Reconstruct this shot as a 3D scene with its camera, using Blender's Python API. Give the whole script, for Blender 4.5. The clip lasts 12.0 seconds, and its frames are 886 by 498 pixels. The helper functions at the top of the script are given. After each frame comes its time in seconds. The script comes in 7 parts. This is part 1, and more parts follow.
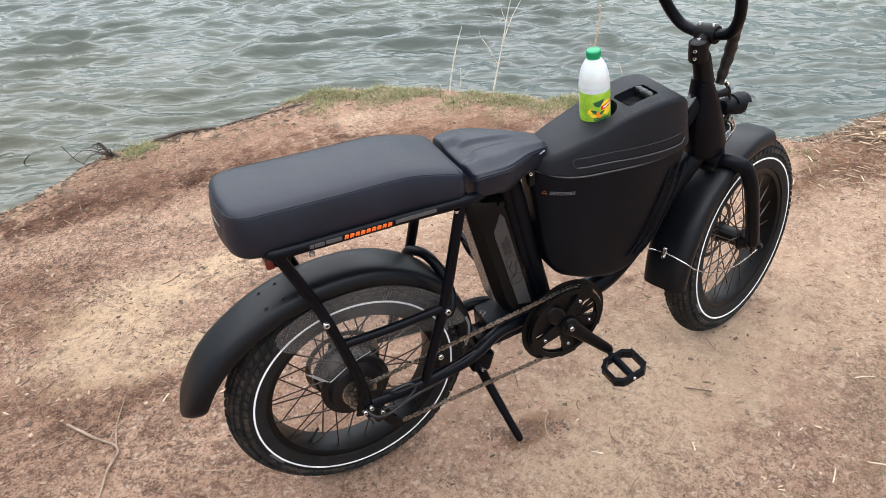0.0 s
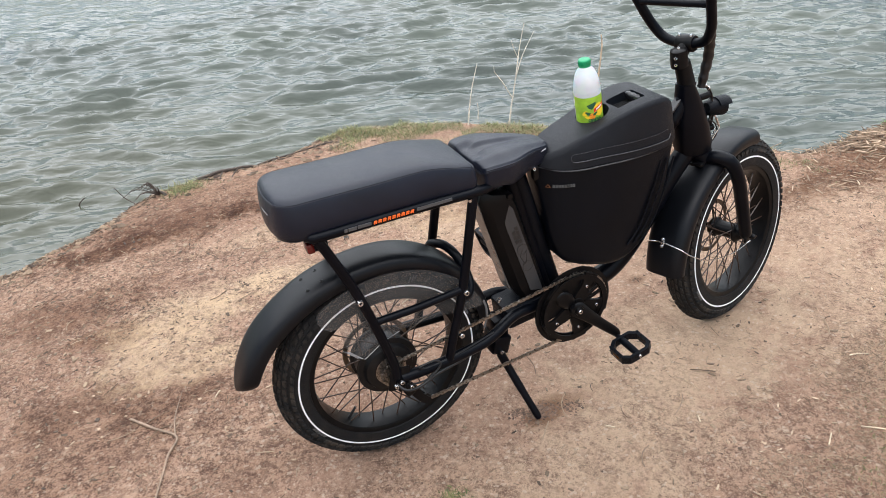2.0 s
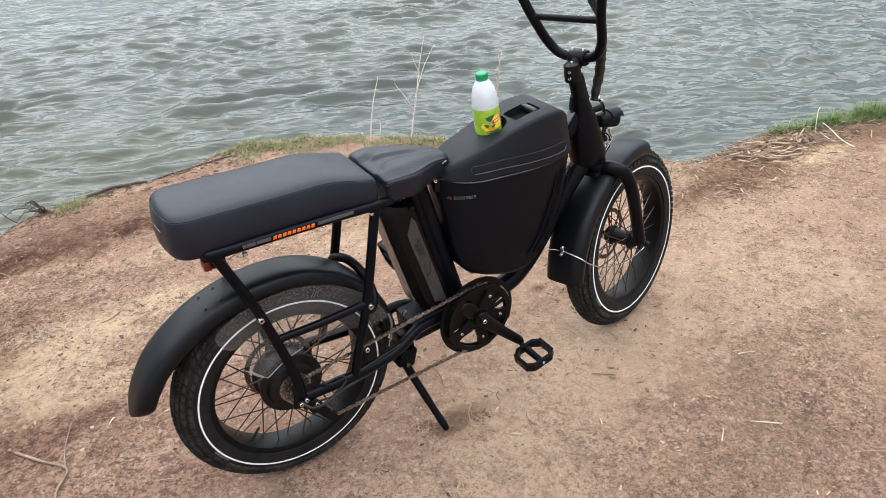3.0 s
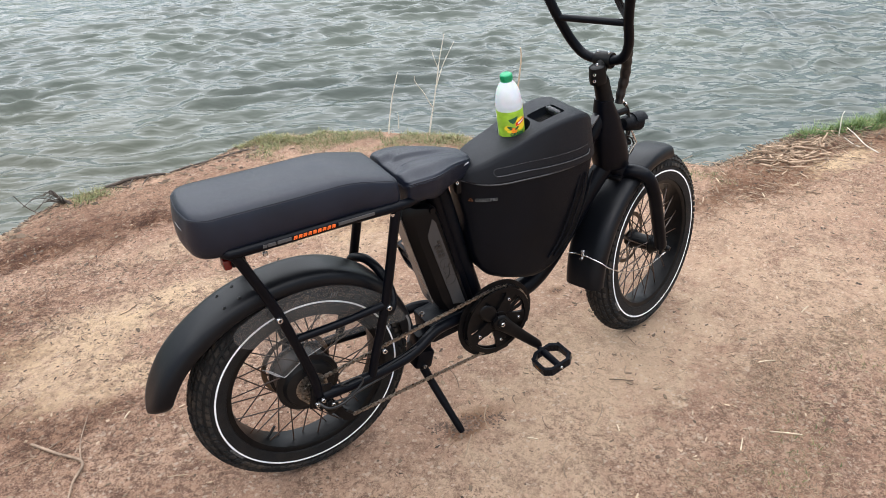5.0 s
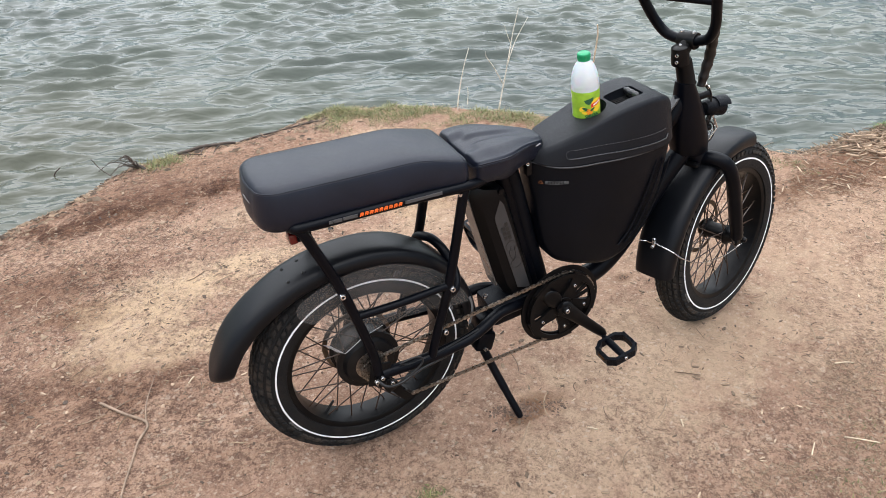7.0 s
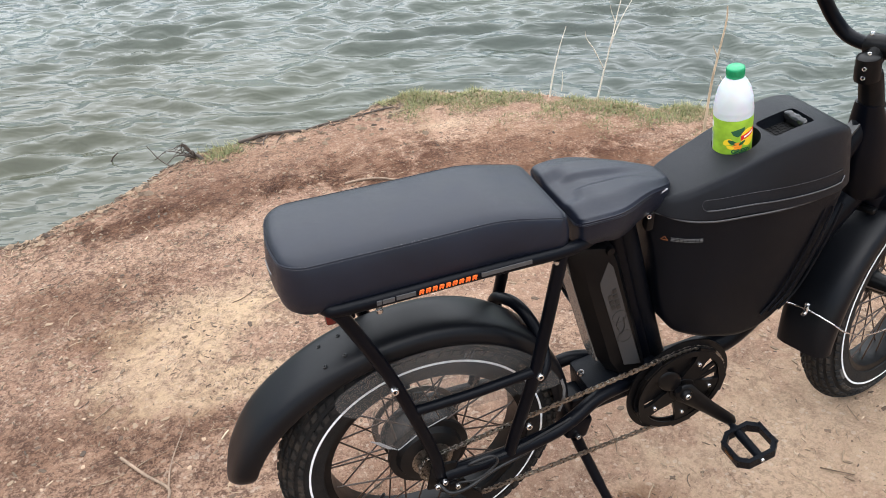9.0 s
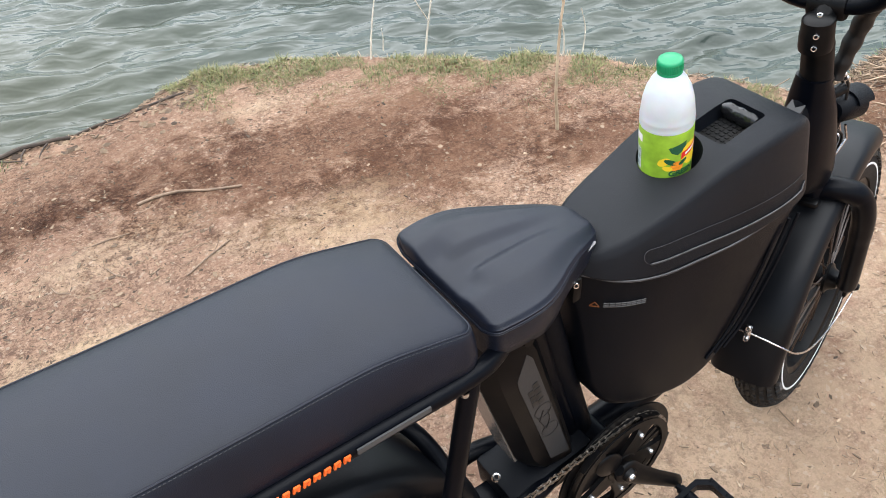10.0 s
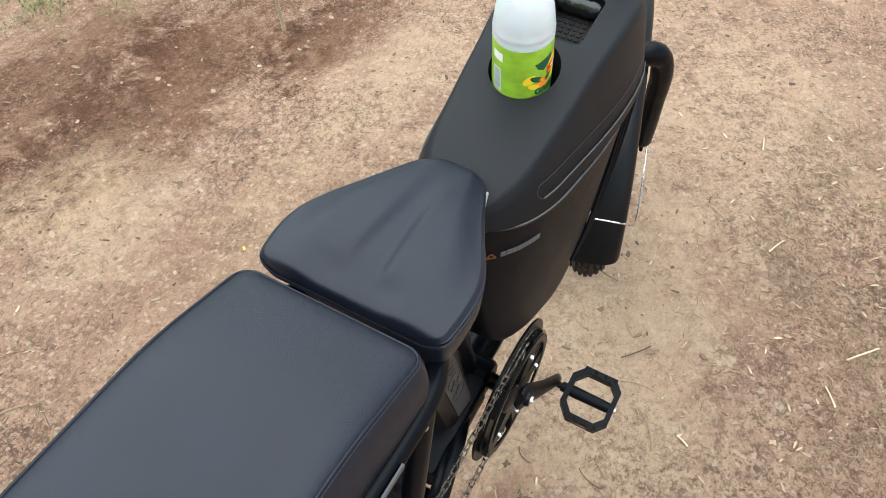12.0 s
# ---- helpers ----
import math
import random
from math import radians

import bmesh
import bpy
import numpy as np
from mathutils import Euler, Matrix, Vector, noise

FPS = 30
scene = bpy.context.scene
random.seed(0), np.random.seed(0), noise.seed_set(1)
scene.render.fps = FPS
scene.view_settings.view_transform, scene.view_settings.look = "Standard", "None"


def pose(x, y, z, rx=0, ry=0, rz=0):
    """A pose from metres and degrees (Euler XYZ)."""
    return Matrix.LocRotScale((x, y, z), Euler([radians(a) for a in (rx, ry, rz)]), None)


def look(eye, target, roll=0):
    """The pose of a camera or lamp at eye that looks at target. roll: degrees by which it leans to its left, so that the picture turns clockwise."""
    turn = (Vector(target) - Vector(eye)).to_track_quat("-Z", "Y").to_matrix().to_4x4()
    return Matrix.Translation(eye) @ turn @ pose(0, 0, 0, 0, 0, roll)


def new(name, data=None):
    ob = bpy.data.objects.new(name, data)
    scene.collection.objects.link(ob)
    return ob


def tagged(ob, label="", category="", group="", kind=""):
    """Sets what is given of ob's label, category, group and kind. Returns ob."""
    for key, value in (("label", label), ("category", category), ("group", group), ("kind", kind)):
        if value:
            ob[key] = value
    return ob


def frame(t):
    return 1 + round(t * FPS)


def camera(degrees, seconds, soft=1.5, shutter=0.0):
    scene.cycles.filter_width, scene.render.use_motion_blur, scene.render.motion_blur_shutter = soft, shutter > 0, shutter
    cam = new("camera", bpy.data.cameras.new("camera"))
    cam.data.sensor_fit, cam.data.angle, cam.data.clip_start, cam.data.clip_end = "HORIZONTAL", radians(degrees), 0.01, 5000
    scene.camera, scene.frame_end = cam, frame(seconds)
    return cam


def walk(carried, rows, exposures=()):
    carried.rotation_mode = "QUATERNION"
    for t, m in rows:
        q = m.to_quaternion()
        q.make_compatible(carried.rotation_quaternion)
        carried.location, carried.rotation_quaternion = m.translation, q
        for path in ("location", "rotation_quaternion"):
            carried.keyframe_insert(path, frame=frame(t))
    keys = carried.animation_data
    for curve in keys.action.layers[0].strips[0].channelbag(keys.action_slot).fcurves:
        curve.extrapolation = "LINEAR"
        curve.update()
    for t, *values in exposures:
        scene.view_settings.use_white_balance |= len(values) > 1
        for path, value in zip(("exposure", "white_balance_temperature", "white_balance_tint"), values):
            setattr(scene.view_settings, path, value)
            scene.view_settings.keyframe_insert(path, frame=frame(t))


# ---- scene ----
# ---- camera and its walk ----
cam = camera(60.0, 12.0, soft=0.9)
PATH = [
    (0, -0.3669, -1.3201, 1.6227, 54.481, 1.683, -26.611),
    (0.5, -0.2767, -1.4548, 1.6031, 55.773, 2.834, -20.087),
    (1, -0.3230, -1.5221, 1.6285, 56.050, 5.713, -18.177),
    (1.5, -0.4284, -1.5827, 1.6430, 56.965, 6.585, -20.913),
    (2, -0.4690, -1.5886, 1.6264, 58.385, 4.635, -25.909),
    (2.5, -0.4646, -1.5904, 1.6250, 59.014, 2.881, -31.206),
    (2.7, -0.4581, -1.5923, 1.6222, 59.145, 2.306, -32.539),
    (4.5, -0.4593, -1.5600, 1.6355, 58.313, 1.615, -31.872),
    (5, -0.4621, -1.5573, 1.6328, 58.544, 1.638, -31.148),
    (5.5, -0.4662, -1.5425, 1.6302, 58.351, 1.600, -29.597),
    (6, -0.4496, -1.5309, 1.6287, 57.730, 1.824, -28.498),
    (6.5, -0.4506, -1.5199, 1.6243, 57.186, 1.872, -27.535),
    (7, -0.4528, -1.5164, 1.6255, 56.873, 1.972, -25.938),
    (7.2, -0.4628, -1.5150, 1.6285, 56.968, 2.175, -24.447),
    (8.8, -0.3192, -1.1198, 1.5496, 54.461, 4.062, -16.627),
    (9, -0.2519, -1.0584, 1.5516, 54.355, 3.621, -19.732),
    (9.5, -0.1798, -0.7833, 1.4966, 52.288, 2.001, -28.657),
    (10, -0.0585, -0.5580, 1.4447, 48.823, 2.885, -34.912),
    (10.5, 0.0080, -0.4009, 1.3970, 42.851, 1.727, -48.939),
    (11, 0.0428, -0.3042, 1.3673, 38.081, -0.561, -61.710),
    (11.5, 0.0250, -0.2756, 1.3970, 38.073, -1.307, -63.562),
    (12, -0.0353, -0.2684, 1.4086, 39.241, -0.991, -60.844),
]
walk(cam, [(t, pose(x, y, z, rx, ry, rz)) for t, x, y, z, rx, ry, rz in PATH],
     exposures=[(0.0, 1.88, 6500, 10), (2.0, 1.79, 6500, 10), (7.2, 1.79, 6500, 10), (9.5, 1.97, 6500, 9), (10.8, 1.97, 6500, 6), (12.0, 1.95, 6500, 2)])

# ---- world and sun: an overcast day ----
world = bpy.data.worlds.new("overcast_sky")
scene.world = world
world.use_nodes = True
wn = world.node_tree.nodes
wl = world.node_tree.links
sky = wn.new("ShaderNodeTexSky")
sky.sky_type = "NISHITA"
sky.sun_disc = False
sky.sun_elevation = radians(52)
sky.sun_rotation = radians(200)
sky.air_density, sky.dust_density, sky.ozone_density = 1.2, 1.2, 1.5
grey = wn.new("ShaderNodeHueSaturation")
grey.inputs["Saturation"].default_value = 0.75
wl.new(sky.outputs[0], grey.inputs["Color"])
wl.new(grey.outputs[0], wn["Background"].inputs[0])
wn["Background"].inputs[1].default_value = 0.05
sun = new("sun", bpy.data.lights.new("sun", "SUN"))
sun.data.energy, sun.data.angle, sun.data.color = 2.3, radians(118), (0.975, 0.985, 1.0)
sun.matrix_basis = look((0.3, 1.3, 5.0), (0, 0, 0))


# ---- materials ----
def material(name, color, rough=0.5, metal=0.0, spec=0.5, vary=0.0, vscale=30.0, bump=0.0, bscale=200.0, rvary=0.0, dirt=None, dirt_amount=0.0):
    """A principled material whose colour, gloss and relief vary by noise at two scales, in metres of the object's own space."""
    m = bpy.data.materials.new(name)
    m.use_nodes = True
    n, l = m.node_tree.nodes, m.node_tree.links
    b = n["Principled BSDF"]
    b.inputs["Base Color"].default_value = (*color, 1)
    b.inputs["Roughness"].default_value = rough
    b.inputs["Metallic"].default_value = metal
    b.inputs["Specular IOR Level"].default_value = spec
    co = n.new("ShaderNodeTexCoord")
    big = n.new("ShaderNodeTexNoise")
    big.inputs["Scale"].default_value, big.inputs["Detail"].default_value = vscale, 6
    l.new(co.outputs["Object"], big.inputs["Vector"])
    if vary or dirt:
        ramp = n.new("ShaderNodeValToRGB")
        ramp.color_ramp.elements[0].position, ramp.color_ramp.elements[1].position = 0.3, 0.7
        lo, hi = [c * (1 - vary) for c in color], [min(1, c * (1 + vary)) for c in color]
        ramp.color_ramp.elements[0].color, ramp.color_ramp.elements[1].color = (*lo, 1), (*hi, 1)
        l.new(big.outputs["Fac"], ramp.inputs["Fac"])
        out = ramp.outputs["Color"]
        if dirt:
            d = n.new("ShaderNodeTexNoise")
            d.inputs["Scale"].default_value, d.inputs["Detail"].default_value = vscale * 0.4, 8
            d.inputs["Roughness"].default_value = 0.7
            l.new(co.outputs["Object"], d.inputs["Vector"])
            r2 = n.new("ShaderNodeMapRange")
            r2.inputs["From Min"].default_value, r2.inputs["From Max"].default_value = 0.45, 0.75
            r2.inputs["To Max"].default_value = dirt_amount
            l.new(d.outputs["Fac"], r2.inputs["Value"])
            mx = n.new("ShaderNodeMix")
            mx.data_type = "RGBA"
            l.new(r2.outputs[0], mx.inputs["Factor"])
            l.new(out, mx.inputs["A"])
            mx.inputs["B"].default_value = (*dirt, 1)
            out = mx.outputs["Result"]
        l.new(out, b.inputs["Base Color"])
    if rvary:
        mr = n.new("ShaderNodeMapRange")
        mr.inputs["To Min"].default_value, mr.inputs["To Max"].default_value = max(0.02, rough - rvary), min(1, rough + rvary)
        l.new(big.outputs["Fac"], mr.inputs["Value"])
        l.new(mr.outputs[0], b.inputs["Roughness"])
    if bump:
        fine = n.new("ShaderNodeTexNoise")
        fine.inputs["Scale"].default_value, fine.inputs["Detail"].default_value = bscale, 4
        l.new(co.outputs["Object"], fine.inputs["Vector"])
        bp = n.new("ShaderNodeBump")
        bp.inputs["Strength"].default_value, bp.inputs["Distance"].default_value = bump, 0.002
        l.new(fine.outputs["Fac"], bp.inputs["Height"])
        l.new(bp.outputs[0], b.inputs["Normal"])
    return m


DUST = (0.22, 0.16, 0.11)
vinyl = material("black_vinyl", (0.0076, 0.0096, 0.0168), 0.35, spec=0.25, vary=0.15, vscale=14, bump=0.25, bscale=900, rvary=0.10, dirt=DUST, dirt_amount=0.006)
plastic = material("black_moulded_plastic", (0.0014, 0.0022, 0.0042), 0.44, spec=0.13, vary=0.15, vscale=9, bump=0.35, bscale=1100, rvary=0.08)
# Lighter copy of the moulded plastic: the lid's lit top put into its colour.
lit_lid_plastic = material("black_grained_plastic_lit_tone", (0.0045, 0.0056, 0.0082), 0.46, spec=0.21, vary=0.15, vscale=9, bump=0.35, bscale=1100, rvary=0.08)
fender_paint = material("black_fender_plastic", (0.0024, 0.0030, 0.0044), 0.38, spec=0.20, vary=0.2, vscale=10, bump=0.1, bscale=500, rvary=0.12, dirt=DUST, dirt_amount=0.006)
paint = material("black_satin_paint", (0.0014, 0.0019, 0.0036), 0.34, spec=0.11, vary=0.2, vscale=18, bump=0.08, bscale=600, rvary=0.10)
battery_case = material("black_battery_case", (0.0022, 0.0023, 0.0028), 0.33, spec=0.15, vary=0.15, vscale=18, rvary=0.08)
# Grey base imitates the ground mirrored in the battery's glossy rear face.
battery_back = material("glossy_battery_back_reflection_grey", (0.13, 0.12, 0.11), 0.25, spec=0.5, vary=0.15, vscale=25)
panel_grey = material("dark_grey_panel", (0.032, 0.032, 0.033), 0.45, spec=0.5, vary=0.12, vscale=25, bump=0.1, bscale=700)
print_black = material("black_print", (0.012, 0.012, 0.012), 0.4)
rubber = material("black_rubber", (0.0055, 0.0057, 0.0062), 0.70, spec=0.22, vary=0.35, vscale=35, bump=0.5, bscale=350, rvary=0.1, dirt=DUST, dirt_amount=0.05)
tread_rubber = material("dusty_tread_rubber", (0.010, 0.010, 0.010), 0.85, spec=0.25, vary=0.4, vscale=45, bump=0.6, bscale=300, dirt=DUST, dirt_amount=0.22)
hose = material("black_hose_rubber", (0.003, 0.003, 0.0035), 0.50, vary=0.2, vscale=40)
black_metal = material("black_anodised_metal", (0.0022, 0.0023, 0.0028), 0.36, metal=0.0, spec=0.15, vary=0.2, vscale=60, rvary=0.1, dirt=DUST, dirt_amount=0.02)
motor_metal = material("black_motor_shell", (0.004, 0.004, 0.0045), 0.40, metal=0.0, spec=0.22, vary=0.2, vscale=40, rvary=0.1, dirt=DUST, dirt_amount=0.03)
steel = material("bright_steel", (0.62, 0.62, 0.62), 0.25, metal=1.0, vary=0.1, vscale=120, rvary=0.1)
disc_steel = material("brushed_disc_steel", (0.17, 0.135, 0.105), 0.38, metal=1.0, vary=0.15, vscale=80)
chain_steel = material("oily_brown_chain_steel", (0.27, 0.24, 0.21), 0.30, metal=0.95, vary=0.4, vscale=150, rvary=0.15)
spoke_metal = material("black_spoke_steel", (0.034, 0.018, 0.011), 0.4, metal=0.0, vary=0.4, vscale=60)
white_stripe = material("white_reflective_stripe", (0.80, 0.81, 0.82), 0.45, vary=0.05, vscale=60, dirt=DUST, dirt_amount=0.12)
silver_piping = material("silver_piping", (0.30, 0.30, 0.32), 0.4, vary=0.1, vscale=60)
trim_grey = material("dark_grey_trim", (0.06, 0.06, 0.062), 0.4)
# Lighter than the console: the glossy edges' highlight is put into this grey.
lit_edge_plastic = material("highlight_grey_plastic_edge", (0.032, 0.032, 0.035), 0.32, vary=0.3, vscale=60)
warning_amber = material("faded_amber_print", (0.17, 0.055, 0.015), 0.5)
warning_grey = material("faded_grey_print", (0.10, 0.10, 0.10), 0.5)
grey_edge_glint = material("grey_edge_glint", (0.30, 0.30, 0.30), 0.5)
orange_print = material("orange_print", (0.85, 0.14, 0.02), 0.45)
stitch_mat = material("grey_stitching", (0.022, 0.022, 0.026), 0.6)
red_lens = material("red_tail_light_lens", (0.13, 0.008, 0.006), 0.2)
amber_lens = material("amber_reflector_lens", (0.70, 0.28, 0.03), 0.25)
green_cap = material("green_bottle_cap", (0.004, 0.25, 0.10), 0.35, vary=0.06, vscale=90)
label_green = material("yellow_green_label", (0.27, 0.46, 0.035), 0.35, vary=0.22, vscale=55)
label_dark = material("dark_green_label_print", (0.008, 0.085, 0.04), 0.35)
label_yellow = material("yellow_label_print", (0.85, 0.60, 0.03), 0.35)
label_orange = material("orange_label_print", (0.85, 0.27, 0.02), 0.35, vary=0.2, vscale=150)
label_red = material("red_label_print", (0.65, 0.02, 0.02), 0.35)
label_white = material("white_label_print", (0.8, 0.8, 0.8), 0.4)
bottle_milky = material("milky_frosted_bottle_plastic", (0.70, 0.75, 0.78), 0.28, vary=0.06, vscale=30)
bottle_milky.node_tree.nodes["Principled BSDF"].inputs["Transmission Weight"].default_value = 0.25
bottle_milky.node_tree.nodes["Principled BSDF"].inputs["Subsurface Weight"].default_value = 0.3
bottle_milky.node_tree.nodes["Principled BSDF"].inputs["Subsurface Scale"].default_value = 0.02
wood = material("dry_grey_wood", (0.21, 0.145, 0.10), 0.85, vary=0.35, vscale=40, bump=0.6, bscale=250)
dark_wood = material("dark_wet_wood", (0.055, 0.040, 0.030), 0.8, vary=0.4, vscale=30, bump=0.6, bscale=250)
pale_reed = material("pale_weathered_reed", (0.66, 0.60, 0.50), 0.8, vary=0.2, vscale=30)
straw = material("dry_straw", (0.46, 0.36, 0.25), 0.85, vary=0.3, vscale=20)


def clear_material(name, tint, alpha, rough):
    m = bpy.data.materials.new(name)
    m.use_nodes = True
    n, l = m.node_tree.nodes, m.node_tree.links
    b = n["Principled BSDF"]
    b.inputs["Base Color"].default_value = (*tint, 1)
    b.inputs["Roughness"].default_value = rough
    noise_tex = n.new("ShaderNodeTexNoise")
    noise_tex.inputs["Scale"].default_value, noise_tex.inputs["Detail"].default_value = 14, 8
    co = n.new("ShaderNodeTexCoord")
    l.new(co.outputs["Object"], noise_tex.inputs["Vector"])
    mr = n.new("ShaderNodeMapRange")
    mr.inputs["From Min"].default_value, mr.inputs["From Max"].default_value = 0.35, 0.75
    mr.inputs["To Min"].default_value, mr.inputs["To Max"].default_value = alpha, alpha * 1.6
    l.new(noise_tex.outputs["Fac"], mr.inputs["Value"])
    l.new(mr.outputs[0], b.inputs["Alpha"])
    return m


# The grey tint stands in for the haze that the clear sheet reflects.
shield_plastic = clear_material("clear_plastic_painted_haze", (0.20, 0.19, 0.18), 0.115, 0.25)


def leaf_material(name, a, b_, rough=0.7):
    m = bpy.data.materials.new(name)
    m.use_nodes = True
    n, l = m.node_tree.nodes, m.node_tree.links
    geo = n.new("ShaderNodeNewGeometry")
    ramp = n.new("ShaderNodeValToRGB")
    ramp.color_ramp.elements[0].color, ramp.color_ramp.elements[1].color = (*a, 1), (*b_, 1)
    l.new(geo.outputs["Random Per Island"], ramp.inputs["Fac"])
    l.new(ramp.outputs["Color"], n["Principled BSDF"].inputs["Base Color"])
    n["Principled BSDF"].inputs["Roughness"].default_value = rough
    return m


grass_green = leaf_material("green_grass", (0.060, 0.082, 0.022), (0.24, 0.215, 0.085))
grass_lush = leaf_material("fresh_green_grass", (0.030, 0.075, 0.014), (0.15, 0.20, 0.05))
reed_pile_mat = leaf_material("tan_broken_reeds", (0.14, 0.088, 0.052), (0.52, 0.37, 0.25), 0.8)
grass_dry = leaf_material("dry_grass", (0.10, 0.062, 0.036), (0.45, 0.325, 0.215))
drift_mat = leaf_material("broken_reeds", (0.055, 0.035, 0.022), (0.30, 0.21, 0.135), 0.85)
litter_mat = leaf_material("plant_litter", (0.045, 0.028, 0.018), (0.26, 0.18, 0.115), 0.9)
dug_mat = leaf_material("dark_dug_soil", (0.050, 0.030, 0.020), (0.20, 0.125, 0.085), 0.95)
stone_mat = leaf_material("small_stones", (0.07, 0.042, 0.027), (0.36, 0.25, 0.165), 0.9)


def ground_material():
    m = bpy.data.materials.new("trodden_sandy_soil")
    m.use_nodes = True
    n, l = m.node_tree.nodes, m.node_tree.links
    b = n["Principled BSDF"]
    co = n.new("ShaderNodeTexCoord")
    vec = co.outputs["Object"]

    def tex(scale, detail=8, rough=0.6, distort=0.0):
        t = n.new("ShaderNodeTexNoise")
        t.inputs["Scale"].default_value, t.inputs["Detail"].default_value = scale, detail
        t.inputs["Roughness"].default_value, t.inputs["Distortion"].default_value = rough, distort
        l.new(vec, t.inputs["Vector"])
        return t.outputs["Fac"]

    def ranged(v, a, c, lo=0.0, hi=1.0):
        r = n.new("ShaderNodeMapRange")
        for k, val in (("From Min", a), ("From Max", c), ("To Min", lo), ("To Max", hi)):
            r.inputs[k].default_value = val
        l.new(v, r.inputs["Value"])
        return r.outputs[0]

    def mix(f, a, c, blend="MIX"):
        x = n.new("ShaderNodeMix")
        x.data_type, x.blend_type = "RGBA", blend
        if isinstance(f, float):
            x.inputs["Factor"].default_value = f
        else:
            l.new(f, x.inputs["Factor"])
        for k, v in (("A", a), ("B", c)):
            if isinstance(v, tuple):
                x.inputs[k].default_value = (*v, 1)
            else:
                l.new(v, x.inputs[k])
        return x.outputs["Result"]

    def times(a, c):
        k = n.new("ShaderNodeMath")
        k.operation = "MULTIPLY"
        l.new(a, k.inputs[0])
        l.new(c, k.inputs[1])
        return k.outputs[0]

    def cells(scale, distort):
        """Crumbs of soil: distance to a crumb's middle, and a random value for each crumb."""
        wob = n.new("ShaderNodeTexNoise")
        wob.inputs["Scale"].default_value, wob.inputs["Detail"].default_value = scale * 0.8, 3
        l.new(vec, wob.inputs["Vector"])
        sc = n.new("ShaderNodeVectorMath")
        sc.operation = "MULTIPLY_ADD"
        l.new(wob.outputs["Color"], sc.inputs[0])
        sc.inputs[1].default_value = (distort / scale,) * 3
        l.new(vec, sc.inputs[2])
        v = n.new("ShaderNodeTexVoronoi")
        v.inputs["Scale"].default_value = scale
        l.new(sc.outputs[0], v.inputs["Vector"])
        sep = n.new("ShaderNodeSeparateColor")
        l.new(v.outputs["Color"], sep.inputs[0])
        return v.outputs["Distance"], sep.outputs[0]

    def blob(x, y, rx, ry):
        """1 inside an ellipse on the ground, falling off to 0 with a ragged edge."""
        mp = n.new("ShaderNodeMapping")
        mp.vector_type = "TEXTURE"
        mp.inputs["Location"].default_value = (x, y, 0)
        mp.inputs["Scale"].default_value = (rx, ry, 1000)
        l.new(vec, mp.inputs["Vector"])
        ln = n.new("ShaderNodeVectorMath")
        ln.operation = "LENGTH"
        l.new(mp.outputs[0], ln.inputs[0])
        ad = n.new("ShaderNodeMath")
        ad.operation = "ADD"
        l.new(ln.outputs["Value"], ad.inputs[0])
        l.new(ranged(tex(8.0, 14, 0.82, 0.4), 0.3, 0.7, -0.85, 0.85), ad.inputs[1])
        return ranged(ad.outputs[0], 1.15, 0.55)

    base = mix(ranged(tex(1.6, 10, 0.70), 0.36, 0.64), (0.375, 0.217, 0.147), (0.565, 0.361, 0.246))
    base = mix(ranged(tex(9.0, 14, 0.80, 0.5), 0.50, 0.61, 0.0, 0.58), base, (0.165, 0.094, 0.066))
    base = mix(ranged(tex(16.0, 14, 0.82, 0.3), 0.53, 0.64, 0.0, 0.45), base, (0.62, 0.455, 0.325))
    for x, y, rx, ry, amount in [(-0.49, 1.01, 0.30, 0.20, 0.85), (2.97, 0.39, 0.24, 0.10, 1.0), (-0.60, 0.82, 0.24, 0.12, 0.8), (-0.44, 0.68, 0.26, 0.09, 0.85), (-0.1, 1.08, 0.22, 0.12, 0.8), (0.73, 1.2, 0.22, 0.16, 0.6), (-0.35, 1.08, 0.35, 0.12, 0.6), (0.05, 1.5, 0.35, 0.1, 0.7), (0.48, 1.3, 0.25, 0.1, 0.6), (0.78, 2.06, 0.14, 0.06, 0.8), (0.69, 1.02, 0.3, 0.14, 0.7), (1.5, 0.72, 0.5, 0.16, 0.6), (1.9, 0.3, 0.9, 0.4, 0.45), (0.95, -0.1, 0.55, 0.3, 0.83), (1.7, -0.25, 0.6, 0.35, 0.6), (0.2, -0.45, 0.7, 0.25, 0.52), (0.55, -0.35, 0.4, 0.2, 0.6)]:
        f = n.new("ShaderNodeMath")
        f.operation = "MULTIPLY"
        l.new(blob(x, y, rx, ry), f.inputs[0])
        f.inputs[1].default_value = amount
        base = mix(f.outputs[0], base, mix(ranged(tex(14, 8, 0.7), 0.35, 0.7), (0.60, 0.415, 0.280), (0.70, 0.515, 0.350)))
    crumbs = cells(70, 0.6)
    rough_spots = n.new("ShaderNodeMath")
    rough_spots.operation = "ADD"
    l.new(ranged(tex(1.8, 6, 0.65), 0.42, 0.60, 0.30, 0.95), rough_spots.inputs[0])
    l.new(ranged(blob(-0.75, 1.05, 1.1, 1.0), 0.0, 1.0, 0.0, 0.5), rough_spots.inputs[1])
    rough_fringe = n.new("ShaderNodeMath")
    rough_fringe.operation = "ADD"
    l.new(rough_spots.outputs[0], rough_fringe.inputs[0])
    l.new(ranged(blob(1.30, -0.72, 0.85, 0.36), 0.0, 1.0, 0.0, 0.28), rough_fringe.inputs[1])
    trodden = n.new("ShaderNodeMath")
    trodden.operation = "MULTIPLY"
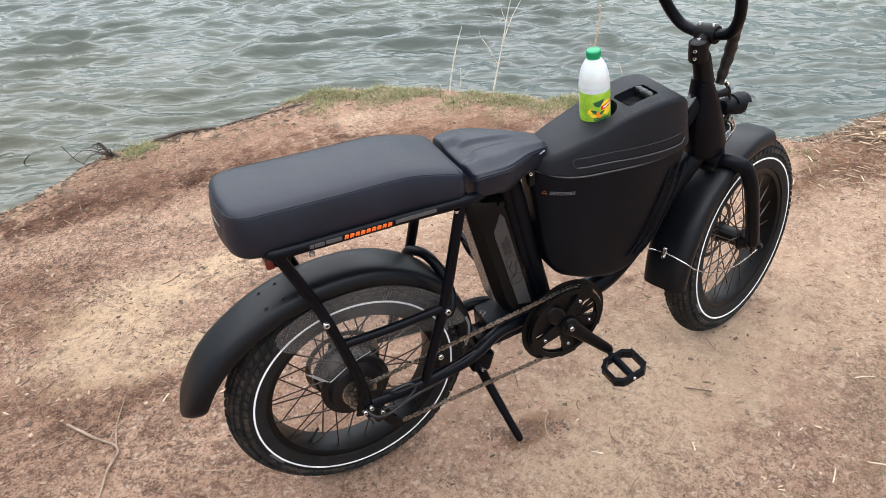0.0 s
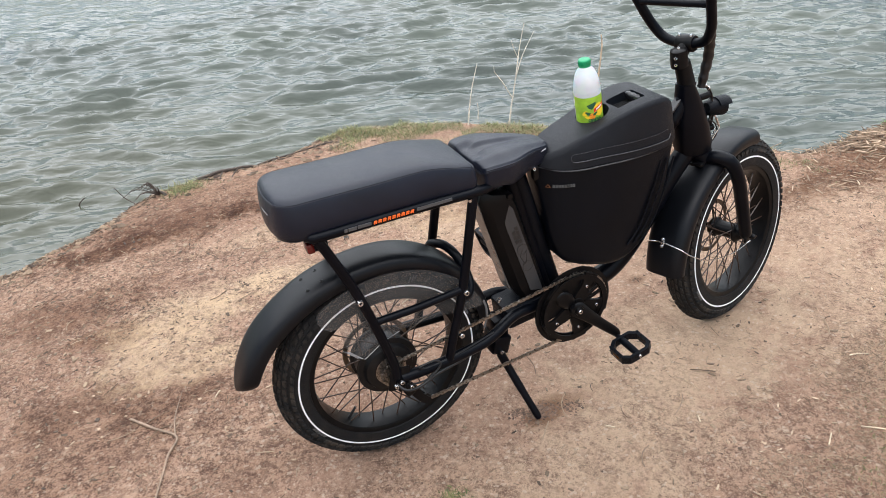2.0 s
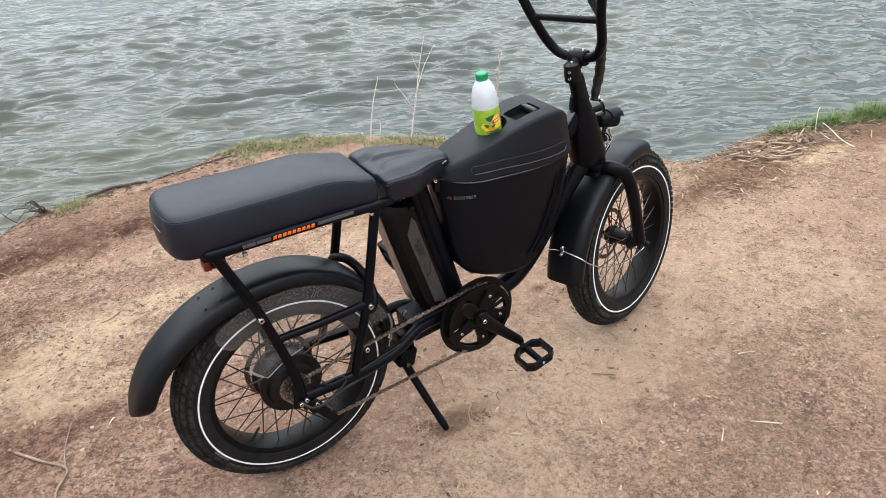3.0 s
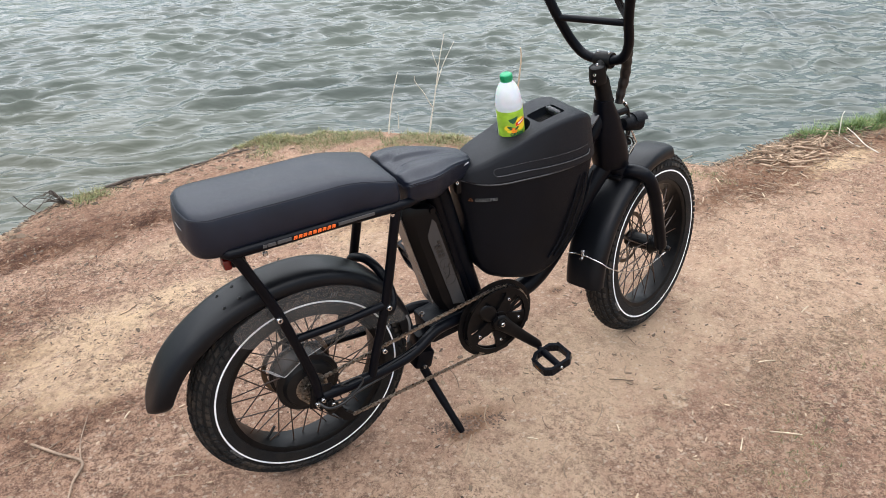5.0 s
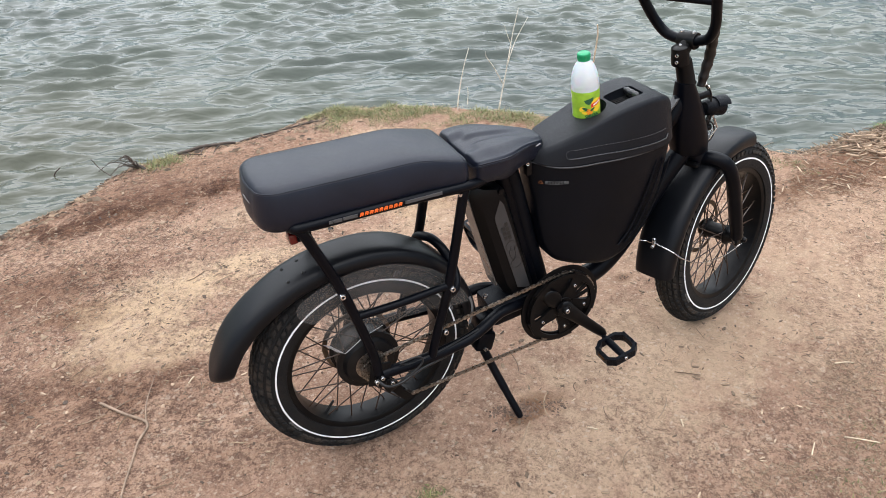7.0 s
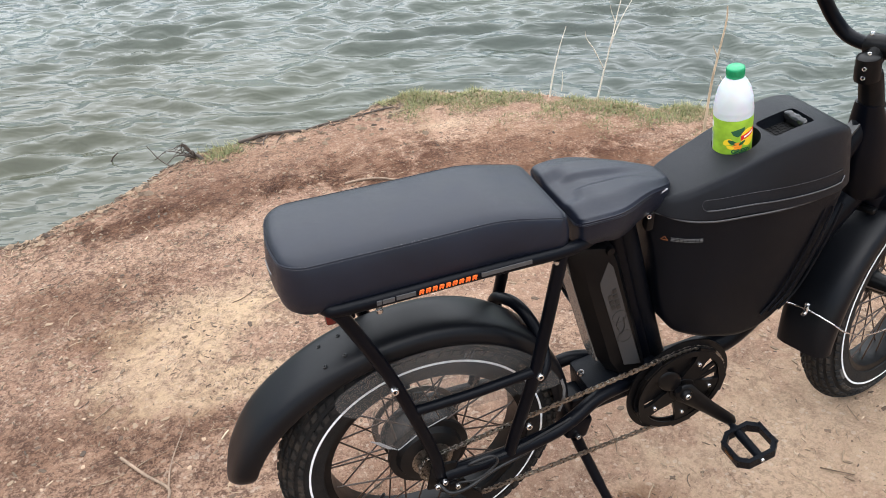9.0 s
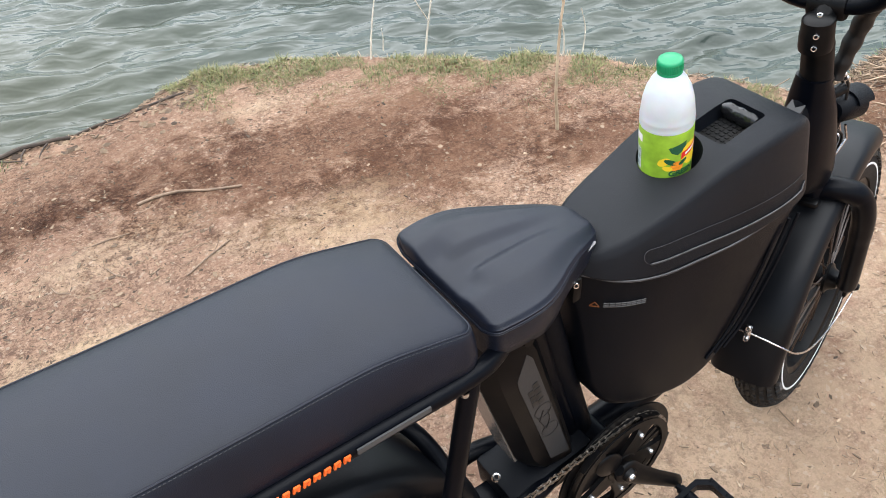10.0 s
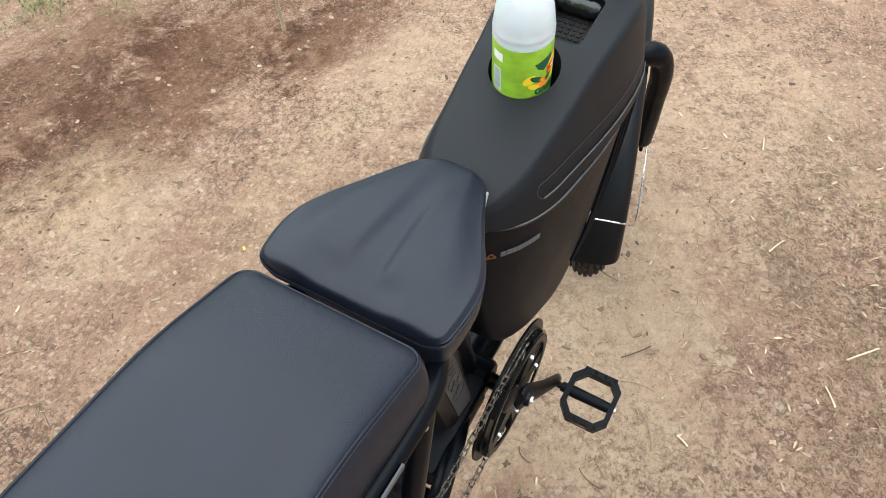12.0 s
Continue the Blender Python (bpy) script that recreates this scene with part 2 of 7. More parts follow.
    l.new(rough_fringe.outputs[0], trodden.inputs[0])
    l.new(ranged(blob(1.05, 0.0, 1.1, 0.42), 0.0, 1.0, 1.0, 0.45), trodden.inputs[1])
    rough_spots = trodden.outputs[0]
    base = mix(times(ranged(tex(20, 12, 0.80, 0.8), 0.52, 0.565, 0.0, 0.70), rough_spots), base, (0.155, 0.086, 0.06))
    base = mix(times(ranged(tex(55, 10, 0.80, 0.5), 0.52, 0.56, 0.0, 0.70), rough_spots), base, (0.155, 0.086, 0.06))
    base = mix(ranged(tex(120, 6, 0.80), 0.54, 0.59, 0.0, 0.65), base, (0.69, 0.478, 0.345))
    base = mix(ranged(crumbs[1], 0.80, 1.0, 0.0, 0.35), base, (0.69, 0.478, 0.345))
    base = mix(times(ranged(tex(38, 12, 0.88, 0.4), 0.53, 0.57, 0.0, 0.75), rough_spots), base, (0.15, 0.088, 0.062))
    grains = cells(190, 0.7)
    base = mix(times(ranged(grains[1], 0.84, 0.92, 0.0, 0.62), rough_spots), base, (0.14, 0.082, 0.058))
    specks = cells(115, 0.7)
    base = mix(ranged(specks[1], 0.93, 0.97, 0.0, 0.50), base, (0.72, 0.575, 0.44))
    for x, y, rx, ry, amount in [(-0.95, 1.0, 0.7, 0.6, 0.15), (-0.3, 2.05, 1.0, 0.35, 0.51), (-0.85, 0.48, 0.6, 0.26, 0.45), (-0.85, 1.32, 0.4, 0.16, 0.68), (-0.35, 1.85, 0.6, 0.22, 0.68), (-0.72, 1.05, 0.16, 0.10, 0.8), (-0.62, 0.53, 0.22, 0.09, 0.45), (-0.85, 0.66, 0.25, 0.12, 0.4), (-0.60, 1.82, 0.30, 0.12, 0.9), (2.65, 0.50, 0.6, 0.20, 0.95), (3.3, 0.42, 0.35, 0.14, 0.9), (2.2, 0.45, 0.35, 0.14, 0.6), (0.84, 1.62, 0.775, 0.3172, 0.9), (0.3, 1.84, 0.45, 0.18, 0.8), (1.2, 1.28, 0.625, 0.26839999999999997, 0.95), (1.6, 1.02, 0.35, 0.15, 0.9), (1.088, 0.281, 0.035, 0.025, 0.72), (-0.35, 0.1, 0.4, 0.12, 0.35), (1.25, -0.75, 0.5, 0.22, 0.10), (0.45, -0.13, 0.13, 0.055, 0.75), (0.42, -0.13, 0.07, 0.04, 0.85)]:
        f = n.new("ShaderNodeMath")
        f.operation = "MULTIPLY"
        l.new(blob(x, y, rx, ry), f.inputs[0])
        f.inputs[1].default_value = amount
        base = mix(f.outputs[0], base, mix(1.0, base, (0.5, 0.415, 0.36), "MULTIPLY"))
    # bare pale sand where feet have worn the crust away
    for x, y, rx, ry, amount in [(-0.46, 1.00, 0.30, 0.14, 0.5), (-0.60, 0.84, 0.24, 0.10, 0.45), (-0.44, 0.68, 0.28, 0.08, 0.5), (-0.12, 1.09, 0.26, 0.10, 0.5), (0.70, 1.20, 0.22, 0.14, 0.4), (2.97, 0.39, 0.26, 0.08, 0.9), (0.95, 0.75, 0.35, 0.14, 0.25)]:
        f = n.new("ShaderNodeMath")
        f.operation = "MULTIPLY"
        l.new(times(blob(x, y, rx, ry), ranged(tex(11, 14, 0.84), 0.42, 0.56)), f.inputs[0])
        f.inputs[1].default_value = amount
        base = mix(f.outputs[0], base, (0.78, 0.560, 0.350))
    l.new(base, b.inputs["Base Color"])
    b.inputs["Roughness"].default_value = 0.95
    b.inputs["Specular IOR Level"].default_value = 0.2
    lump = n.new("ShaderNodeMath")
    lump.operation = "MULTIPLY_ADD"
    l.new(crumbs[0], lump.inputs[0])
    lump.inputs[1].default_value = -0.18
    l.new(tex(34, 10, 0.75), lump.inputs[2])
    height = n.new("ShaderNodeMath")
    height.operation = "ADD"
    l.new(lump.outputs[0], height.inputs[0])
    l.new(ranged(tex(170, 6, 0.75), 0.0, 1.0, 0.0, 0.8), height.inputs[1])
    bp = n.new("ShaderNodeBump")
    bp.inputs["Strength"].default_value, bp.inputs["Distance"].default_value = 1.0, 0.026
    l.new(height.outputs[0], bp.inputs["Height"])
    l.new(bp.outputs[0], b.inputs["Normal"])
    return m


def water_material():
    m = bpy.data.materials.new("murky_green_lake_water")
    m.use_nodes = True
    n, l = m.node_tree.nodes, m.node_tree.links
    b = n["Principled BSDF"]
    co = n.new("ShaderNodeTexCoord")
    t = n.new("ShaderNodeTexNoise")
    t.inputs["Scale"].default_value, t.inputs["Detail"].default_value = 0.5, 4
    l.new(co.outputs["Object"], t.inputs["Vector"])
    ramp = n.new("ShaderNodeValToRGB")
    ramp.color_ramp.elements[0].position, ramp.color_ramp.elements[1].position = 0.35, 0.65
    ramp.color_ramp.elements[0].color, ramp.color_ramp.elements[1].color = (*(0.034, 0.044, 0.036), 1), (*(0.058, 0.070, 0.054), 1)
    l.new(t.outputs["Fac"], ramp.inputs["Fac"])
    # sandy shallows in the small bay
    mp = n.new("ShaderNodeMapping")
    mp.vector_type = "TEXTURE"
    mp.inputs["Location"].default_value = (-1.3, 2.9, 0)
    mp.inputs["Scale"].default_value = (2.3, 2.0, 1000)
    l.new(co.outputs["Object"], mp.inputs["Vector"])
    ln = n.new("ShaderNodeVectorMath")
    ln.operation = "LENGTH"
    l.new(mp.outputs[0], ln.inputs[0])
    near = n.new("ShaderNodeMapRange")
    near.interpolation_type = "SMOOTHSTEP"
    near.inputs["From Min"].default_value, near.inputs["From Max"].default_value = 1.3, 0.2
    l.new(ln.outputs["Value"], near.inputs["Value"])
    bed = n.new("ShaderNodeMix")
    bed.data_type = "RGBA"
    l.new(near.outputs[0], bed.inputs["Factor"])
    l.new(ramp.outputs["Color"], bed.inputs["A"])
    bed.inputs["B"].default_value = (*(0.042, 0.045, 0.028), 1)
    l.new(bed.outputs["Result"], b.inputs["Base Color"])
    b.inputs["Roughness"].default_value = 0.15
    b.inputs["IOR"].default_value = 1.33
    b.inputs["Specular IOR Level"].default_value = 0.5
    height = None
    for sx, sy, scale, detail, amount in ((1.5, 0.75, 4.5, 2, 0.7), (1.6, 0.7, 12.0, 1, 0.20)):
        mp = n.new("ShaderNodeMapping")
        mp.vector_type = "TEXTURE"
        mp.inputs["Rotation"].default_value = (0, 0, radians(-24))
        mp.inputs["Scale"].default_value = (sx, sy, 1)
        l.new(co.outputs["Object"], mp.inputs["Vector"])
        r = n.new("ShaderNodeTexNoise")
        r.inputs["Scale"].default_value, r.inputs["Detail"].default_value, r.inputs["Roughness"].default_value = scale, detail, 0.5
        r.inputs["Distortion"].default_value = 0.5
        l.new(mp.outputs[0], r.inputs["Vector"])
        k = n.new("ShaderNodeMath")
        k.operation = "MULTIPLY_ADD"
        l.new(r.outputs["Fac"], k.inputs[0])
        k.inputs[1].default_value = amount
        if height is None:
            k.inputs[2].default_value = 0.0
        else:
            l.new(height, k.inputs[2])
        height = k.outputs[0]
    bp = n.new("ShaderNodeBump")
    bp.inputs["Strength"].default_value, bp.inputs["Distance"].default_value = 1.0, 0.040
    l.new(height, bp.inputs["Height"])
    l.new(bp.outputs[0], b.inputs["Normal"])
    return m


soil = ground_material()
water_mat = water_material()

# ---- mesh helpers ----
def part(name, bm, mat, parent=None, label="", smooth=True, m=None):
    """Links a bmesh as one mesh object under a thing or a part."""
    bmesh.ops.recalc_face_normals(bm, faces=bm.faces)
    me = bpy.data.meshes.new(name)
    bm.to_mesh(me)
    bm.free()
    me.materials.append(mat)
    if smooth:
        me.shade_smooth()
        me.set_sharp_from_angle(angle=radians(38))
    ob = new(name, me)
    if parent is not None:
        ob.parent = parent
    if m is not None:
        ob.matrix_basis = m
    if label:
        ob["label"] = label
    return ob


def spline(points, n=8):
    """A smooth run through the points (Catmull-Rom), n steps a span."""
    p = [Vector(q) for q in points]
    p = [p[0] * 2 - p[1]] + p + [p[-1] * 2 - p[-2]]
    out = []
    for i in range(1, len(p) - 2):
        for k in range(n):
            t = k / n
            a, b, c, d = p[i - 1:i + 3]
            out.append(0.5 * ((2 * b) + (c - a) * t + (2 * a - 5 * b + 4 * c - d) * t * t + (3 * b - a - 3 * c + d) * t ** 3))
    return out + [p[-2]]


def sweep(bm, points, radius, sides=12, squash=1.0, up=None, close=False):
    """A tube along points; radius: a number or one for each point; squash flattens it along the second axis."""
    pts = [Vector(q) for q in points]
    rad = radius if isinstance(radius, (list, tuple)) else [radius] * len(pts)
    rings, ref = [], Vector(up) if up else None
    for i, q in enumerate(pts):
        a, b = pts[i - 1 if i or close else 0], pts[(i + 1) % len(pts) if close else min(i + 1, len(pts) - 1)]
        d = (b - a).normalized()
        if ref is None:
            ref = Vector((0, 0, 1)) if abs(d.z) < 0.9 else Vector((0, 1, 0))
        u = (ref - d * ref.dot(d)).normalized()
        if not up:
            ref = u
        v = d.cross(u)
        rings.append([bm.verts.new(q + rad[i] * (u * math.cos(2 * math.pi * k / sides) * squash + v * math.sin(2 * math.pi * k / sides))) for k in range(sides)])
    for i in range(len(rings) if close else len(rings) - 1):
        r, s = rings[i], rings[(i + 1) % len(rings)]
        for k in range(sides):
            bm.faces.new((r[k], r[(k + 1) % sides], s[(k + 1) % sides], s[k]))
    if not close:
        bm.faces.new(rings[0][::-1])
        bm.faces.new(rings[-1])
    return bm


def tube(points, radius, sides=12, n=8, squash=1.0, up=None):
    return sweep(bmesh.new(), spline(points, n) if n else points, radius, sides, squash, up)


def lathe(bm, profile, steps=48, axis="y", centre=(0, 0, 0), start=0.0, end=360.0, close=False):
    """Turns (radius, along) points round an axis through centre. close: whether the profile is a ring."""
    full = abs(end - start) >= 360
    count = steps if full else steps + 1
    rings = []
    for k in range(count):
        a = radians(start + (end - start) * k / steps)
        ring = []
        for r, h in profile:
            u, v = r * math.cos(a), r * math.sin(a)
            ring.append(bm.verts.new(Vector(centre) + Vector({"y": (u, h, v), "z": (u, v, h), "x": (h, u, v)}[axis])))
        rings.append(ring)
    m = len(profile)
    for k in range(steps):
        r, s = rings[k], rings[(k + 1) % count]
        for i in range(m if close else m - 1):
            bm.faces.new((r[i], r[(i + 1) % m], s[(i + 1) % m], s[i]))
    if close and not full:
        bm.faces.new(rings[0])
        bm.faces.new(rings[-1][::-1])
    bmesh.ops.remove_doubles(bm, verts=bm.verts, dist=1e-6)
    return bm


def loft(bm, rings, caps=True):
    vs = [[bm.verts.new(p) for p in r] for r in rings]
    m = len(rings[0])
    for r, s in zip(vs, vs[1:]):
        for k in range(m):
            bm.faces.new((r[k], r[(k + 1) % m], s[(k + 1) % m], s[k]))
    if caps:
        bm.faces.new(vs[0][::-1])
        bm.faces.new(vs[-1])
    return bm


def block(bm, size, m=None, bevel=0.0, segments=2):
    geo = bmesh.ops.create_cube(bm, size=1.0)
    for v in geo["verts"]:
        v.co = Vector((v.co.x * size[0], v.co.y * size[1], v.co.z * size[2]))
    if bevel:
        es = list({e for v in geo["verts"] for e in v.link_edges})
        new_geo = bmesh.ops.bevel(bm, geom=es, offset=bevel, segments=segments, affect="EDGES", profile=0.5)
        verts = {v for f in new_geo["faces"] for v in f.verts} | {v for v in geo["verts"] if v.is_valid}
    else:
        verts = set(geo["verts"])
    if m is not None:
        bmesh.ops.transform(bm, matrix=m, verts=list(verts))
    return bm


def rod(bm, a, b, r, sides=10, r2=None):
    return sweep(bm, [a, b], [r, r if r2 is None else r2], sides)


def bolt(parent, place, direction, r=0.007, mat=None, name="bolt"):
    """A socket-head bolt: a bevelled head with a sunk hexagon."""
    bm = bmesh.new()
    lathe(bm, [(r * 0.45, 0.001), (r * 0.5, r * 0.55), (r * 0.85, r * 0.6), (r, r * 0.35), (r, -0.004)], 16, "z")
    m = Matrix.Translation(place) @ Vector(direction).to_track_quat("Z", "Y").to_matrix().to_4x4()
    bmesh.ops.transform(bm, matrix=m, verts=bm.verts)
    return part(name, bm, mat or steel, parent, "bright steel bolt" if mat is None else "")


def bar_strip(bm, points, width, lift, thick=0.0012):
    """A thin raised strip that follows points; lift: the outward normal."""
    nrm = Vector(lift).normalized()
    pts = [Vector(p) for p in points]
    rings = []
    for i, p in enumerate(pts):
        d = (pts[min(i + 1, len(pts) - 1)] - pts[max(i - 1, 0)]).normalized()
        s = d.cross(nrm).normalized() * width / 2
        rings.append([p - s - nrm * thick, p + s - nrm * thick, p + s + nrm * thick, p - s + nrm * thick])
    return loft(bm, rings)


def rounded(hw, z0, z1, r0, r1, x, y0=0.0, n=5):
    """A rounded upright section across y at x, from z0 to z1, half as wide as hw, with corner radii below and above."""
    pts = []
    for cy, cz, r, a0 in ((1, z0 + r0, r0, -90), (1, z1 - r1, r1, 0), (-1, z1 - r1, r1, 90), (-1, z0 + r0, r0, 180)):
        for k in range(n):
            a = radians(a0 + 90 * k / (n - 1))
            pts.append((x, y0 + cy * (hw - r) + r * math.cos(a), cz + r * math.sin(a)))
    return pts


def curve_at(table, x):
    """Smooth reading of a table of (x, value...)."""
    xs = [row[0] for row in table]
    x = min(max(x, xs[0]), xs[-1])
    i = max(j for j in range(len(xs)) if xs[j] <= x)
    if i == len(xs) - 1:
        return table[i][1:]
    t = (x - xs[i]) / (xs[i + 1] - xs[i])
    a, b = table[i], table[i + 1]
    p, q = table[max(i - 1, 0)], table[min(i + 2, len(xs) - 1)]
    out = []
    for k in range(1, len(a)):
        ma = (b[k] - p[k]) / max(b[0] - p[0], 1e-6) * (b[0] - a[0])
        mb = (q[k] - a[k]) / max(q[0] - a[0], 1e-6) * (b[0] - a[0])
        out.append((2 * t ** 3 - 3 * t * t + 1) * a[k] + (t ** 3 - 2 * t * t + t) * ma + (3 * t * t - 2 * t ** 3) * b[k] + (t ** 3 - t * t) * mb)
    return out


def cut(ob, cutters):
    """Takes the shapes of the cutters out of ob's mesh."""
    obs = []
    for bm in cutters:
        bmesh.ops.recalc_face_normals(bm, faces=bm.faces)
        me = bpy.data.meshes.new("cutter")
        bm.to_mesh(me)
        bm.free()
        c = new("cutter", me)
        obs.append(c)
        mod = ob.modifiers.new("cut", "BOOLEAN")
        mod.object, mod.operation, mod.solver = c, "DIFFERENCE", "EXACT"
    dep = bpy.context.evaluated_depsgraph_get()
    dep.update()
    me = bpy.data.meshes.new_from_object(ob.evaluated_get(dep))
    ob.modifiers.clear()
    ob.data = me
    for c in obs:
        bpy.data.objects.remove(c, do_unlink=True)
    me.shade_smooth()
    me.set_sharp_from_angle(angle=radians(35))
    return ob


# ---- the shore: ground and lake ----
GROUND_Z = -0.016
WATER_Z = -0.24
SHORE = [(-400, 60), (-60, 12), (-8, 3.6), (-3, 2.7), (-1.7, 2.65), (-1.5, 2.45), (-1.25, 2.05), (-1.07, 2.06), (-0.93, 2.18), (-0.78, 2.28), (-0.54, 2.49), (-0.37, 2.59), (-0.13, 2.62), (0.2, 2.57), (0.6, 2.6), (0.87, 2.66), (1.13, 2.54), (1.6, 2.1), (2.0, 1.68), (2.4, 1.01), (2.62, 0.88), (2.9, 0.86), (3.1, 0.93), (3.4, 0.84), (3.8, 0.72), (4.5, 0.62), (6, 0.65), (12, 1.5), (60, 14), (400, 60)]


def shore_y(x):
    return float(np.interp(x, [s[0] for s in SHORE], [s[1] for s in SHORE]))


def ground_z(x, y):
    """Height of the bank: level round the bicycle, sloping to the lake, then down into it."""
    ys = shore_y(x) + 0.10 * noise.noise(Vector((x * 2.3, 0.0, 4.0))) + 0.04 * noise.noise(Vector((x * 9, 0.0, 7.0)))
    d = ys - y
    z = GROUND_Z - 0.035 * max(0.0, min(y, 2.4) - 0.35)
    left = min(1.0, max(0.0, (0.45 - x) / 0.9))
    if d < 1.0:
        z -= left * 0.06 * (1.0 - max(d, 0.0)) ** 1.5
    edge = z
    if d < 0.22:
        t = min(1.0, (0.22 - d) / 0.30)
        z = edge + (WATER_Z - 0.03 - edge) * t * t * (3 - 2 * t)
    if d < -0.08:
        z -= min(1.6, (-0.08 - d) * 0.22)
    if -6 < x < 7 and -5 < y < 4:
        z += 0.012 * noise.noise(Vector((x * 1.7, y * 1.7, 0))) + 0.006 * noise.noise(Vector((x * 6, y * 6, 2))) + 0.0042 * noise.noise(Vector((x * 17, y * 17, 5))) + 0.0026 * noise.noise(Vector((x * 41, y * 41, 9)))
        near = math.exp(-((x - 0.6) ** 2 / 1.2 + y * y / 0.5))
        z = z * (1 - 0.8 * near) + GROUND_Z * 0.8 * near
    return z


def grid_mesh(name, xs, ys, fn, mat, keep=None):
    co = [(x, y, fn(x, y)) for y in ys for x in xs]
    w = len(xs)
    faces = [(j * w + i, j * w + i + 1, (j + 1) * w + i + 1, (j + 1) * w + i) for j in range(len(ys) - 1) for i in range(w - 1)
             if keep is None or keep(xs[i], ys[j])]
    me = bpy.data.meshes.new(name)
    me.from_pydata(co, [], faces)
    me.materials.append(mat)
    me.shade_smooth()
    return new(name, me)


def spread(dense0, dense1, step, far0, far1):
    mid = list(np.arange(dense0, dense1 + step / 2, step))
    lo, hi, s = [], [], step
    x = dense0
    while x > far0:
        s *= 1.35
        x -= s
        lo.append(max(x, far0))
    x, s = dense1, step
    while x < far1:
        s *= 1.35
        x += s
        hi.append(min(x, far1))
    return [float(v) for v in lo[::-1] + mid + hi]


ground = grid_mesh("ground", spread(-3.0, 4.2, 0.018, -400, 400), spread(-1.5, 2.7, 0.018, -400, 400), ground_z, soil)
tagged(ground, "brown trodden sandy soil of a lake bank", "ground", kind="structure")

rng = random.Random(5)
WAVES = []
for k in range(34):
    lam = 0.11 * (1.085 ** k) if k < 20 else rng.uniform(0.12, 0.36)
    ang = radians(66 + rng.gauss(0, 27))
    WAVES.append((2 * math.pi / lam * math.cos(ang), 2 * math.pi / lam * math.sin(ang), rng.uniform(0, 6.28), 0.0128 * lam ** 0.85))
WK = np.array(WAVES)


def water_z(x, y):
    if not (-14 < x < 22 and -1 < y < 24):
        return WATER_Z
    warp = 0.25 * noise.noise(Vector((x * 0.8, y * 0.8, 1.0)))
    ph = WK[:, 0] * (x + warp) + WK[:, 1] * (y + warp) + WK[:, 2]
    gust = 0.75 + 0.7 * noise.noise(Vector((x * 0.9, y * 0.9, 6.0)))
    h = gust * float((WK[:, 3] * (1 - 2 * np.abs(np.sin(ph / 2)) ** 1.4)).sum())
    d = y - shore_y(x)
    return WATER_Z + h * min(1.0, max(0.25, 0.3 + d * 0.6))


lake = grid_mesh("lake_water", spread(-3.2, 6.0, 0.025, -900, 900), spread(0.3, 6.6, 0.022, 0.0, 1500), water_z, water_mat,
                 keep=lambda x, y: y > shore_y(x) - 0.75)
tagged(lake, "choppy grey-green murky lake water", "water", kind="structure")

# ---- the bicycle ----
bicycle = new("electric_bicycle")
bicycle.empty_display_size = 0.1
tagged(bicycle, "matte black fat-tyre electric utility bicycle parked on its kickstand", "bicycle")
AXLE = 0.287
BASE = 1.232
HEAD = Vector((1.176, 0, AXLE))
HEAD_UP = Vector((-0.316, 0, 0.949)).normalized()
STEER = Matrix.Translation(HEAD) @ Matrix.Rotation(radians(16.5), 4, HEAD_UP) @ Matrix.Translation(-HEAD)
SEAT_Y = 0.007


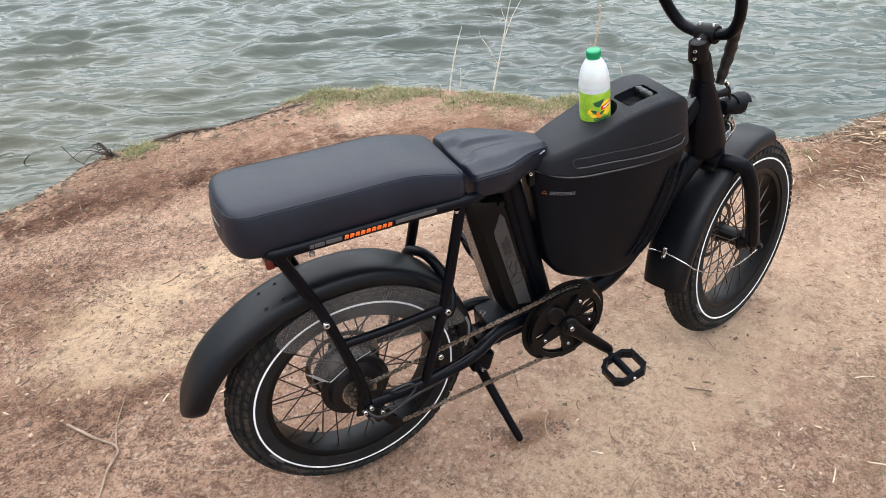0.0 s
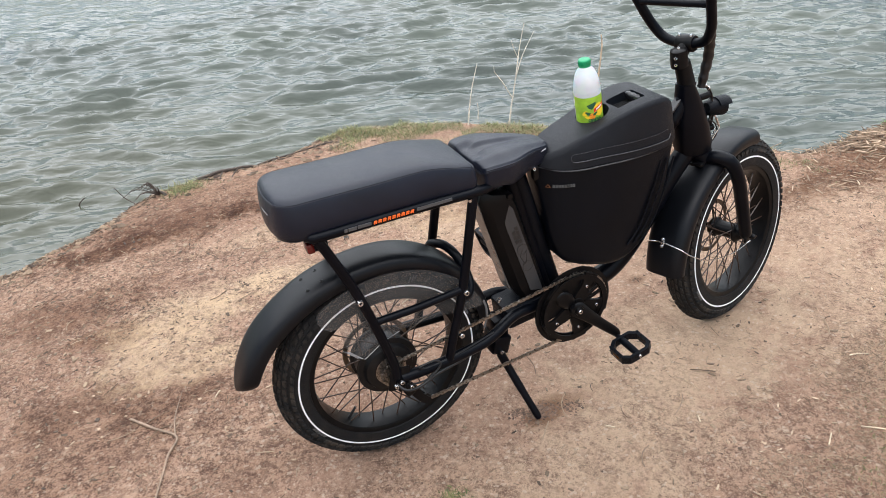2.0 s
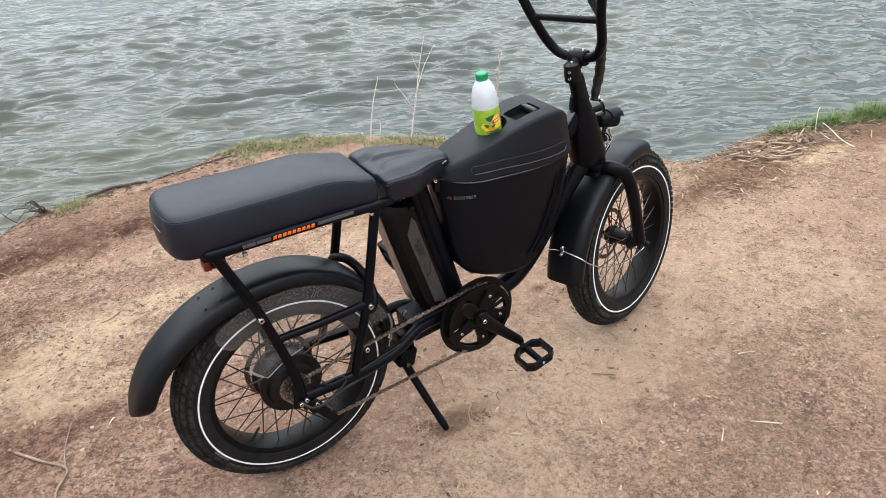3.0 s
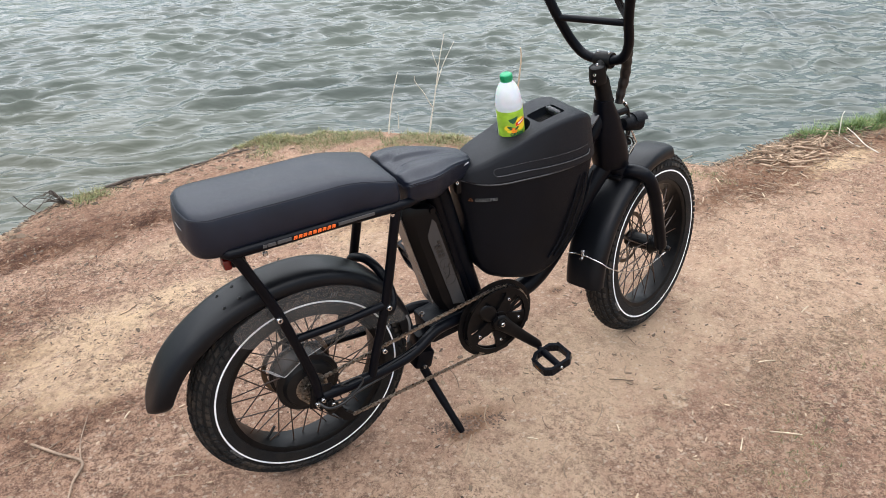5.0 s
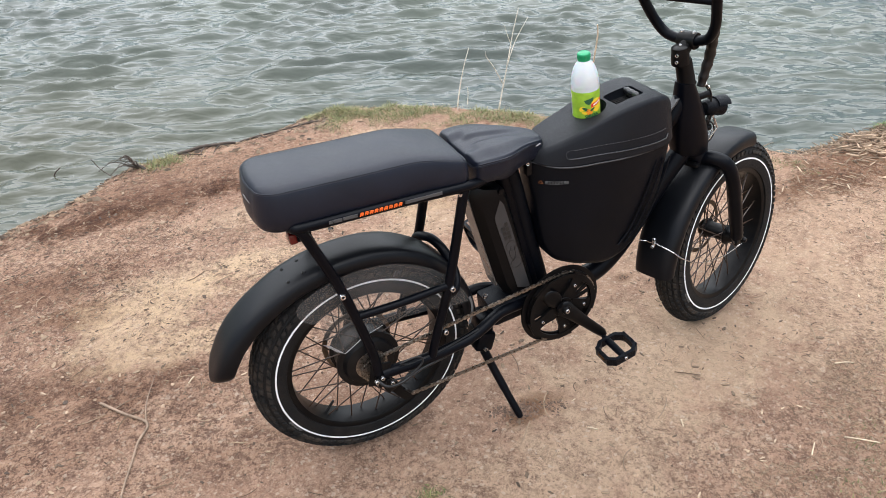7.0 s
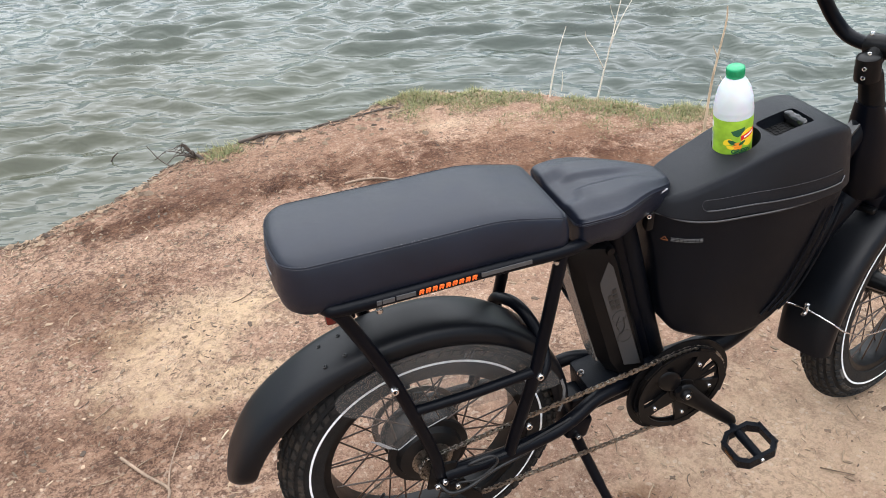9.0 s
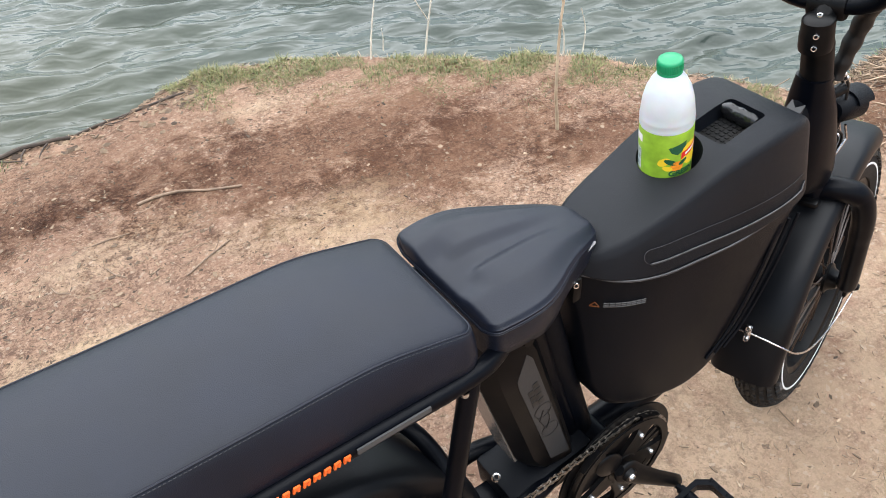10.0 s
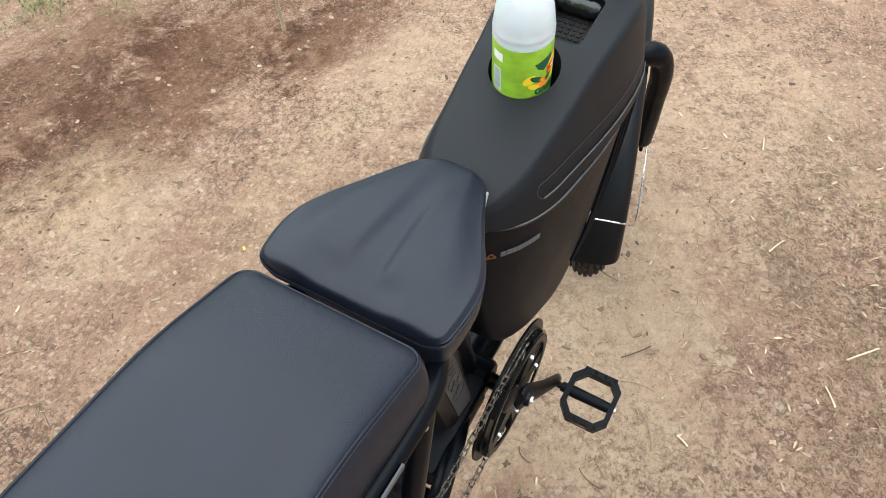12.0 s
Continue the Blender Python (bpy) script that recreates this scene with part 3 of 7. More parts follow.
def tyre_parts(wheel, tall=0.0590):
    bm = bmesh.new()
    prof = []
    for k in range(17):
        a = radians(-112 + 224 * k / 16)
        prof.append((0.2445 + tall * math.cos(a), 0.0450 * math.sin(a)))
    prof += [(0.2195, 0.034), (0.2195, -0.034)]
    lathe(bm, prof, 96, "y", close=True)
    part("tyre", bm, rubber, wheel, "black rubber tyre with dusty sidewalls")
    # tread blocks, in rows round the tyre
    co, faces = [], []
    rows = ((0.0, 0.010, 64, 0.0), (14, 0.0095, 64, 0.5), (30, 0.0095, 64, 0.0), (47, 0.0115, 72, 0.5), (66, 0.0110, 72, 0.0))
    for deg, half, count, off in rows:
        for side in ((1,) if deg == 0 else (1, -1)):
            for k in range(count):
                a = 2 * math.pi * (k + off) / count
                da = 0.39 * 2 * math.pi / count
                b0 = radians(deg * side)
                db = half * 0.80 / 0.046
                i0 = len(co)
                for lift, shrink in ((-0.001, 1.0), (0.0036 if deg < 40 else 0.0050, 0.82)):
                    for sa, sb in ((-1, -1), (1, -1), (1, 1), (-1, 1)):
                        bb = b0 + sb * db / 2 * shrink
                        aa = a + sa * da * shrink + sb * 0.012 * side
                        r = 0.2445 + (tall + lift) * math.cos(bb)
                        co.append((r * math.cos(aa), (0.0450 + lift) * math.sin(bb), r * math.sin(aa)))
                faces += [(i0 + 4, i0 + 5, i0 + 6, i0 + 7)] + [(i0 + j, i0 + (j + 1) % 4, i0 + 4 + (j + 1) % 4, i0 + 4 + j) for j in range(4)]
    me = bpy.data.meshes.new("tread")
    me.from_pydata(co, [], faces)
    me.materials.append(tread_rubber)
    t = new("tread", me)
    t.parent = wheel
    tagged(t, "dusty moulded tread blocks", kind="stuff")
    # white stripe on both sidewalls
    for side in (-1, 1):
        bm = bmesh.new()
        prof = []
        for deg in (81.7, 83.8, 85.9):
            a = radians(deg)
            prof.append((0.2445 + (tall + 0.0008) * math.cos(a), side * 0.0457 * math.sin(a)))
        for deg in (85.9, 81.7):
            a = radians(deg)
            prof.append((0.2445 + (tall - 0.003) * math.cos(a), side * 0.0435 * math.sin(a)))
        lathe(bm, prof, 120, "y", close=True)
        part("reflective_stripe", bm, white_stripe, wheel, "white reflective stripe ring")
    # moulded lettering on the sidewall as plain bars
    for base_deg in (206, 20):
        bm = bmesh.new()
        for k in range(5):
            a = radians(base_deg + k * 2.35)
            p = Vector((0.2580 * math.cos(a), -0.0442, 0.2580 * math.sin(a)))
            block(bm, (0.0078, 0.0012, 0.0075), Matrix.Translation(p) @ Matrix.Rotation(-a, 4, "Y") @ Matrix.Rotation(radians(90), 4, "Y") @ Matrix.Rotation(radians(-28), 4, "X"))
        part("sidewall_lettering", bm, warning_grey, wheel, "worn grey moulded lettering as plain bars", smooth=False)


def rim_mesh():
    bm = bmesh.new()
    prof = [(0.2085, -0.0375), (0.2085, -0.034), (0.199, -0.032), (0.196, 0.0), (0.199, 0.032), (0.2085, 0.034), (0.2085, 0.0375),
            (0.196, 0.0375), (0.190, 0.034), (0.1865, 0.012), (0.1865, -0.012), (0.190, -0.034), (0.196, -0.0375)]
    return lathe(bm, [(r + 0.0165, y) for r, y in prof], 96, "y", close=True)


def spokes(wheel, flange_r, flange_y, count=36, phase=0.0):
    """Crossed spokes with their nipples, each an object of its own."""
    bm = bmesh.new()
    rod(bm, (0, 0, 0), (0, 0, 1), 0.0019, 6)
    first = None
    for k in range(count):
        side = -1 if k % 2 else 1
        a = 2 * math.pi * k / count + phase
        lead = radians(28) * (1 if (k // 2) % 2 else -1)
        p = Vector((flange_r * math.cos(a + lead), side * flange_y, flange_r * math.sin(a + lead)))
        q = Vector((0.2035 * math.cos(a), side * 0.012, 0.2035 * math.sin(a)))
        m = Matrix.Translation(p) @ (q - p).to_track_quat("Z", "Y").to_matrix().to_4x4() @ Matrix.Diagonal((1, 1, (q - p).length, 1))
        if first is None:
            first = part("spoke", bm, spoke_metal, wheel, m=m)
        else:
            ob = new("spoke", first.data)
            ob.parent, ob.matrix_basis = wheel, m


def brake_disc(wheel, y, r):
    bm = bmesh.new()
    for rr, w in ((r, 0.014),):
        lathe(bm, [(rr, y - 0.001), (rr, y + 0.001), (rr - w, y + 0.001), (rr - w, y - 0.001)], 60, "y", close=True)
    for k in range(6):
        a = 2 * math.pi * k / 6
        rod(bm, (0.022 * math.cos(a), y, 0.022 * math.sin(a)), ((r - 0.012) * math.cos(a + 0.5), y, (r - 0.012) * math.sin(a + 0.5)), 0.003, 6)
    lathe(bm, [(0.026, y - 0.0015), (0.026, y + 0.0015), (0.012, y + 0.0015), (0.012, y - 0.0015)], 24, "y", close=True)
    d = part("brake_disc", bm, disc_steel, wheel, "drilled steel brake disc")
    holes = []
    for k in range(30):
        for j in range(2):
            a = 2 * math.pi * (k + 0.5 * j) / 30
            rr = r - 0.0045 - 0.005 * j
            b2 = bmesh.new()
            lathe(b2, [(0.0, -0.004), (0.0018, -0.004), (0.0018, 0.004), (0.0, 0.004)], 8, "y", centre=(rr * math.cos(a), y, rr * math.sin(a)))
            holes.append(b2)
    joined = bmesh.new()
    for b2 in holes:
        me = bpy.data.meshes.new("hole")
        b2.to_mesh(me)
        b2.free()
        joined.from_mesh(me)
        bpy.data.meshes.remove(me)
    return cut(d, [joined])


# rear wheel with hub motor
rear_wheel = part("rear_wheel", rim_mesh(), black_metal, bicycle, "black rim with hub motor and fat tyre", m=pose(0, 0, AXLE))
tyre_parts(rear_wheel)
spokes(rear_wheel, 0.082, 0.030, 36, 0.05)
bm = bmesh.new()
lathe(bm, [(0.012, -0.056), (0.050, -0.054), (0.066, -0.048), (0.072, -0.036), (0.086, -0.034), (0.0875, -0.027), (0.080, -0.024), (0.078, 0.022),
           (0.086, 0.026), (0.087, 0.032), (0.074, 0.034), (0.062, 0.044), (0.012, 0.05)], 64, "y")
part("hub_motor", bm, motor_metal, rear_wheel, "black drum-shaped hub motor")
brake_disc(rear_wheel, 0.058, 0.098)
bm = bmesh.new()
for k, r in enumerate((0.044, 0.040, 0.036, 0.032, 0.029, 0.026, 0.023)):
    y = -0.056 - k * 0.0045
    lathe(bm, [(0.012, y - 0.001), (r - 0.004, y - 0.001), (r, y), (r - 0.004, y + 0.001), (0.012, y + 0.001)], 36, "y")
part("sprocket", bm, chain_steel, rear_wheel, "stack of oily steel sprockets")
bm = bmesh.new()
lathe(bm, [(0.0, -0.122), (0.006, -0.122), (0.006, -0.112), (0.0105, -0.112), (0.0105, -0.102), (0.007, -0.10), (0.007, 0.10), (0.0105, 0.102), (0.0105, 0.112), (0.0, 0.114)], 18, "y")
part("axle", bm, black_metal, rear_wheel)
bm = bmesh.new()
a = radians(-128)
rod(bm, (0.2035 * math.cos(a), 0, 0.2035 * math.sin(a)), (0.166 * math.cos(a), 0, 0.166 * math.sin(a)), 0.004, 10, 0.0035)
part("valve", bm, hose, rear_wheel)

# front wheel, steered to its left
front_wheel = part("front_wheel", rim_mesh(), black_metal, bicycle, "black spoked rim with fat tyre", m=STEER @ pose(BASE, 0, AXLE))
tyre_parts(front_wheel, 0.0640)
spokes(front_wheel, 0.026, 0.034, 36, 0.02)
bm = bmesh.new()
lathe(bm, [(0.008, -0.062), (0.018, -0.060), (0.024, -0.046), (0.033, -0.040), (0.033, -0.034), (0.026, -0.028), (0.025, 0.0), (0.026, 0.028), (0.033, 0.034), (0.033, 0.040), (0.024, 0.046), (0.008, 0.06)], 32, "y")
part("hub", bm, black_metal, front_wheel)
brake_disc(front_wheel, 0.055, 0.090)
bm = bmesh.new()
lathe(bm, [(0.0, -0.101), (0.006, -0.100), (0.009, -0.094), (0.009, -0.084), (0.006, -0.082), (0.006, 0.084), (0.010, 0.086), (0.010, 0.096), (0.0, 0.098)], 18, "y")
part("axle", bm, black_metal, front_wheel)

# frame: swooping main tube, seat tube, stays, rails
frame_part = part("frame", tube([(1.035, 0, 0.66), (0.962, 0, 0.575), (0.878, 0, 0.455), (0.808, 0, 0.362), (0.74, 0, 0.308), (0.66, 0, 0.296), (0.55, 0, 0.292), (0.50, 0, 0.292)],
                                0.030, 18, 8), paint, bicycle, "satin black welded tube frame")
bm = bmesh.new()
axis = lambda z: HEAD.x + (z - HEAD.z) * HEAD_UP.x / HEAD_UP.z
rings = []
for z, xa, xb, hy in ((0.622, 1.000, 1.080, 0.034), (0.630, 0.982, 1.092, 0.040), (0.660, 0.972, 1.090, 0.042), (0.700, 0.966, 1.078, 0.041), (0.745, 0.962, 1.060, 0.038), (0.780, 0.964, 1.044, 0.0355), (0.810, 0.963, 1.028, 0.0315), (0.832, 0.962, 1.016, 0.0275), (0.846, 0.962, 1.008, 0.0250)):
    cx, hx = (xa + xb) / 2, (xb - xa) / 2
    rings.append([(cx + hx * math.copysign(abs(math.cos(q)) ** 0.8, math.cos(q)), hy * math.copysign(abs(math.sin(q)) ** 0.8, math.sin(q)), z) for q in [2 * math.pi * j / 32 for j in range(32)]])
loft(bm, rings)
part("head_tube", bm, paint, frame_part)
bm = tube([(0.925, 0, 0.690), (0.945, 0, 0.735), (0.972, 0, 0.780), (0.990, 0, 0.815)], [0.018] * 9 + [0.022] * 8 + [0.022] * 8, 16, 8)
part("head_gusset", bm, paint, frame_part)
# gusset face in grey, not frame black: the reflected sky put into its colour
bm = bmesh.new()
loft(bm, [[(0.918, y0, 0.748), (0.918, -y0, 0.748), (0.916, -y0, 0.753), (0.916, y0, 0.753)] if k == 0 else [(0.966, y0, 0.802), (0.966, -y0, 0.802), (0.964, -y0, 0.807), (0.964, y0, 0.807)] for k, y0 in ((0, 0.014), (1, 0.012))])
part("gusset_plate", bm, panel_grey, frame_part, "plate behind the head tube, sky reflection put into its grey", smooth=False)
bm = bmesh.new()
sweep(bm, [(0.406, 0, 0.738), (0.425, 0, 0.67), (0.480, 0, 0.475), (0.533, 0, 0.290)], 0.0215, 18)
part("seat_tube", bm, paint, frame_part)
bm = bmesh.new()
sweep(bm, [(0.436, 0, 0.725), (0.452, 0, 0.67), (0.506, 0, 0.475), (0.548, 0, 0.330)], 0.0235, 18)
part("battery_cradle", bm, plastic, frame_part, "black battery cradle along the seat tube")
bm = bmesh.new()
lathe(bm, [(0.0, -0.045), (0.028, -0.045), (0.032, -0.040), (0.032, 0.040), (0.028, 0.045), (0.0, 0.045)], 28, "y", centre=(0.563, 0, 0.297))
part("bottom_bracket", bm, paint, frame_part)
bm = bmesh.new()
block(bm, (0.175, 0.104, 0.066), Matrix.Translation((0.452, 0.0, 0.306)) @ Matrix.Rotation(radians(-6), 4, "Y"), 0.010)
part("controller_box", bm, plastic, frame_part, "black controller housing under the battery")
for s in (-1, 1):
    part("chain_stay", tube([(0.500, s * 0.030, 0.300), (0.430, s * 0.052, 0.318), (0.370, s * 0.066, 0.322), (0.310, s * 0.078, 0.298), (0.250, s * 0.088, 0.286), (0.13, s * 0.100, 0.285), (0.01, s * 0.102, 0.287)],
                            0.0155, 14, 8), paint, frame_part)
    part("rear_stay", tube([(-0.142, s * 0.094, 0.760), (-0.128, s * 0.096, 0.735), (-0.066, s * 0.098, 0.575), (-0.010, s * 0.102, 0.37), (0.0, s * 0.103, 0.295)], 0.0125, 14, 6), paint, frame_part)
    part("front_stay", tube([(0.262, s * 0.094, 0.760), (0.256, s * 0.096, 0.735), (0.210, s * 0.100, 0.50), (0.165, s * 0.103, 0.345), (0.152, s * 0.103, 0.292)], 0.0125, 14, 6), paint, frame_part)
    part("cross_stay", tube([(-0.040, s * 0.098, 0.487), (0.08, s * 0.101, 0.490), (0.206, s * 0.100, 0.497)], 0.0105, 12, 6), paint, frame_part)
    bm = bmesh.new()
    sweep(bm, spline([(-0.165, s * 0.060, 0.769), (-0.155, s * 0.090, 0.769), (-0.12, s * 0.100, 0.769), (0.10, s * 0.100, 0.768), (0.245, s * 0.099, 0.764), (0.305, s * 0.085, 0.757), (0.365, s * 0.045, 0.744), (0.405, s * 0.018, 0.733)], 6), 0.0125, 12)
    part("seat_rail", bm, paint, frame_part)
    bm = bmesh.new()
    block(bm, (0.055, 0.008, 0.070), Matrix.Translation((0.004, s * 0.103, 0.290)) @ Matrix.Rotation(radians(12), 4, "Y"), 0.003)
    part("dropout", bm, black_metal, frame_part)
for x in (-0.12, 0.06, 0.24):
    bm = bmesh.new()
    rod(bm, (x, -0.098, 0.766), (x, 0.098, 0.766), 0.009, 10)
    part("rack_crossbar", bm, paint, frame_part)
for p, d in (((-0.069, -0.112, 0.567), (0, -1, 0)), ((0.213, -0.1135, 0.492), (0, -1, 0)), ((0.190, -0.113, 0.362), (0, -1, 0)), ((0.360, -0.012, 0.352), (0, -0.3, 0.95))):
    bolt(frame_part, p, d, 0.0075)
for x in (-0.0735, 0.246):
    bolt(frame_part, (x, -0.103, 0.7475), (0, 0, -1), 0.006)

# lettering strip along the rail
for a, b in ((-0.078, -0.070), (-0.068, -0.048), (-0.045, -0.012), (0.103, 0.195)):
    bm = bmesh.new()
    bar_strip(bm, [(a, -0.1135, 0.7720), (b, -0.1130, 0.7712)], 0.0075, (0, -1, 0), 0.0012)
    part("rail_trim", bm, trim_grey, bicycle, "dark grey stripe on the seat rail", smooth=False)
for k in range(9):
    x = -0.006 + k * 0.0116
    bm = bmesh.new()
    for j in (0, 1):
        bar_strip(bm, [(x + j * 0.0050, -0.1138, 0.7710 - 0.0038), (x + j * 0.0050 + 0.0022, -0.1138, 0.7710 + 0.0038)], 0.0024, (0, -1, 0), 0.0014)
    bar_strip(bm, [(x + 0.0022, -0.1138, 0.7740), (x + 0.0072, -0.1138, 0.7740)], 0.0020, (0, -1, 0), 0.0013)
    bar_strip(bm, [(x + 0.0006, -0.1138, 0.7705), (x + 0.0062, -0.1138, 0.7705)], 0.0020, (0, -1, 0), 0.0012)
    part("rail_mark", bm, orange_print, bicycle, "orange mark drawn as plain bars", smooth=False)

# rear fender
REAR_FENDER = [(8, 0.322, 0.058), (45, 0.333, 0.06), (75, 0.342, 0.062), (100, 0.346, 0.062), (130, 0.366, 0.062), (150, 0.388, 0.062), (169, 0.402, 0.058)]
FRONT_FENDER = [(77, 0.338, 0.06), (100, 0.342, 0.064), (130, 0.348, 0.066), (160, 0.362, 0.066), (180, 0.37, 0.062)]


def fender(table, a0, a1, steps, name, label, m, tip=False, skirt=0.030):
    """A shell of real thickness that arches over the tyre; the table gives its radius by angle."""
    rings = []
    for k in range(steps + 1):
        a = a0 + (a1 - a0) * k / steps
        r, w = curve_at(table, a)
        left_over = (steps - k) * (a1 - a0) / steps
        full = 1.0
        if tip and left_over < 7.0:
            full = max(0.30, (1 - (1 - left_over / 7.0) ** 2) ** 0.5)
        w *= full
        ca, sa = math.cos(radians(a)), math.sin(radians(a))
        outer, inner = [], []
        for j in range(17):
            u = -1 + 2 * j / 16
            ang = u * radians(100)
            y = w * math.copysign(abs(math.sin(ang)) ** 0.8, math.sin(ang))
            drop = skirt * full * (1 - math.cos(ang)) ** 1.6
            outer.append(Vector((ca * (r - drop), y, sa * (r - drop))))
            inner.append(Vector((ca * (r - 0.004 - drop), y * 0.955, sa * (r - 0.004 - drop))))
        rings.append(outer + inner[::-1])
    return part(name, loft(bmesh.new(), rings), fender_paint, bicycle, label, m=m)


rear_fender = fender(REAR_FENDER, 10, 169, 110, "rear_fender", "matte black plastic rear fender", pose(0, 0, AXLE), True)
front_fender = fender(FRONT_FENDER, 77, 180, 36, "front_fender", "matte black plastic front fender", STEER @ pose(BASE, 0, AXLE))
for s in (-1, 1):
    for k, deg in enumerate((106, 112.5, 119)):
        a = radians(deg)
        r = curve_at(REAR_FENDER, deg)[0] - 0.0006
        bolt(rear_fender, (r * math.cos(a), s * 0.028 - 0.008, r * math.sin(a)), (math.cos(a), 0, math.sin(a)), 0.0042, hose, "rivet")
# bright stay of the front fender, with its clamp
for s in (-1, 1):
    pts = [(-0.353, s * 0.004, 0.104), (-0.351, s * 0.030, 0.100), (-0.342, s * 0.060, 0.088), (-0.315, s * 0.078, 0.062), (-0.24, s * 0.086, 0.020), (-0.12, s * 0.090, -0.010), (-0.012, s * 0.092, -0.008)]
    part("fender_stay", tube(pts, 0.0018, 8, 8), steel, front_fender, "bright steel wire stay")
bm = bmesh.new()
block(bm, (0.006, 0.012, 0.030), Matrix.Translation((-0.353, 0.0, 0.105)) @ Matrix.Rotation(radians(16), 4, "Y"), 0.002)
part("stay_clamp", bm, steel, front_fender)
for z in (0.115, 0.094):
    bolt(front_fender, (-0.387 + 0.29 * z, 0, z), (-1, 0, 0.1), 0.0055)
# clear skirt guard over the rear wheel
OUT = 0.307
loop = [(OUT * math.cos(radians(a)), OUT * math.sin(radians(a))) for a in np.linspace(22, 122, 44)]
loop += [(0.300 * math.cos(radians(125)), 0.300 * math.sin(radians(125))), (0.286 * math.cos(radians(127)), 0.286 * math.sin(radians(127))), (0.262 * math.cos(radians(127.6)), 0.262 * math.sin(radians(127.6)))]
loop += [(0.240 * math.cos(radians(126)), 0.240 * math.sin(radians(126))), (0.230 * math.cos(radians(122)), 0.230 * math.sin(radians(122)))]
loop += [(-0.111, 0.124), (-0.107, 0.115), (-0.071, 0.076), (-0.066, 0.077), (-0.015, 0.110), (0.035, 0.126), (0.075, 0.130), (0.18, 0.124), (0.262, 0.112)]
bm = bmesh.new()
lo = [bm.verts.new((x, -0.0655, z)) for x, z in loop]
hi = [bm.verts.new((x, -0.0675, z)) for x, z in loop]
bm.faces.new(lo)
bm.faces.new(hi[::-1])
for k in range(len(loop)):
    j = (k + 1) % len(loop)
    bm.faces.new((lo[k], lo[j], hi[j], hi[k]))
bmesh.ops.triangulate(bm, faces=[f for f in bm.faces if len(f.verts) > 4])
guard = part("skirt_guard", bm, shield_plastic, bicycle, "clear plastic skirt guard over the wheel, reflected haze put into its tint", smooth=False, m=pose(0, 0, AXLE))
# guard edge lines; their pale grey paints the glint along the plastic's edge
bm = bmesh.new()
for k in range(5):
    o = 0.0040 * k
    rod(bm, (-0.072 - o, -0.069, 0.077 + 0.6 * o), (-0.106 - o, -0.069, 0.115 + 0.6 * o), 0.0006, 6)
for a, b in (((-0.071, 0.076), (-0.066, 0.077)), ((-0.066, 0.077), (-0.015, 0.110)), ((-0.015, 0.110), (0.035, 0.126))):
    rod(bm, (a[0], -0.069, a[1]), (b[0], -0.069, b[1]), 0.0011, 6)
part("guard_edge", bm, grey_edge_glint, guard, "moulded edge lines, the edge glint put into their pale grey")
for k in range(3):
    bm = bmesh.new()
    rod(bm, (0.075 + 0.008 * k, -0.0685, 0.262), (0.083 + 0.008 * k, -0.0685, 0.275), 0.0010, 6)
    part("guard_mark", bm, trim_grey, guard, "small printed mark as a plain bar")
bm = bmesh.new()
bar_strip(bm, spline([(0.282, -0.070, 0.128), (0.289, -0.070, 0.100), (0.287, -0.070, 0.064), (0.279, -0.070, 0.038)], 5), 0.006, (0, -1, 0), 0.0010)
part("guard_tab", bm, warning_grey, guard, "pale worn mounting tab at the guard's end")

# bench seat for a passenger
BENCH_TOP = [(-0.225, 0.8560), (-0.19, 0.8600), (-0.10, 0.8590), (0.0, 0.8570), (0.10, 0.8565), (0.14, 0.8555), (0.175, 0.8505), (0.215, 0.8410), (0.255, 0.8310), (0.282, 0.8230)]
BENCH_X0, BENCH_X1, BENCH_HW, BENCH_Z0 = -0.223, 0.281, 0.1125, 0.761
BENCH_Y = SEAT_Y + 0.003


def bench_outline(inset, n=10):
    """The bench's outline in plan, drawn in by inset: wide round corners behind, tighter ones in front."""
    hw, xa, xb = BENCH_HW - inset, BENCH_X0 + 0.6 * inset, BENCH_X1 - 0.6 * inset
    ra, rb = max(0.062 - inset, 0.012), max(0.030 - inset, 0.008)
    quarter = []
    for k in range(4):
        quarter.append((xa - 0.005 * (1 - (k / 4) ** 2), (hw - ra) * k / 4))
    for k in range(n + 1):
        a = radians(180 - 90 * k / n)
        quarter.append((xa + ra + ra * math.cos(a), hw - ra + ra * math.sin(a)))
    x0, x1 = xa + ra, xb - rb
    for k in range(1, 22):
        quarter.append((x0 + (x1 - x0) * k / 22, hw))
    for k in range(n + 1):
        a = radians(90 - 90 * k / n)
        quarter.append((xb - rb + rb * math.cos(a), hw - rb + rb * math.sin(a)))
    for k in range(3, -1, -1):
        quarter.append((xb, (hw - rb) * k / 4))
    return quarter + [(x, -y) for x, y in quarter[-2:0:-1]]


def bench_layer(inset, height, crown=0.0, drop=0.0, narrow=1.0):
    """A ring of the bench: height 0 is its underside, 1 its top edge."""
    ring, middle = [], (BENCH_X0 + BENCH_X1) / 2
    for x, y in bench_outline(inset):
        x = middle + (x - middle) * (0.6 + 0.4 * narrow)
        top = curve_at(BENCH_TOP, x)[0]
        z = BENCH_Z0 + (top - BENCH_Z0) * height - drop + crown * (1 - (y * narrow / BENCH_HW) ** 2)
        ring.append((x, BENCH_Y + y * narrow, z))
    return ring


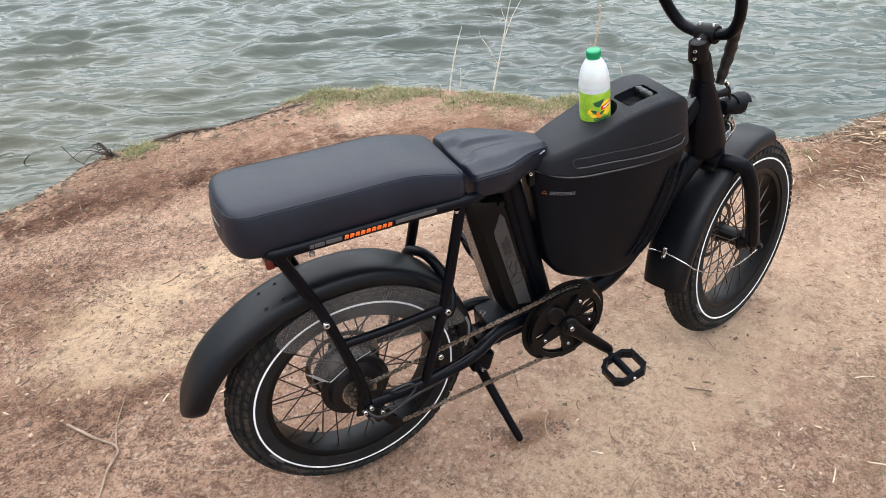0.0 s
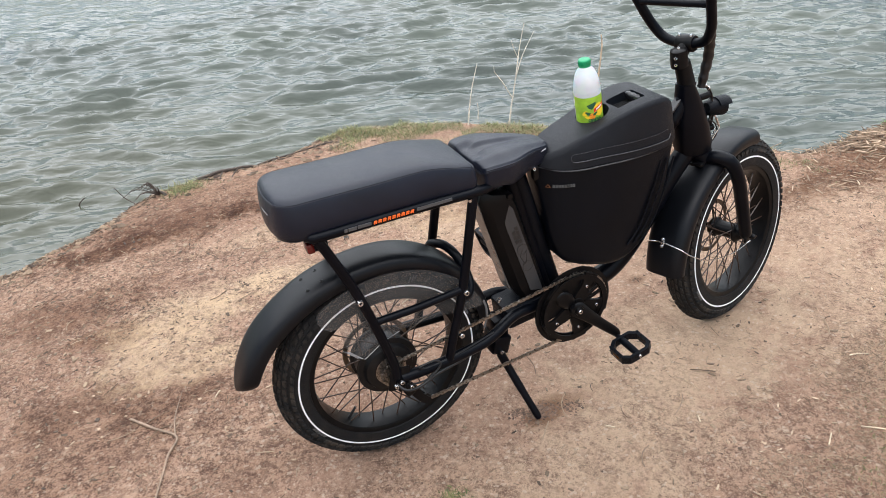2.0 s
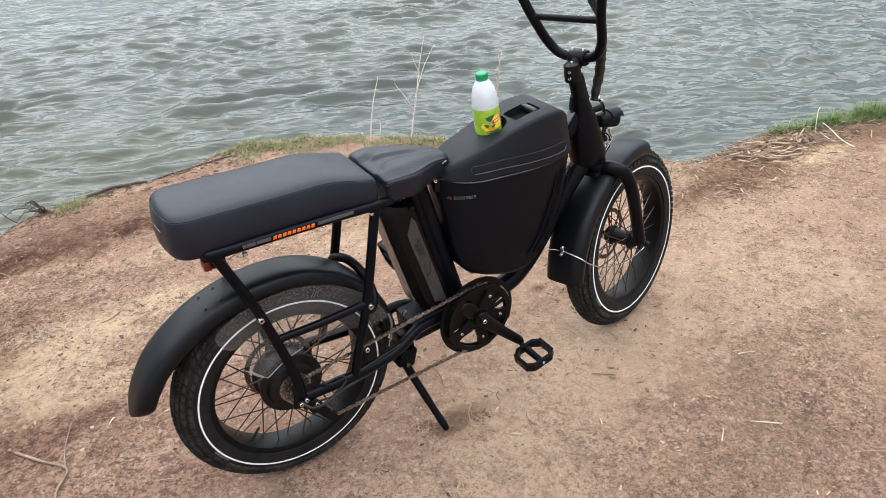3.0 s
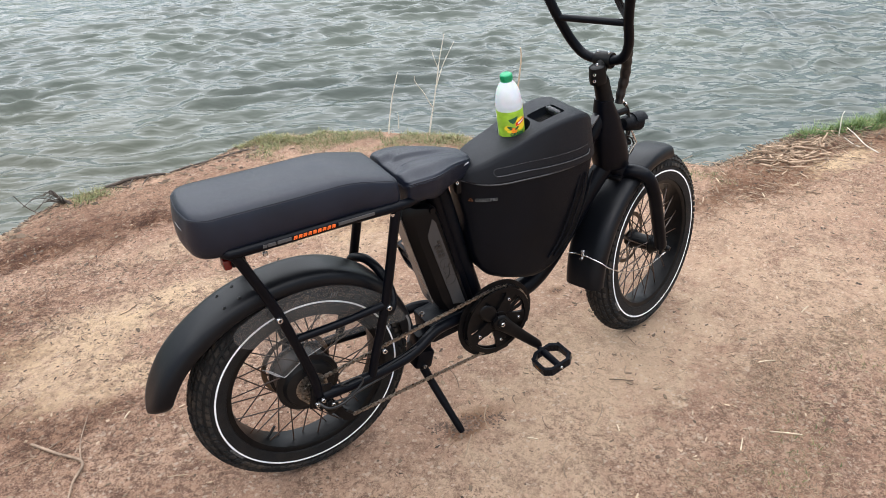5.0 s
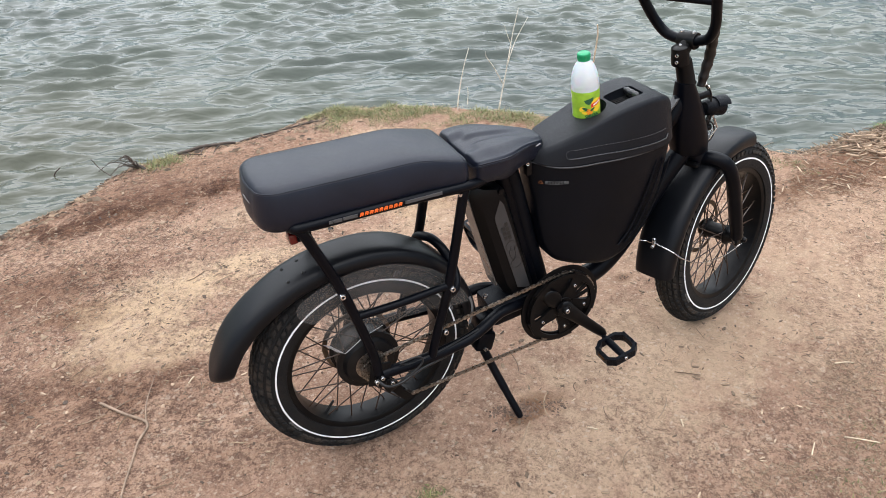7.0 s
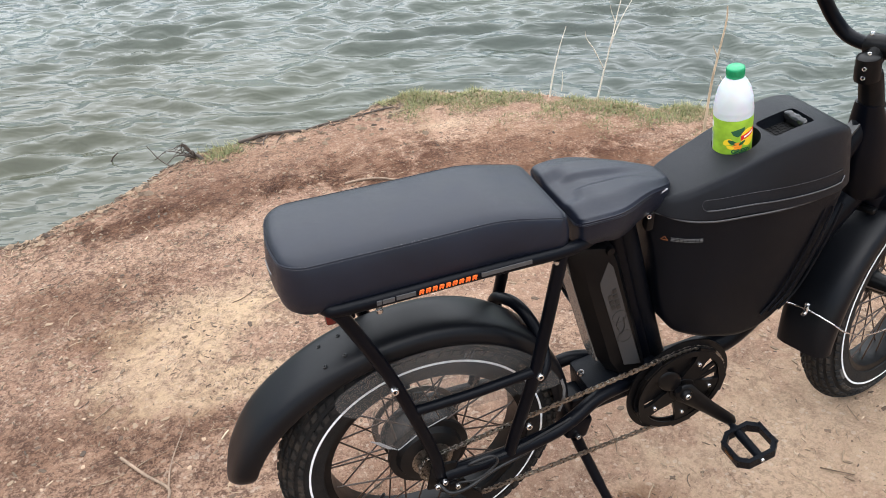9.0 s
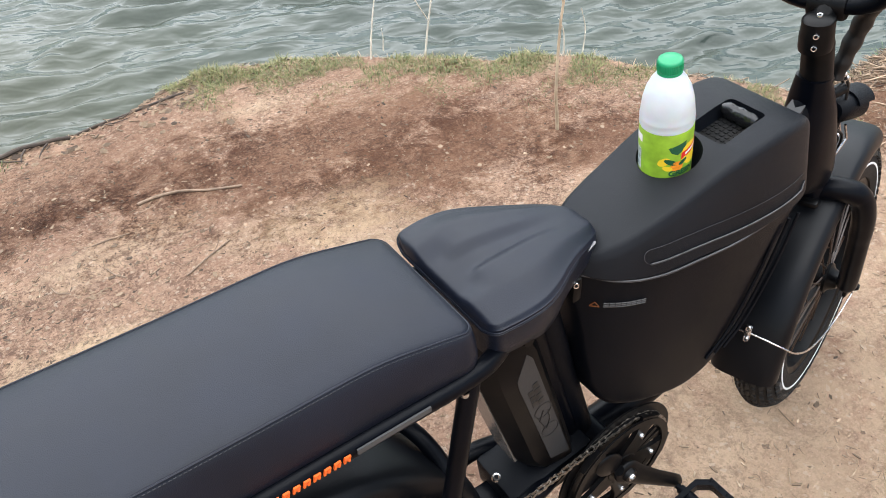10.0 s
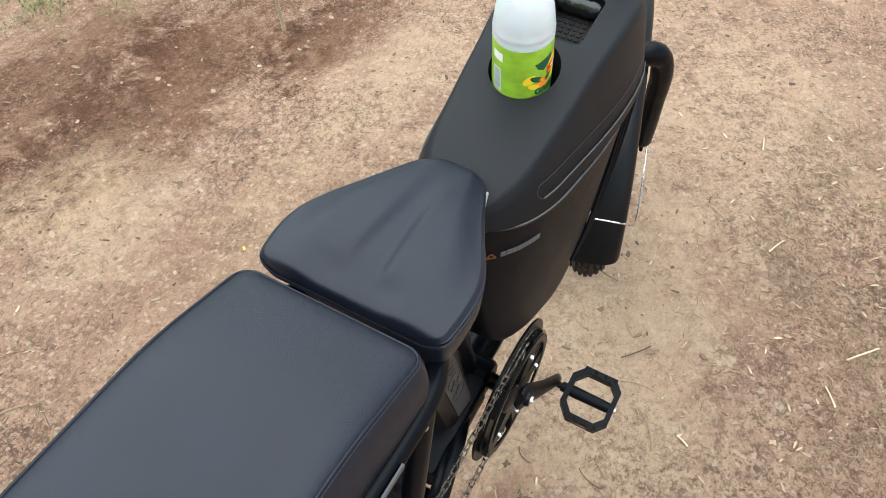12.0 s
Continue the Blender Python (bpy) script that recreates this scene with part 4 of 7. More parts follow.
rings = [bench_layer(0.060, 0.0, narrow=f) for f in (0.0, 0.5, 1.0)]
for inset, height in ((0.024, 0.0), (0.014, 0.025), (0.0070, 0.08), (0.0025, 0.17), (0.0, 0.30), (0.0, 0.45), (0.0015, 0.60), (0.0042, 0.76), (0.0070, 0.87), (0.0098, 0.945)):
    rings.append(bench_layer(inset, height))
for inset, drop, crown in ((0.0116, 0.0026, 0.0), (0.0128, 0.0032, 0.0), (0.0142, 0.0020, 0.001), (0.0180, 0.0004, 0.003), (0.025, -0.0010, 0.006), (0.034, -0.0012, 0.008), (0.052, -0.0012, 0.009)):
    rings.append(bench_layer(inset, 1.0, crown, drop))
for f in (0.75, 0.5, 0.25, 0.0):
    rings.append(bench_layer(0.052, 1.0, 0.009, -0.0012, f))
bm = loft(bmesh.new(), rings, caps=False)
bmesh.ops.remove_doubles(bm, verts=bm.verts, dist=1e-5)
bench = part("bench_seat", bm, vinyl, bicycle, "long black vinyl passenger bench seat")
bm = bmesh.new()
sweep(bm, bench_layer(0.0124, 1.0, 0.0, 0.0024), 0.0013, 6, close=True)
part("seam", bm, vinyl, bench, "stitched piping round the seat top")
bm = bmesh.new()
pts = [Vector(p) for p in bench_layer(0.0098, 1.0, 0.0, 0.0042)]
for a, b in zip(pts, pts[1:] + pts[:1]):
    count = max(1, round((b - a).length / 0.0045))
    for k in range(count):
        rod(bm, a.lerp(b, k / count), a.lerp(b, (k + 0.62) / count), 0.0006, 4)
tagged(part("stitching", bm, stitch_mat, bench, "grey stitching"), kind="stuff")
bm = bmesh.new()
bar_strip(bm, [(-0.2285, 0.006, 0.826), (-0.2280, -0.020, 0.826), (-0.2262, -0.040, 0.826)], 0.0024, (-1, 0, 0), 0.0008)
part("rear_tag", bm, warning_grey, bench, "small grey printed strip", smooth=False)
bm = bmesh.new()
block(bm, (0.42, 0.17, 0.010), Matrix.Translation((0.04, SEAT_Y, 0.7725)), 0.004)
part("seat_pan", bm, plastic, bench)
bm = bmesh.new()
block(bm, (0.020, 0.032, 0.026), Matrix.Translation((-0.148, -0.042, 0.718)), 0.005)
tail = part("tail_light", bm, red_lens, bicycle, "red tail light under the bench")
bm = bmesh.new()
block(bm, (0.034, 0.040, 0.050), Matrix.Translation((-0.124, -0.042, 0.735)), 0.004)
part("bracket", bm, plastic, tail)

# saddle
SADDLE = [(0.296, 0.078, 0.791, 0.799), (0.298, 0.096, 0.790, 0.806), (0.303, 0.106, 0.787, 0.81), (0.315, 0.1095, 0.779, 0.812), (0.345, 0.1115, 0.755, 0.813), (0.375, 0.108, 0.747, 0.812), (0.405, 0.096, 0.748, 0.81), (0.435, 0.079, 0.755, 0.808), (0.463, 0.065, 0.757, 0.805), (0.49, 0.053, 0.759, 0.8), (0.51, 0.043, 0.761, 0.795), (0.522, 0.032, 0.764, 0.79), (0.529, 0.016, 0.769, 0.784)]


def step(a, b, t):
    t = min(1.0, max(0.0, (t - a) / (b - a)))
    return t * t * (3 - 2 * t)


def saddle_top(x, u, hw, z1):
    """Height of the saddle's upper side: two raised pads with a flat trough between them."""
    y = u * hw
    trough = 0.017 - 0.009 * step(0.33, 0.48, x)
    pad = 0.0065 * step(trough - 0.006, trough + 0.010 + 0.006 * step(0.40, 0.50, x), abs(y)) * (1 - (1 - step(0.318, 0.340, x)) * (1 - step(trough + 0.012, trough + 0.045, abs(y)))) * (1 - 0.85 * step(0.40, 0.50, x))
    edge = 1 - step(0.55, 1.0, abs(u))
    return z1 + pad * (0.25 + 0.75 * edge) + 0.006 * edge * step(0.30, 0.36, x)


def saddle_ring(x):
    hw, z0, z1 = curve_at(SADDLE, x)
    pts = []
    for k in range(97):
        u = 1 - 2 * k / 96
        u = math.sin(u * math.pi / 2)
        drop = 0.005 * step(0.94, 1.0, abs(u))
        pts.append((x, SADDLE_Y + u * hw, saddle_top(x, u, hw, z1) - drop))
    for s in (-1, 1):
        for w, t in (((1.0, 0.75), (0.985, 0.4), (0.95, 0.1), (0.90, 0.0)) if s < 0 else ((0.90, 0.0), (0.95, 0.1), (0.985, 0.4), (1.0, 0.75))):
            low = z0 if s > 0 else min(z0, 0.752)
            pts.append((x, SADDLE_Y + s * hw * w, low + (z1 - 0.005 - low) * t))
    return pts


SADDLE_Y = 0.012
x0, x1 = SADDLE[0][0], SADDLE[-1][0]
xs2 = [x0 + (x1 - x0) * (0.5 - 0.5 * math.cos(math.pi * k / 90)) for k in range(91)]
saddle = part("saddle", loft(bmesh.new(), [saddle_ring(x) for x in xs2]), vinyl, bicycle, "wide black padded vinyl saddle with a centre groove")
for dz, name in ((-0.0075, "seam"), (-0.0105, "lower_seam")):
    bm = bmesh.new()
    left, right = [], []
    for x in xs2[3:58]:
        hw, z0, z1 = curve_at(SADDLE, x)
        left.append((x - 0.0012, SADDLE_Y + hw * 1.001, z1 + dz))
        right.append((x - 0.0012, SADDLE_Y - hw * 1.001, z1 + dz))
    sweep(bm, left[::-1] + right, 0.0011, 6)
    part(name, bm, vinyl, saddle, "stitched seam")
bm = bmesh.new()
bar_strip(bm, [(0.462, -0.0475, 0.784), (0.484, -0.0415, 0.788), (0.506, -0.0350, 0.790)], 0.003, (0.4, -0.9, 0.3))
part("side_tag", bm, silver_piping, saddle, "small silver printed strip", smooth=False)
bm = bmesh.new()
block(bm, (0.15, 0.10, 0.016), Matrix.Translation((0.415, 0.012, 0.755)), 0.005)
part("saddle_base", bm, plastic, saddle)
bm = bmesh.new()
rod(bm, (0.408, 0, 0.72), (0.400, 0, 0.756), 0.0165, 16)
part("seat_post", bm, paint, saddle)

# battery pack behind the seat tube
def along(z, back):
    return 0.480 - (z - 0.475) * 0.283 - back


rings = []
for z, b0, b1, hw in ((0.340, 0.016, 0.094, 0.034), (0.346, 0.010, 0.106, 0.044), (0.39, 0.010, 0.120, 0.0475), (0.60, 0.010, 0.122, 0.048), (0.675, 0.010, 0.118, 0.048), (0.702, 0.014, 0.098, 0.043), (0.710, 0.024, 0.084, 0.034)):
    ring = []
    for y, b in ((-hw + 0.012, b0), (-hw, b0 + 0.012), (-hw, b1 - 0.024), (-hw + 0.018, b1), (hw - 0.018, b1), (hw, b1 - 0.024), (hw, b0 + 0.012), (hw - 0.012, b0)):
        ring.append((along(z, b), y, z + (b - 0.06) * 0.26))
    rings.append(ring)
battery = part("battery_pack", loft(bmesh.new(), rings), battery_case, bicycle, "black battery pack with grey side panel")
for s in (-1, 1):
    bm = bmesh.new()
    face = [(0.375, 0.026), (0.375, 0.066), (0.60, 0.072), (0.618, 0.070), (0.672, 0.040), (0.660, 0.032)]
    a = [bm.verts.new((along(z, b), s * 0.0488, z + (b - 0.06) * 0.26)) for z, b in face]
    b_ = [bm.verts.new((along(z, b), s * 0.0465, z + (b - 0.06) * 0.26)) for z, b in face]
    bm.faces.new(a)
    bm.faces.new(b_[::-1])
    for k in range(6):
        bm.faces.new((a[k], a[(k + 1) % 6], b_[(k + 1) % 6], b_[k]))
    panel = part("side_panel", bm, panel_grey, battery, "dark grey panel", smooth=False)
    bm = bmesh.new()
    for row, bb in ((0, 0.044), (1, 0.056)):
        for k in range(4 if row == 0 else 3):
            z = 0.552 + k * 0.0145 - (0.002 if row else 0)
            block(bm, (0.0095, 0.0012, 0.0115), Matrix.Translation((along(z, bb), s * 0.0492, z + (bb - 0.06) * 0.26)) @ Matrix.Rotation(radians(-16), 4, "Y"))
    for zc in (0.520, 0.462):
        lathe(bm, [(0.0165, s * 0.0488), (0.0165, s * 0.0495), (0.0150, s * 0.0495), (0.0150, s * 0.0488)], 28, "y", centre=(along(zc, 0.048), 0, zc), close=True)
    bar = [(0.520, 0.048), (0.498, 0.060), (0.470, 0.054), (0.490, 0.042), (0.515, 0.040)]
    sweep(bm, [(along(z, b), s * 0.0492, z) for z, b in bar], 0.001, 6)
    part("panel_print", bm, print_black, panel, "black print: plain bars and a bicycle outline", smooth=False)
# plate over the rear face, its reflection held in the grey colour
rings = []
for z, w in ((0.365, 0.020), (0.375, 0.027), (0.60, 0.028), (0.66, 0.026), (0.672, 0.018)):
    rings.append([(along(z, 0.1225 + d), y, z + 0.0155) for y, d in ((-w, 0.0), (w, 0.0), (w, -0.004), (-w, -0.004))])
part("back_panel", loft(bmesh.new(), rings), battery_back, battery, "glossy rear panel, ground reflection put into its grey", smooth=False)
bm = bmesh.new()
lathe(bm, [(0.0, -0.0495), (0.008, -0.0495), (0.009, -0.047), (0.009, -0.040)], 18, "y", centre=(0.388, 0, 0.690))
part("key_lock", bm, black_metal, battery)

# storage console between saddle and head tube
LOWER = [(0.474, 0.722, 0.742, 0.015), (0.483, 0.69, 0.741, 0.031), (0.498, 0.615, 0.738, 0.046), (0.514, 0.510, 0.734, 0.062), (0.542, 0.448, 0.73, 0.080), (0.586, 0.421, 0.728, 0.095), (0.64, 0.402, 0.728, 0.103), (0.709, 0.389, 0.726, 0.109), (0.775, 0.41, 0.725, 0.108), (0.829, 0.47, 0.727, 0.103), (0.866, 0.56, 0.731, 0.097), (0.888, 0.63, 0.735, 0.082), (0.9, 0.68, 0.737, 0.058)]
LID = [(0.474, 0.744, 0.754, 0.015, 0.008), (0.48, 0.743, 0.759, 0.031, 0.0163), (0.49, 0.74, 0.765, 0.043, 0.03), (0.506, 0.736, 0.772, 0.061, 0.0464), (0.54, 0.732, 0.786, 0.081, 0.064), (0.58, 0.73, 0.8, 0.095, 0.071), (0.62, 0.73, 0.812, 0.101, 0.075), (0.66, 0.73, 0.826, 0.106, 0.0785), (0.7, 0.728, 0.839, 0.11, 0.081), (0.75, 0.727, 0.853, 0.113, 0.086), (0.8, 0.727, 0.861, 0.113, 0.089), (0.84, 0.729, 0.86, 0.11, 0.087), (0.868, 0.733, 0.85, 0.104, 0.08), (0.888, 0.737, 0.83, 0.09, 0.066), (0.9, 0.739, 0.8, 0.066, 0.046)]
CON_Y = 0.0005


def lower_ring(x, n=6):
    z0, z1, hw = curve_at(LOWER, x)
    hw -= 0.0035
    taper = 0.80
    ring = []
    for p in rounded(hw, z0, z1, min(0.022, (z1 - z0) * 0.3), 0.004, x, 0.0, n):
        t = (p[2] - z0) / max(z1 - z0, 1e-6)
        ring.append((x, CON_Y + p[1] * (taper + (1 - taper) * min(1, t * 1.6)), p[2]))
    return ring


def lid_ring(x, n=7):
    z0, z1, hw, tw = curve_at(LID, x)
    hw, tw = hw - 0.0035, tw - 0.001
    r = min(0.014, (z1 - z0) * 0.3)
    ring = []
    for p in rounded(hw, z0, z1, 0.004, r, x, 0.0, n + 2):
        t = (p[2] - z0) / max(z1 - z0, 1e-6)
        k = 1 + (tw / hw - 1) * max(0.0, min(1.0, (t - 0.06) / 0.84))
        u = p[1] / hw
        ring.append((x, CON_Y + p[1] * k, p[2] + (0.006 * (1 - u * u) if t > 0.6 else 0)))
    return ring


def even(t, count):
    return [t[0][0] + (t[-1][0] - t[0][0]) * (0.5 - 0.5 * math.cos(math.pi * k / count)) for k in range(count + 1)]


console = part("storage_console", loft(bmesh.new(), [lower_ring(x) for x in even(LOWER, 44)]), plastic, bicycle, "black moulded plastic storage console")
lid = part("console_lid", loft(bmesh.new(), [lid_ring(x) for x in even(LID, 44)]), lit_lid_plastic, console, "black console lid with cup holder and tray")
CUP = Vector((0.677, 0.005, 0.0))
TRAY = (0.77, -0.012, 0.856)
cup = bmesh.new()
lathe(cup, [(0.0, 0.769), (0.0410, 0.769), (0.0435, 0.79), (0.0435, 1.0), (0.0, 1.0)], 48, "z", centre=CUP)
tray = bmesh.new()
tray_m = Matrix.Translation((TRAY[0], TRAY[1], TRAY[2])) @ Matrix.Rotation(radians(-9), 4, "Y")
block(tray, (0.088, 0.062, 0.05), tray_m, 0.008)
cut(lid, [cup, tray])
bm = bmesh.new()
block(bm, (0.076, 0.056, 0.003), tray_m @ Matrix.Translation((0, 0, -0.0225)), 0.001)
for i in range(9):
    for j in range(7):
        block(bm, (0.0048, 0.0048, 0.002), tray_m @ Matrix.Translation((-0.034 + i * 0.0085, -0.0245 + j * 0.0082, -0.0205)))
part("tray_mat", bm, rubber, console, "ribbed black rubber tray mat", smooth=False)
bm = bmesh.new()
rings = []
for k in range(13):
    u = -1 + 2 * k / 12
    r = 0.0125 * (1 - abs(u) ** 6 * 0.35)
    rings.append([tray_m @ Vector((0.026 + r * 0.75 * math.cos(a), u * 0.029, -0.006 + r * math.sin(a) + 0.0012 * math.sin(9 * u + 2 * a))) for a in [2 * math.pi * j / 16 for j in range(16)]])
pouch_mat = material("glossy_dark_wrap", (0.008, 0.008, 0.009), 0.18, spec=0.5, vary=0.3, vscale=60, bump=0.9, bscale=90)
part("rolled_wrap", loft(bm, rings), pouch_mat, console, "glossy dark rolled plastic wrap in the tray")
# seams along the console's sides
for s in (-1, 1):
    bm = bmesh.new()
    pts = []
    for x in even(LOWER, 40)[2:-2]:
        z0, z1, hw = curve_at(LOWER, x)
        pts.append((x, CON_Y + s * (hw - 0.0020), z1 + 0.001))
    sweep(bm, pts, 0.0020, 8)
    part("lip", bm, lit_edge_plastic, console, "raised lip under the lid")
    # long sunk panel: a rib below, a fine line above, joined behind
    def lid_side(x, rise):
        z0, z1, hw, tw = curve_at(LID, x)
        t = rise / (z1 - z0)
        hw, tw = hw - 0.0035, tw - 0.001
        return (x, CON_Y + s * (hw + (tw - hw) * max(0.0, min(1.0, (t - 0.06) / 0.84)) + 0.0006), z0 + rise)

    bm = bmesh.new()
    sweep(bm, [lid_side(0.566 + 0.286 * k / 25, 0.0200) for k in range(26)] + [lid_side(0.860, 0.030)], 0.0015, 8)
    part("rib", bm, lit_edge_plastic, lid, "moulded rib")
    bm = bmesh.new()
    sweep(bm, [lid_side(0.568 - 0.010 * math.sin(math.pi * k / 12), 0.0300 - 0.0100 * math.cos(math.pi * k / 12)) for k in range(13)] + [lid_side(0.572 + 0.280 * k / 25, 0.0402 + 0.006 * k / 25) for k in range(26)], 0.0004, 6)
    part("side_seam", bm, lit_edge_plastic, lid, "thin grey seam line")
    bm = bmesh.new()
    for off in (0.0, 0.022, 0.044):
        sweep(bm, spline([(0.880 - off, CON_Y + s * 0.0955, 0.690), (0.858 - off, CON_Y + s * 0.0965, 0.60), (0.822 - off, CON_Y + s * 0.0945, 0.500), (0.785 - off, CON_Y + s * 0.0905, 0.445)], 6), 0.0026, 8)
    part("side_rib", bm, plastic, console, "slanting moulded ribs")
# warning print: a small triangle and bars
def on_side(x, z, out=0.0006):
    z0, z1, hw = curve_at(LOWER, x)
    t = (z - z0) / (z1 - z0)
    return Vector((x, CON_Y - (hw - 0.0035) * (0.80 + 0.20 * min(1, t * 1.6)) - out, z))


bm = bmesh.new()
for a, b in (((0.499, 0.684), (0.508, 0.684)), ((0.508, 0.684), (0.5035, 0.692)), ((0.5035, 0.692), (0.499, 0.684))):
    bar_strip(bm, [on_side(*a), on_side(*b)], 0.0009, (-0.55, -1, 0), 0.0008)
part("warning_triangle", bm, warning_amber, console, "small amber warning triangle outline", smooth=False)
bm = bmesh.new()
for row in range(3):
    for k in range(8):
        x = 0.512 + k * 0.0066
        z = 0.6845 + row * 0.0032
        bar_strip(bm, [on_side(x, z), on_side(x + 0.0056, z)], 0.0011, (-0.4, -1, 0), 0.0007)
tagged(part("warning_print", bm, warning_grey, console, "grey warning print as tiny bars", smooth=False), kind="stuff")
# latch at the rear of the console
bm = bmesh.new()
block(bm, (0.016, 0.020, 0.040), Matrix.Translation((0.468, -0.040, 0.735)), 0.004)
latch = part("latch", bm, black_metal, console)
bolt(latch, (0.462, -0.0505, 0.750), (-0.4, -1, 0.2), 0.0045)
# ---- bottle in the cup holder ----
bottle = new("drink_bottle")
bottle.matrix_basis = Matrix.Translation((CUP.x, 0.005, 0.7705)) @ Matrix.Rotation(radians(-7.5), 4, "Y") @ Matrix.Rotation(radians(-35), 4, "Z") @ Matrix.Diagonal((1.06, 1.06, 1.0, 1.0))
tagged(bottle, "milky drink bottle with green cap and lime label in cup holder", "bottle")
bm = bmesh.new()
lathe(bm, [(0.0, 0.001), (0.022, 0.0), (0.030, 0.004), (0.0335, 0.012), (0.0335, 0.030), (0.0328, 0.032), (0.0328, 0.121), (0.0335, 0.123), (0.0338, 0.128), (0.0329, 0.131), (0.0338, 0.134), (0.0334, 0.139), (0.0324, 0.143), (0.0325, 0.146),
           (0.0308, 0.160), (0.0268, 0.176), (0.0212, 0.188), (0.0160, 0.1955), (0.0140, 0.201), (0.0, 0.202)], 56, "z")
part("body", bm, bottle_milky, bottle, "milky translucent plastic body")
bm = bmesh.new()
lathe(bm, [(0.0334, 0.030), (0.0337, 0.030), (0.0337, 0.124), (0.0334, 0.124)], 64, "z", close=True)
part("label", bm, label_green, bottle, "lime-green printed wrap label")
bm = bmesh.new()
cap_prof = [(0.0, 0.2175), (0.0125, 0.2175), (0.0143, 0.2162), (0.0150, 0.214), (0.0150, 0.2025), (0.0146, 0.2018), (0.0150, 0.2010), (0.0150, 0.1985), (0.0138, 0.198)]
lathe(bm, cap_prof, 48, "z")
cap = part("cap", bm, green_cap, bottle, "green ribbed screw cap")
bm = bmesh.new()
for k in range(48):
    a = 2 * math.pi * k / 48
    rod(bm, (0.0150 * math.cos(a), 0.0150 * math.sin(a), 0.203), (0.0150 * math.cos(a), 0.0150 * math.sin(a), 0.2135), 0.0005, 4)
part("cap_ribs", bm, green_cap, cap)


def wrap(points, r):
    """Flat (across, up) points laid round the bottle, facing -y at across 0."""
    return [(r * math.sin(u / r), -r * math.cos(u / r), z) for u, z in points]


def patch(name, outline, mat, lift, label=""):
    bm = bmesh.new()
    cu, cz = sum(p[0] for p in outline) / len(outline), sum(p[1] for p in outline) / len(outline)
    fine = []
    for i, p in enumerate(outline):
        q = outline[(i + 1) % len(outline)]
        for k in range(4):
            fine.append((p[0] + (q[0] - p[0]) * k / 4, p[1] + (q[1] - p[1]) * k / 4))
    rings = []
    for f in (1.0, 0.66, 0.33):
        rings.append([bm.verts.new(v) for v in wrap([(cu + (u - cu) * f, cz + (z - cz) * f) for u, z in fine], 0.0338 + lift)])
    c = bm.verts.new(wrap([(cu, cz)], 0.0338 + lift)[0])
    m = len(fine)
    for r, s in zip(rings, rings[1:]):
        for k in range(m):
            bm.faces.new((r[k], r[(k + 1) % m], s[(k + 1) % m], s[k]))
    for k in range(m):
        bm.faces.new((rings[-1][k], rings[-1][(k + 1) % m], c))
    return part(name, bm, mat, bottle, label)


def oval(u, z, a, b, tilt=0.0, n=14):
    t = radians(tilt)
    return [(u + a * math.cos(2 * math.pi * k / n) * math.cos(t) - b * math.sin(2 * math.pi * k / n) * math.sin(t),
             z + a * math.cos(2 * math.pi * k / n) * math.sin(t) + b * math.sin(2 * math.pi * k / n) * math.cos(t)) for k in range(n)]


patch("label_leaf", [(-0.004, 0.103), (0.020, 0.110), (0.019, 0.099), (0.008, 0.090), (0.0, 0.095)], label_dark, 0.0001, "dark green shape printed on the label")
patch("label_badge", oval(0.029, 0.086, 0.0165, 0.019, 15), label_yellow, 0.0002, "yellow badge printed on the label")
patch("label_badge_bar", [(0.013, 0.081), (0.045, 0.090), (0.045, 0.101), (0.013, 0.092)], label_red, 0.0004, "red bar on the yellow badge")
patch("label_badge_mark", [(0.019, 0.0865), (0.040, 0.0925), (0.040, 0.0965), (0.019, 0.0905)], label_white, 0.0006, "plain white bar")
patch("label_fruit", oval(0.008, 0.071, 0.0085, 0.0085), label_orange, 0.0003, "orange fruit printed on the label")
patch("label_fruit", oval(-0.009, 0.080, 0.009, 0.006, 40), label_yellow, 0.0002, "lemon printed on the label")
patch("label_fruit", oval(-0.004, 0.069, 0.007, 0.004, -20), label_yellow, 0.0003, "lemon printed on the label")
patch("label_fruit_leaf", oval(0.000, 0.079, 0.010, 0.004, -30), label_dark, 0.0003)
patch("label_fruit_leaf", oval(0.016, 0.077, 0.007, 0.003, 35), label_dark, 0.0004)
patch("label_panel", [(-0.056, 0.055), (-0.043, 0.055), (-0.043, 0.090), (-0.056, 0.090)], label_white, 0.0002, "white panel with dark bars")
for k in range(9):
    z = 0.0565 + k * 0.0037
    patch("label_panel_bar", [(-0.055, z), (-0.044, z), (-0.044, z + (0.0022 if k % 3 else 0.0012)), (-0.055, z + (0.0022 if k % 3 else 0.0012))], label_dark, 0.0004)
patch("label_panel", [(-0.056, 0.102), (-0.041, 0.102), (-0.041, 0.114), (-0.056, 0.114)], label_white, 0.0002, "white panel")
txt = bpy.data.curves.new("green", "FONT")
txt.body, txt.size, txt.align_x = "GREEN", 0.0118, "CENTER"
txt.offset = 0.0006
tmp = new("text", txt)
dep = bpy.context.evaluated_depsgraph_get()
tme = bpy.data.meshes.new_from_object(tmp.evaluated_get(dep))
bpy.data.objects.remove(tmp, do_unlink=True)
bm = bmesh.new()
bm.from_mesh(tme)
bmesh.ops.triangulate(bm, faces=bm.faces)
for v in bm.verts:
    u, z = v.co.x + 0.016, v.co.y + 0.0560
    v.co = Vector(wrap([(u, z)], 0.0342)[0])
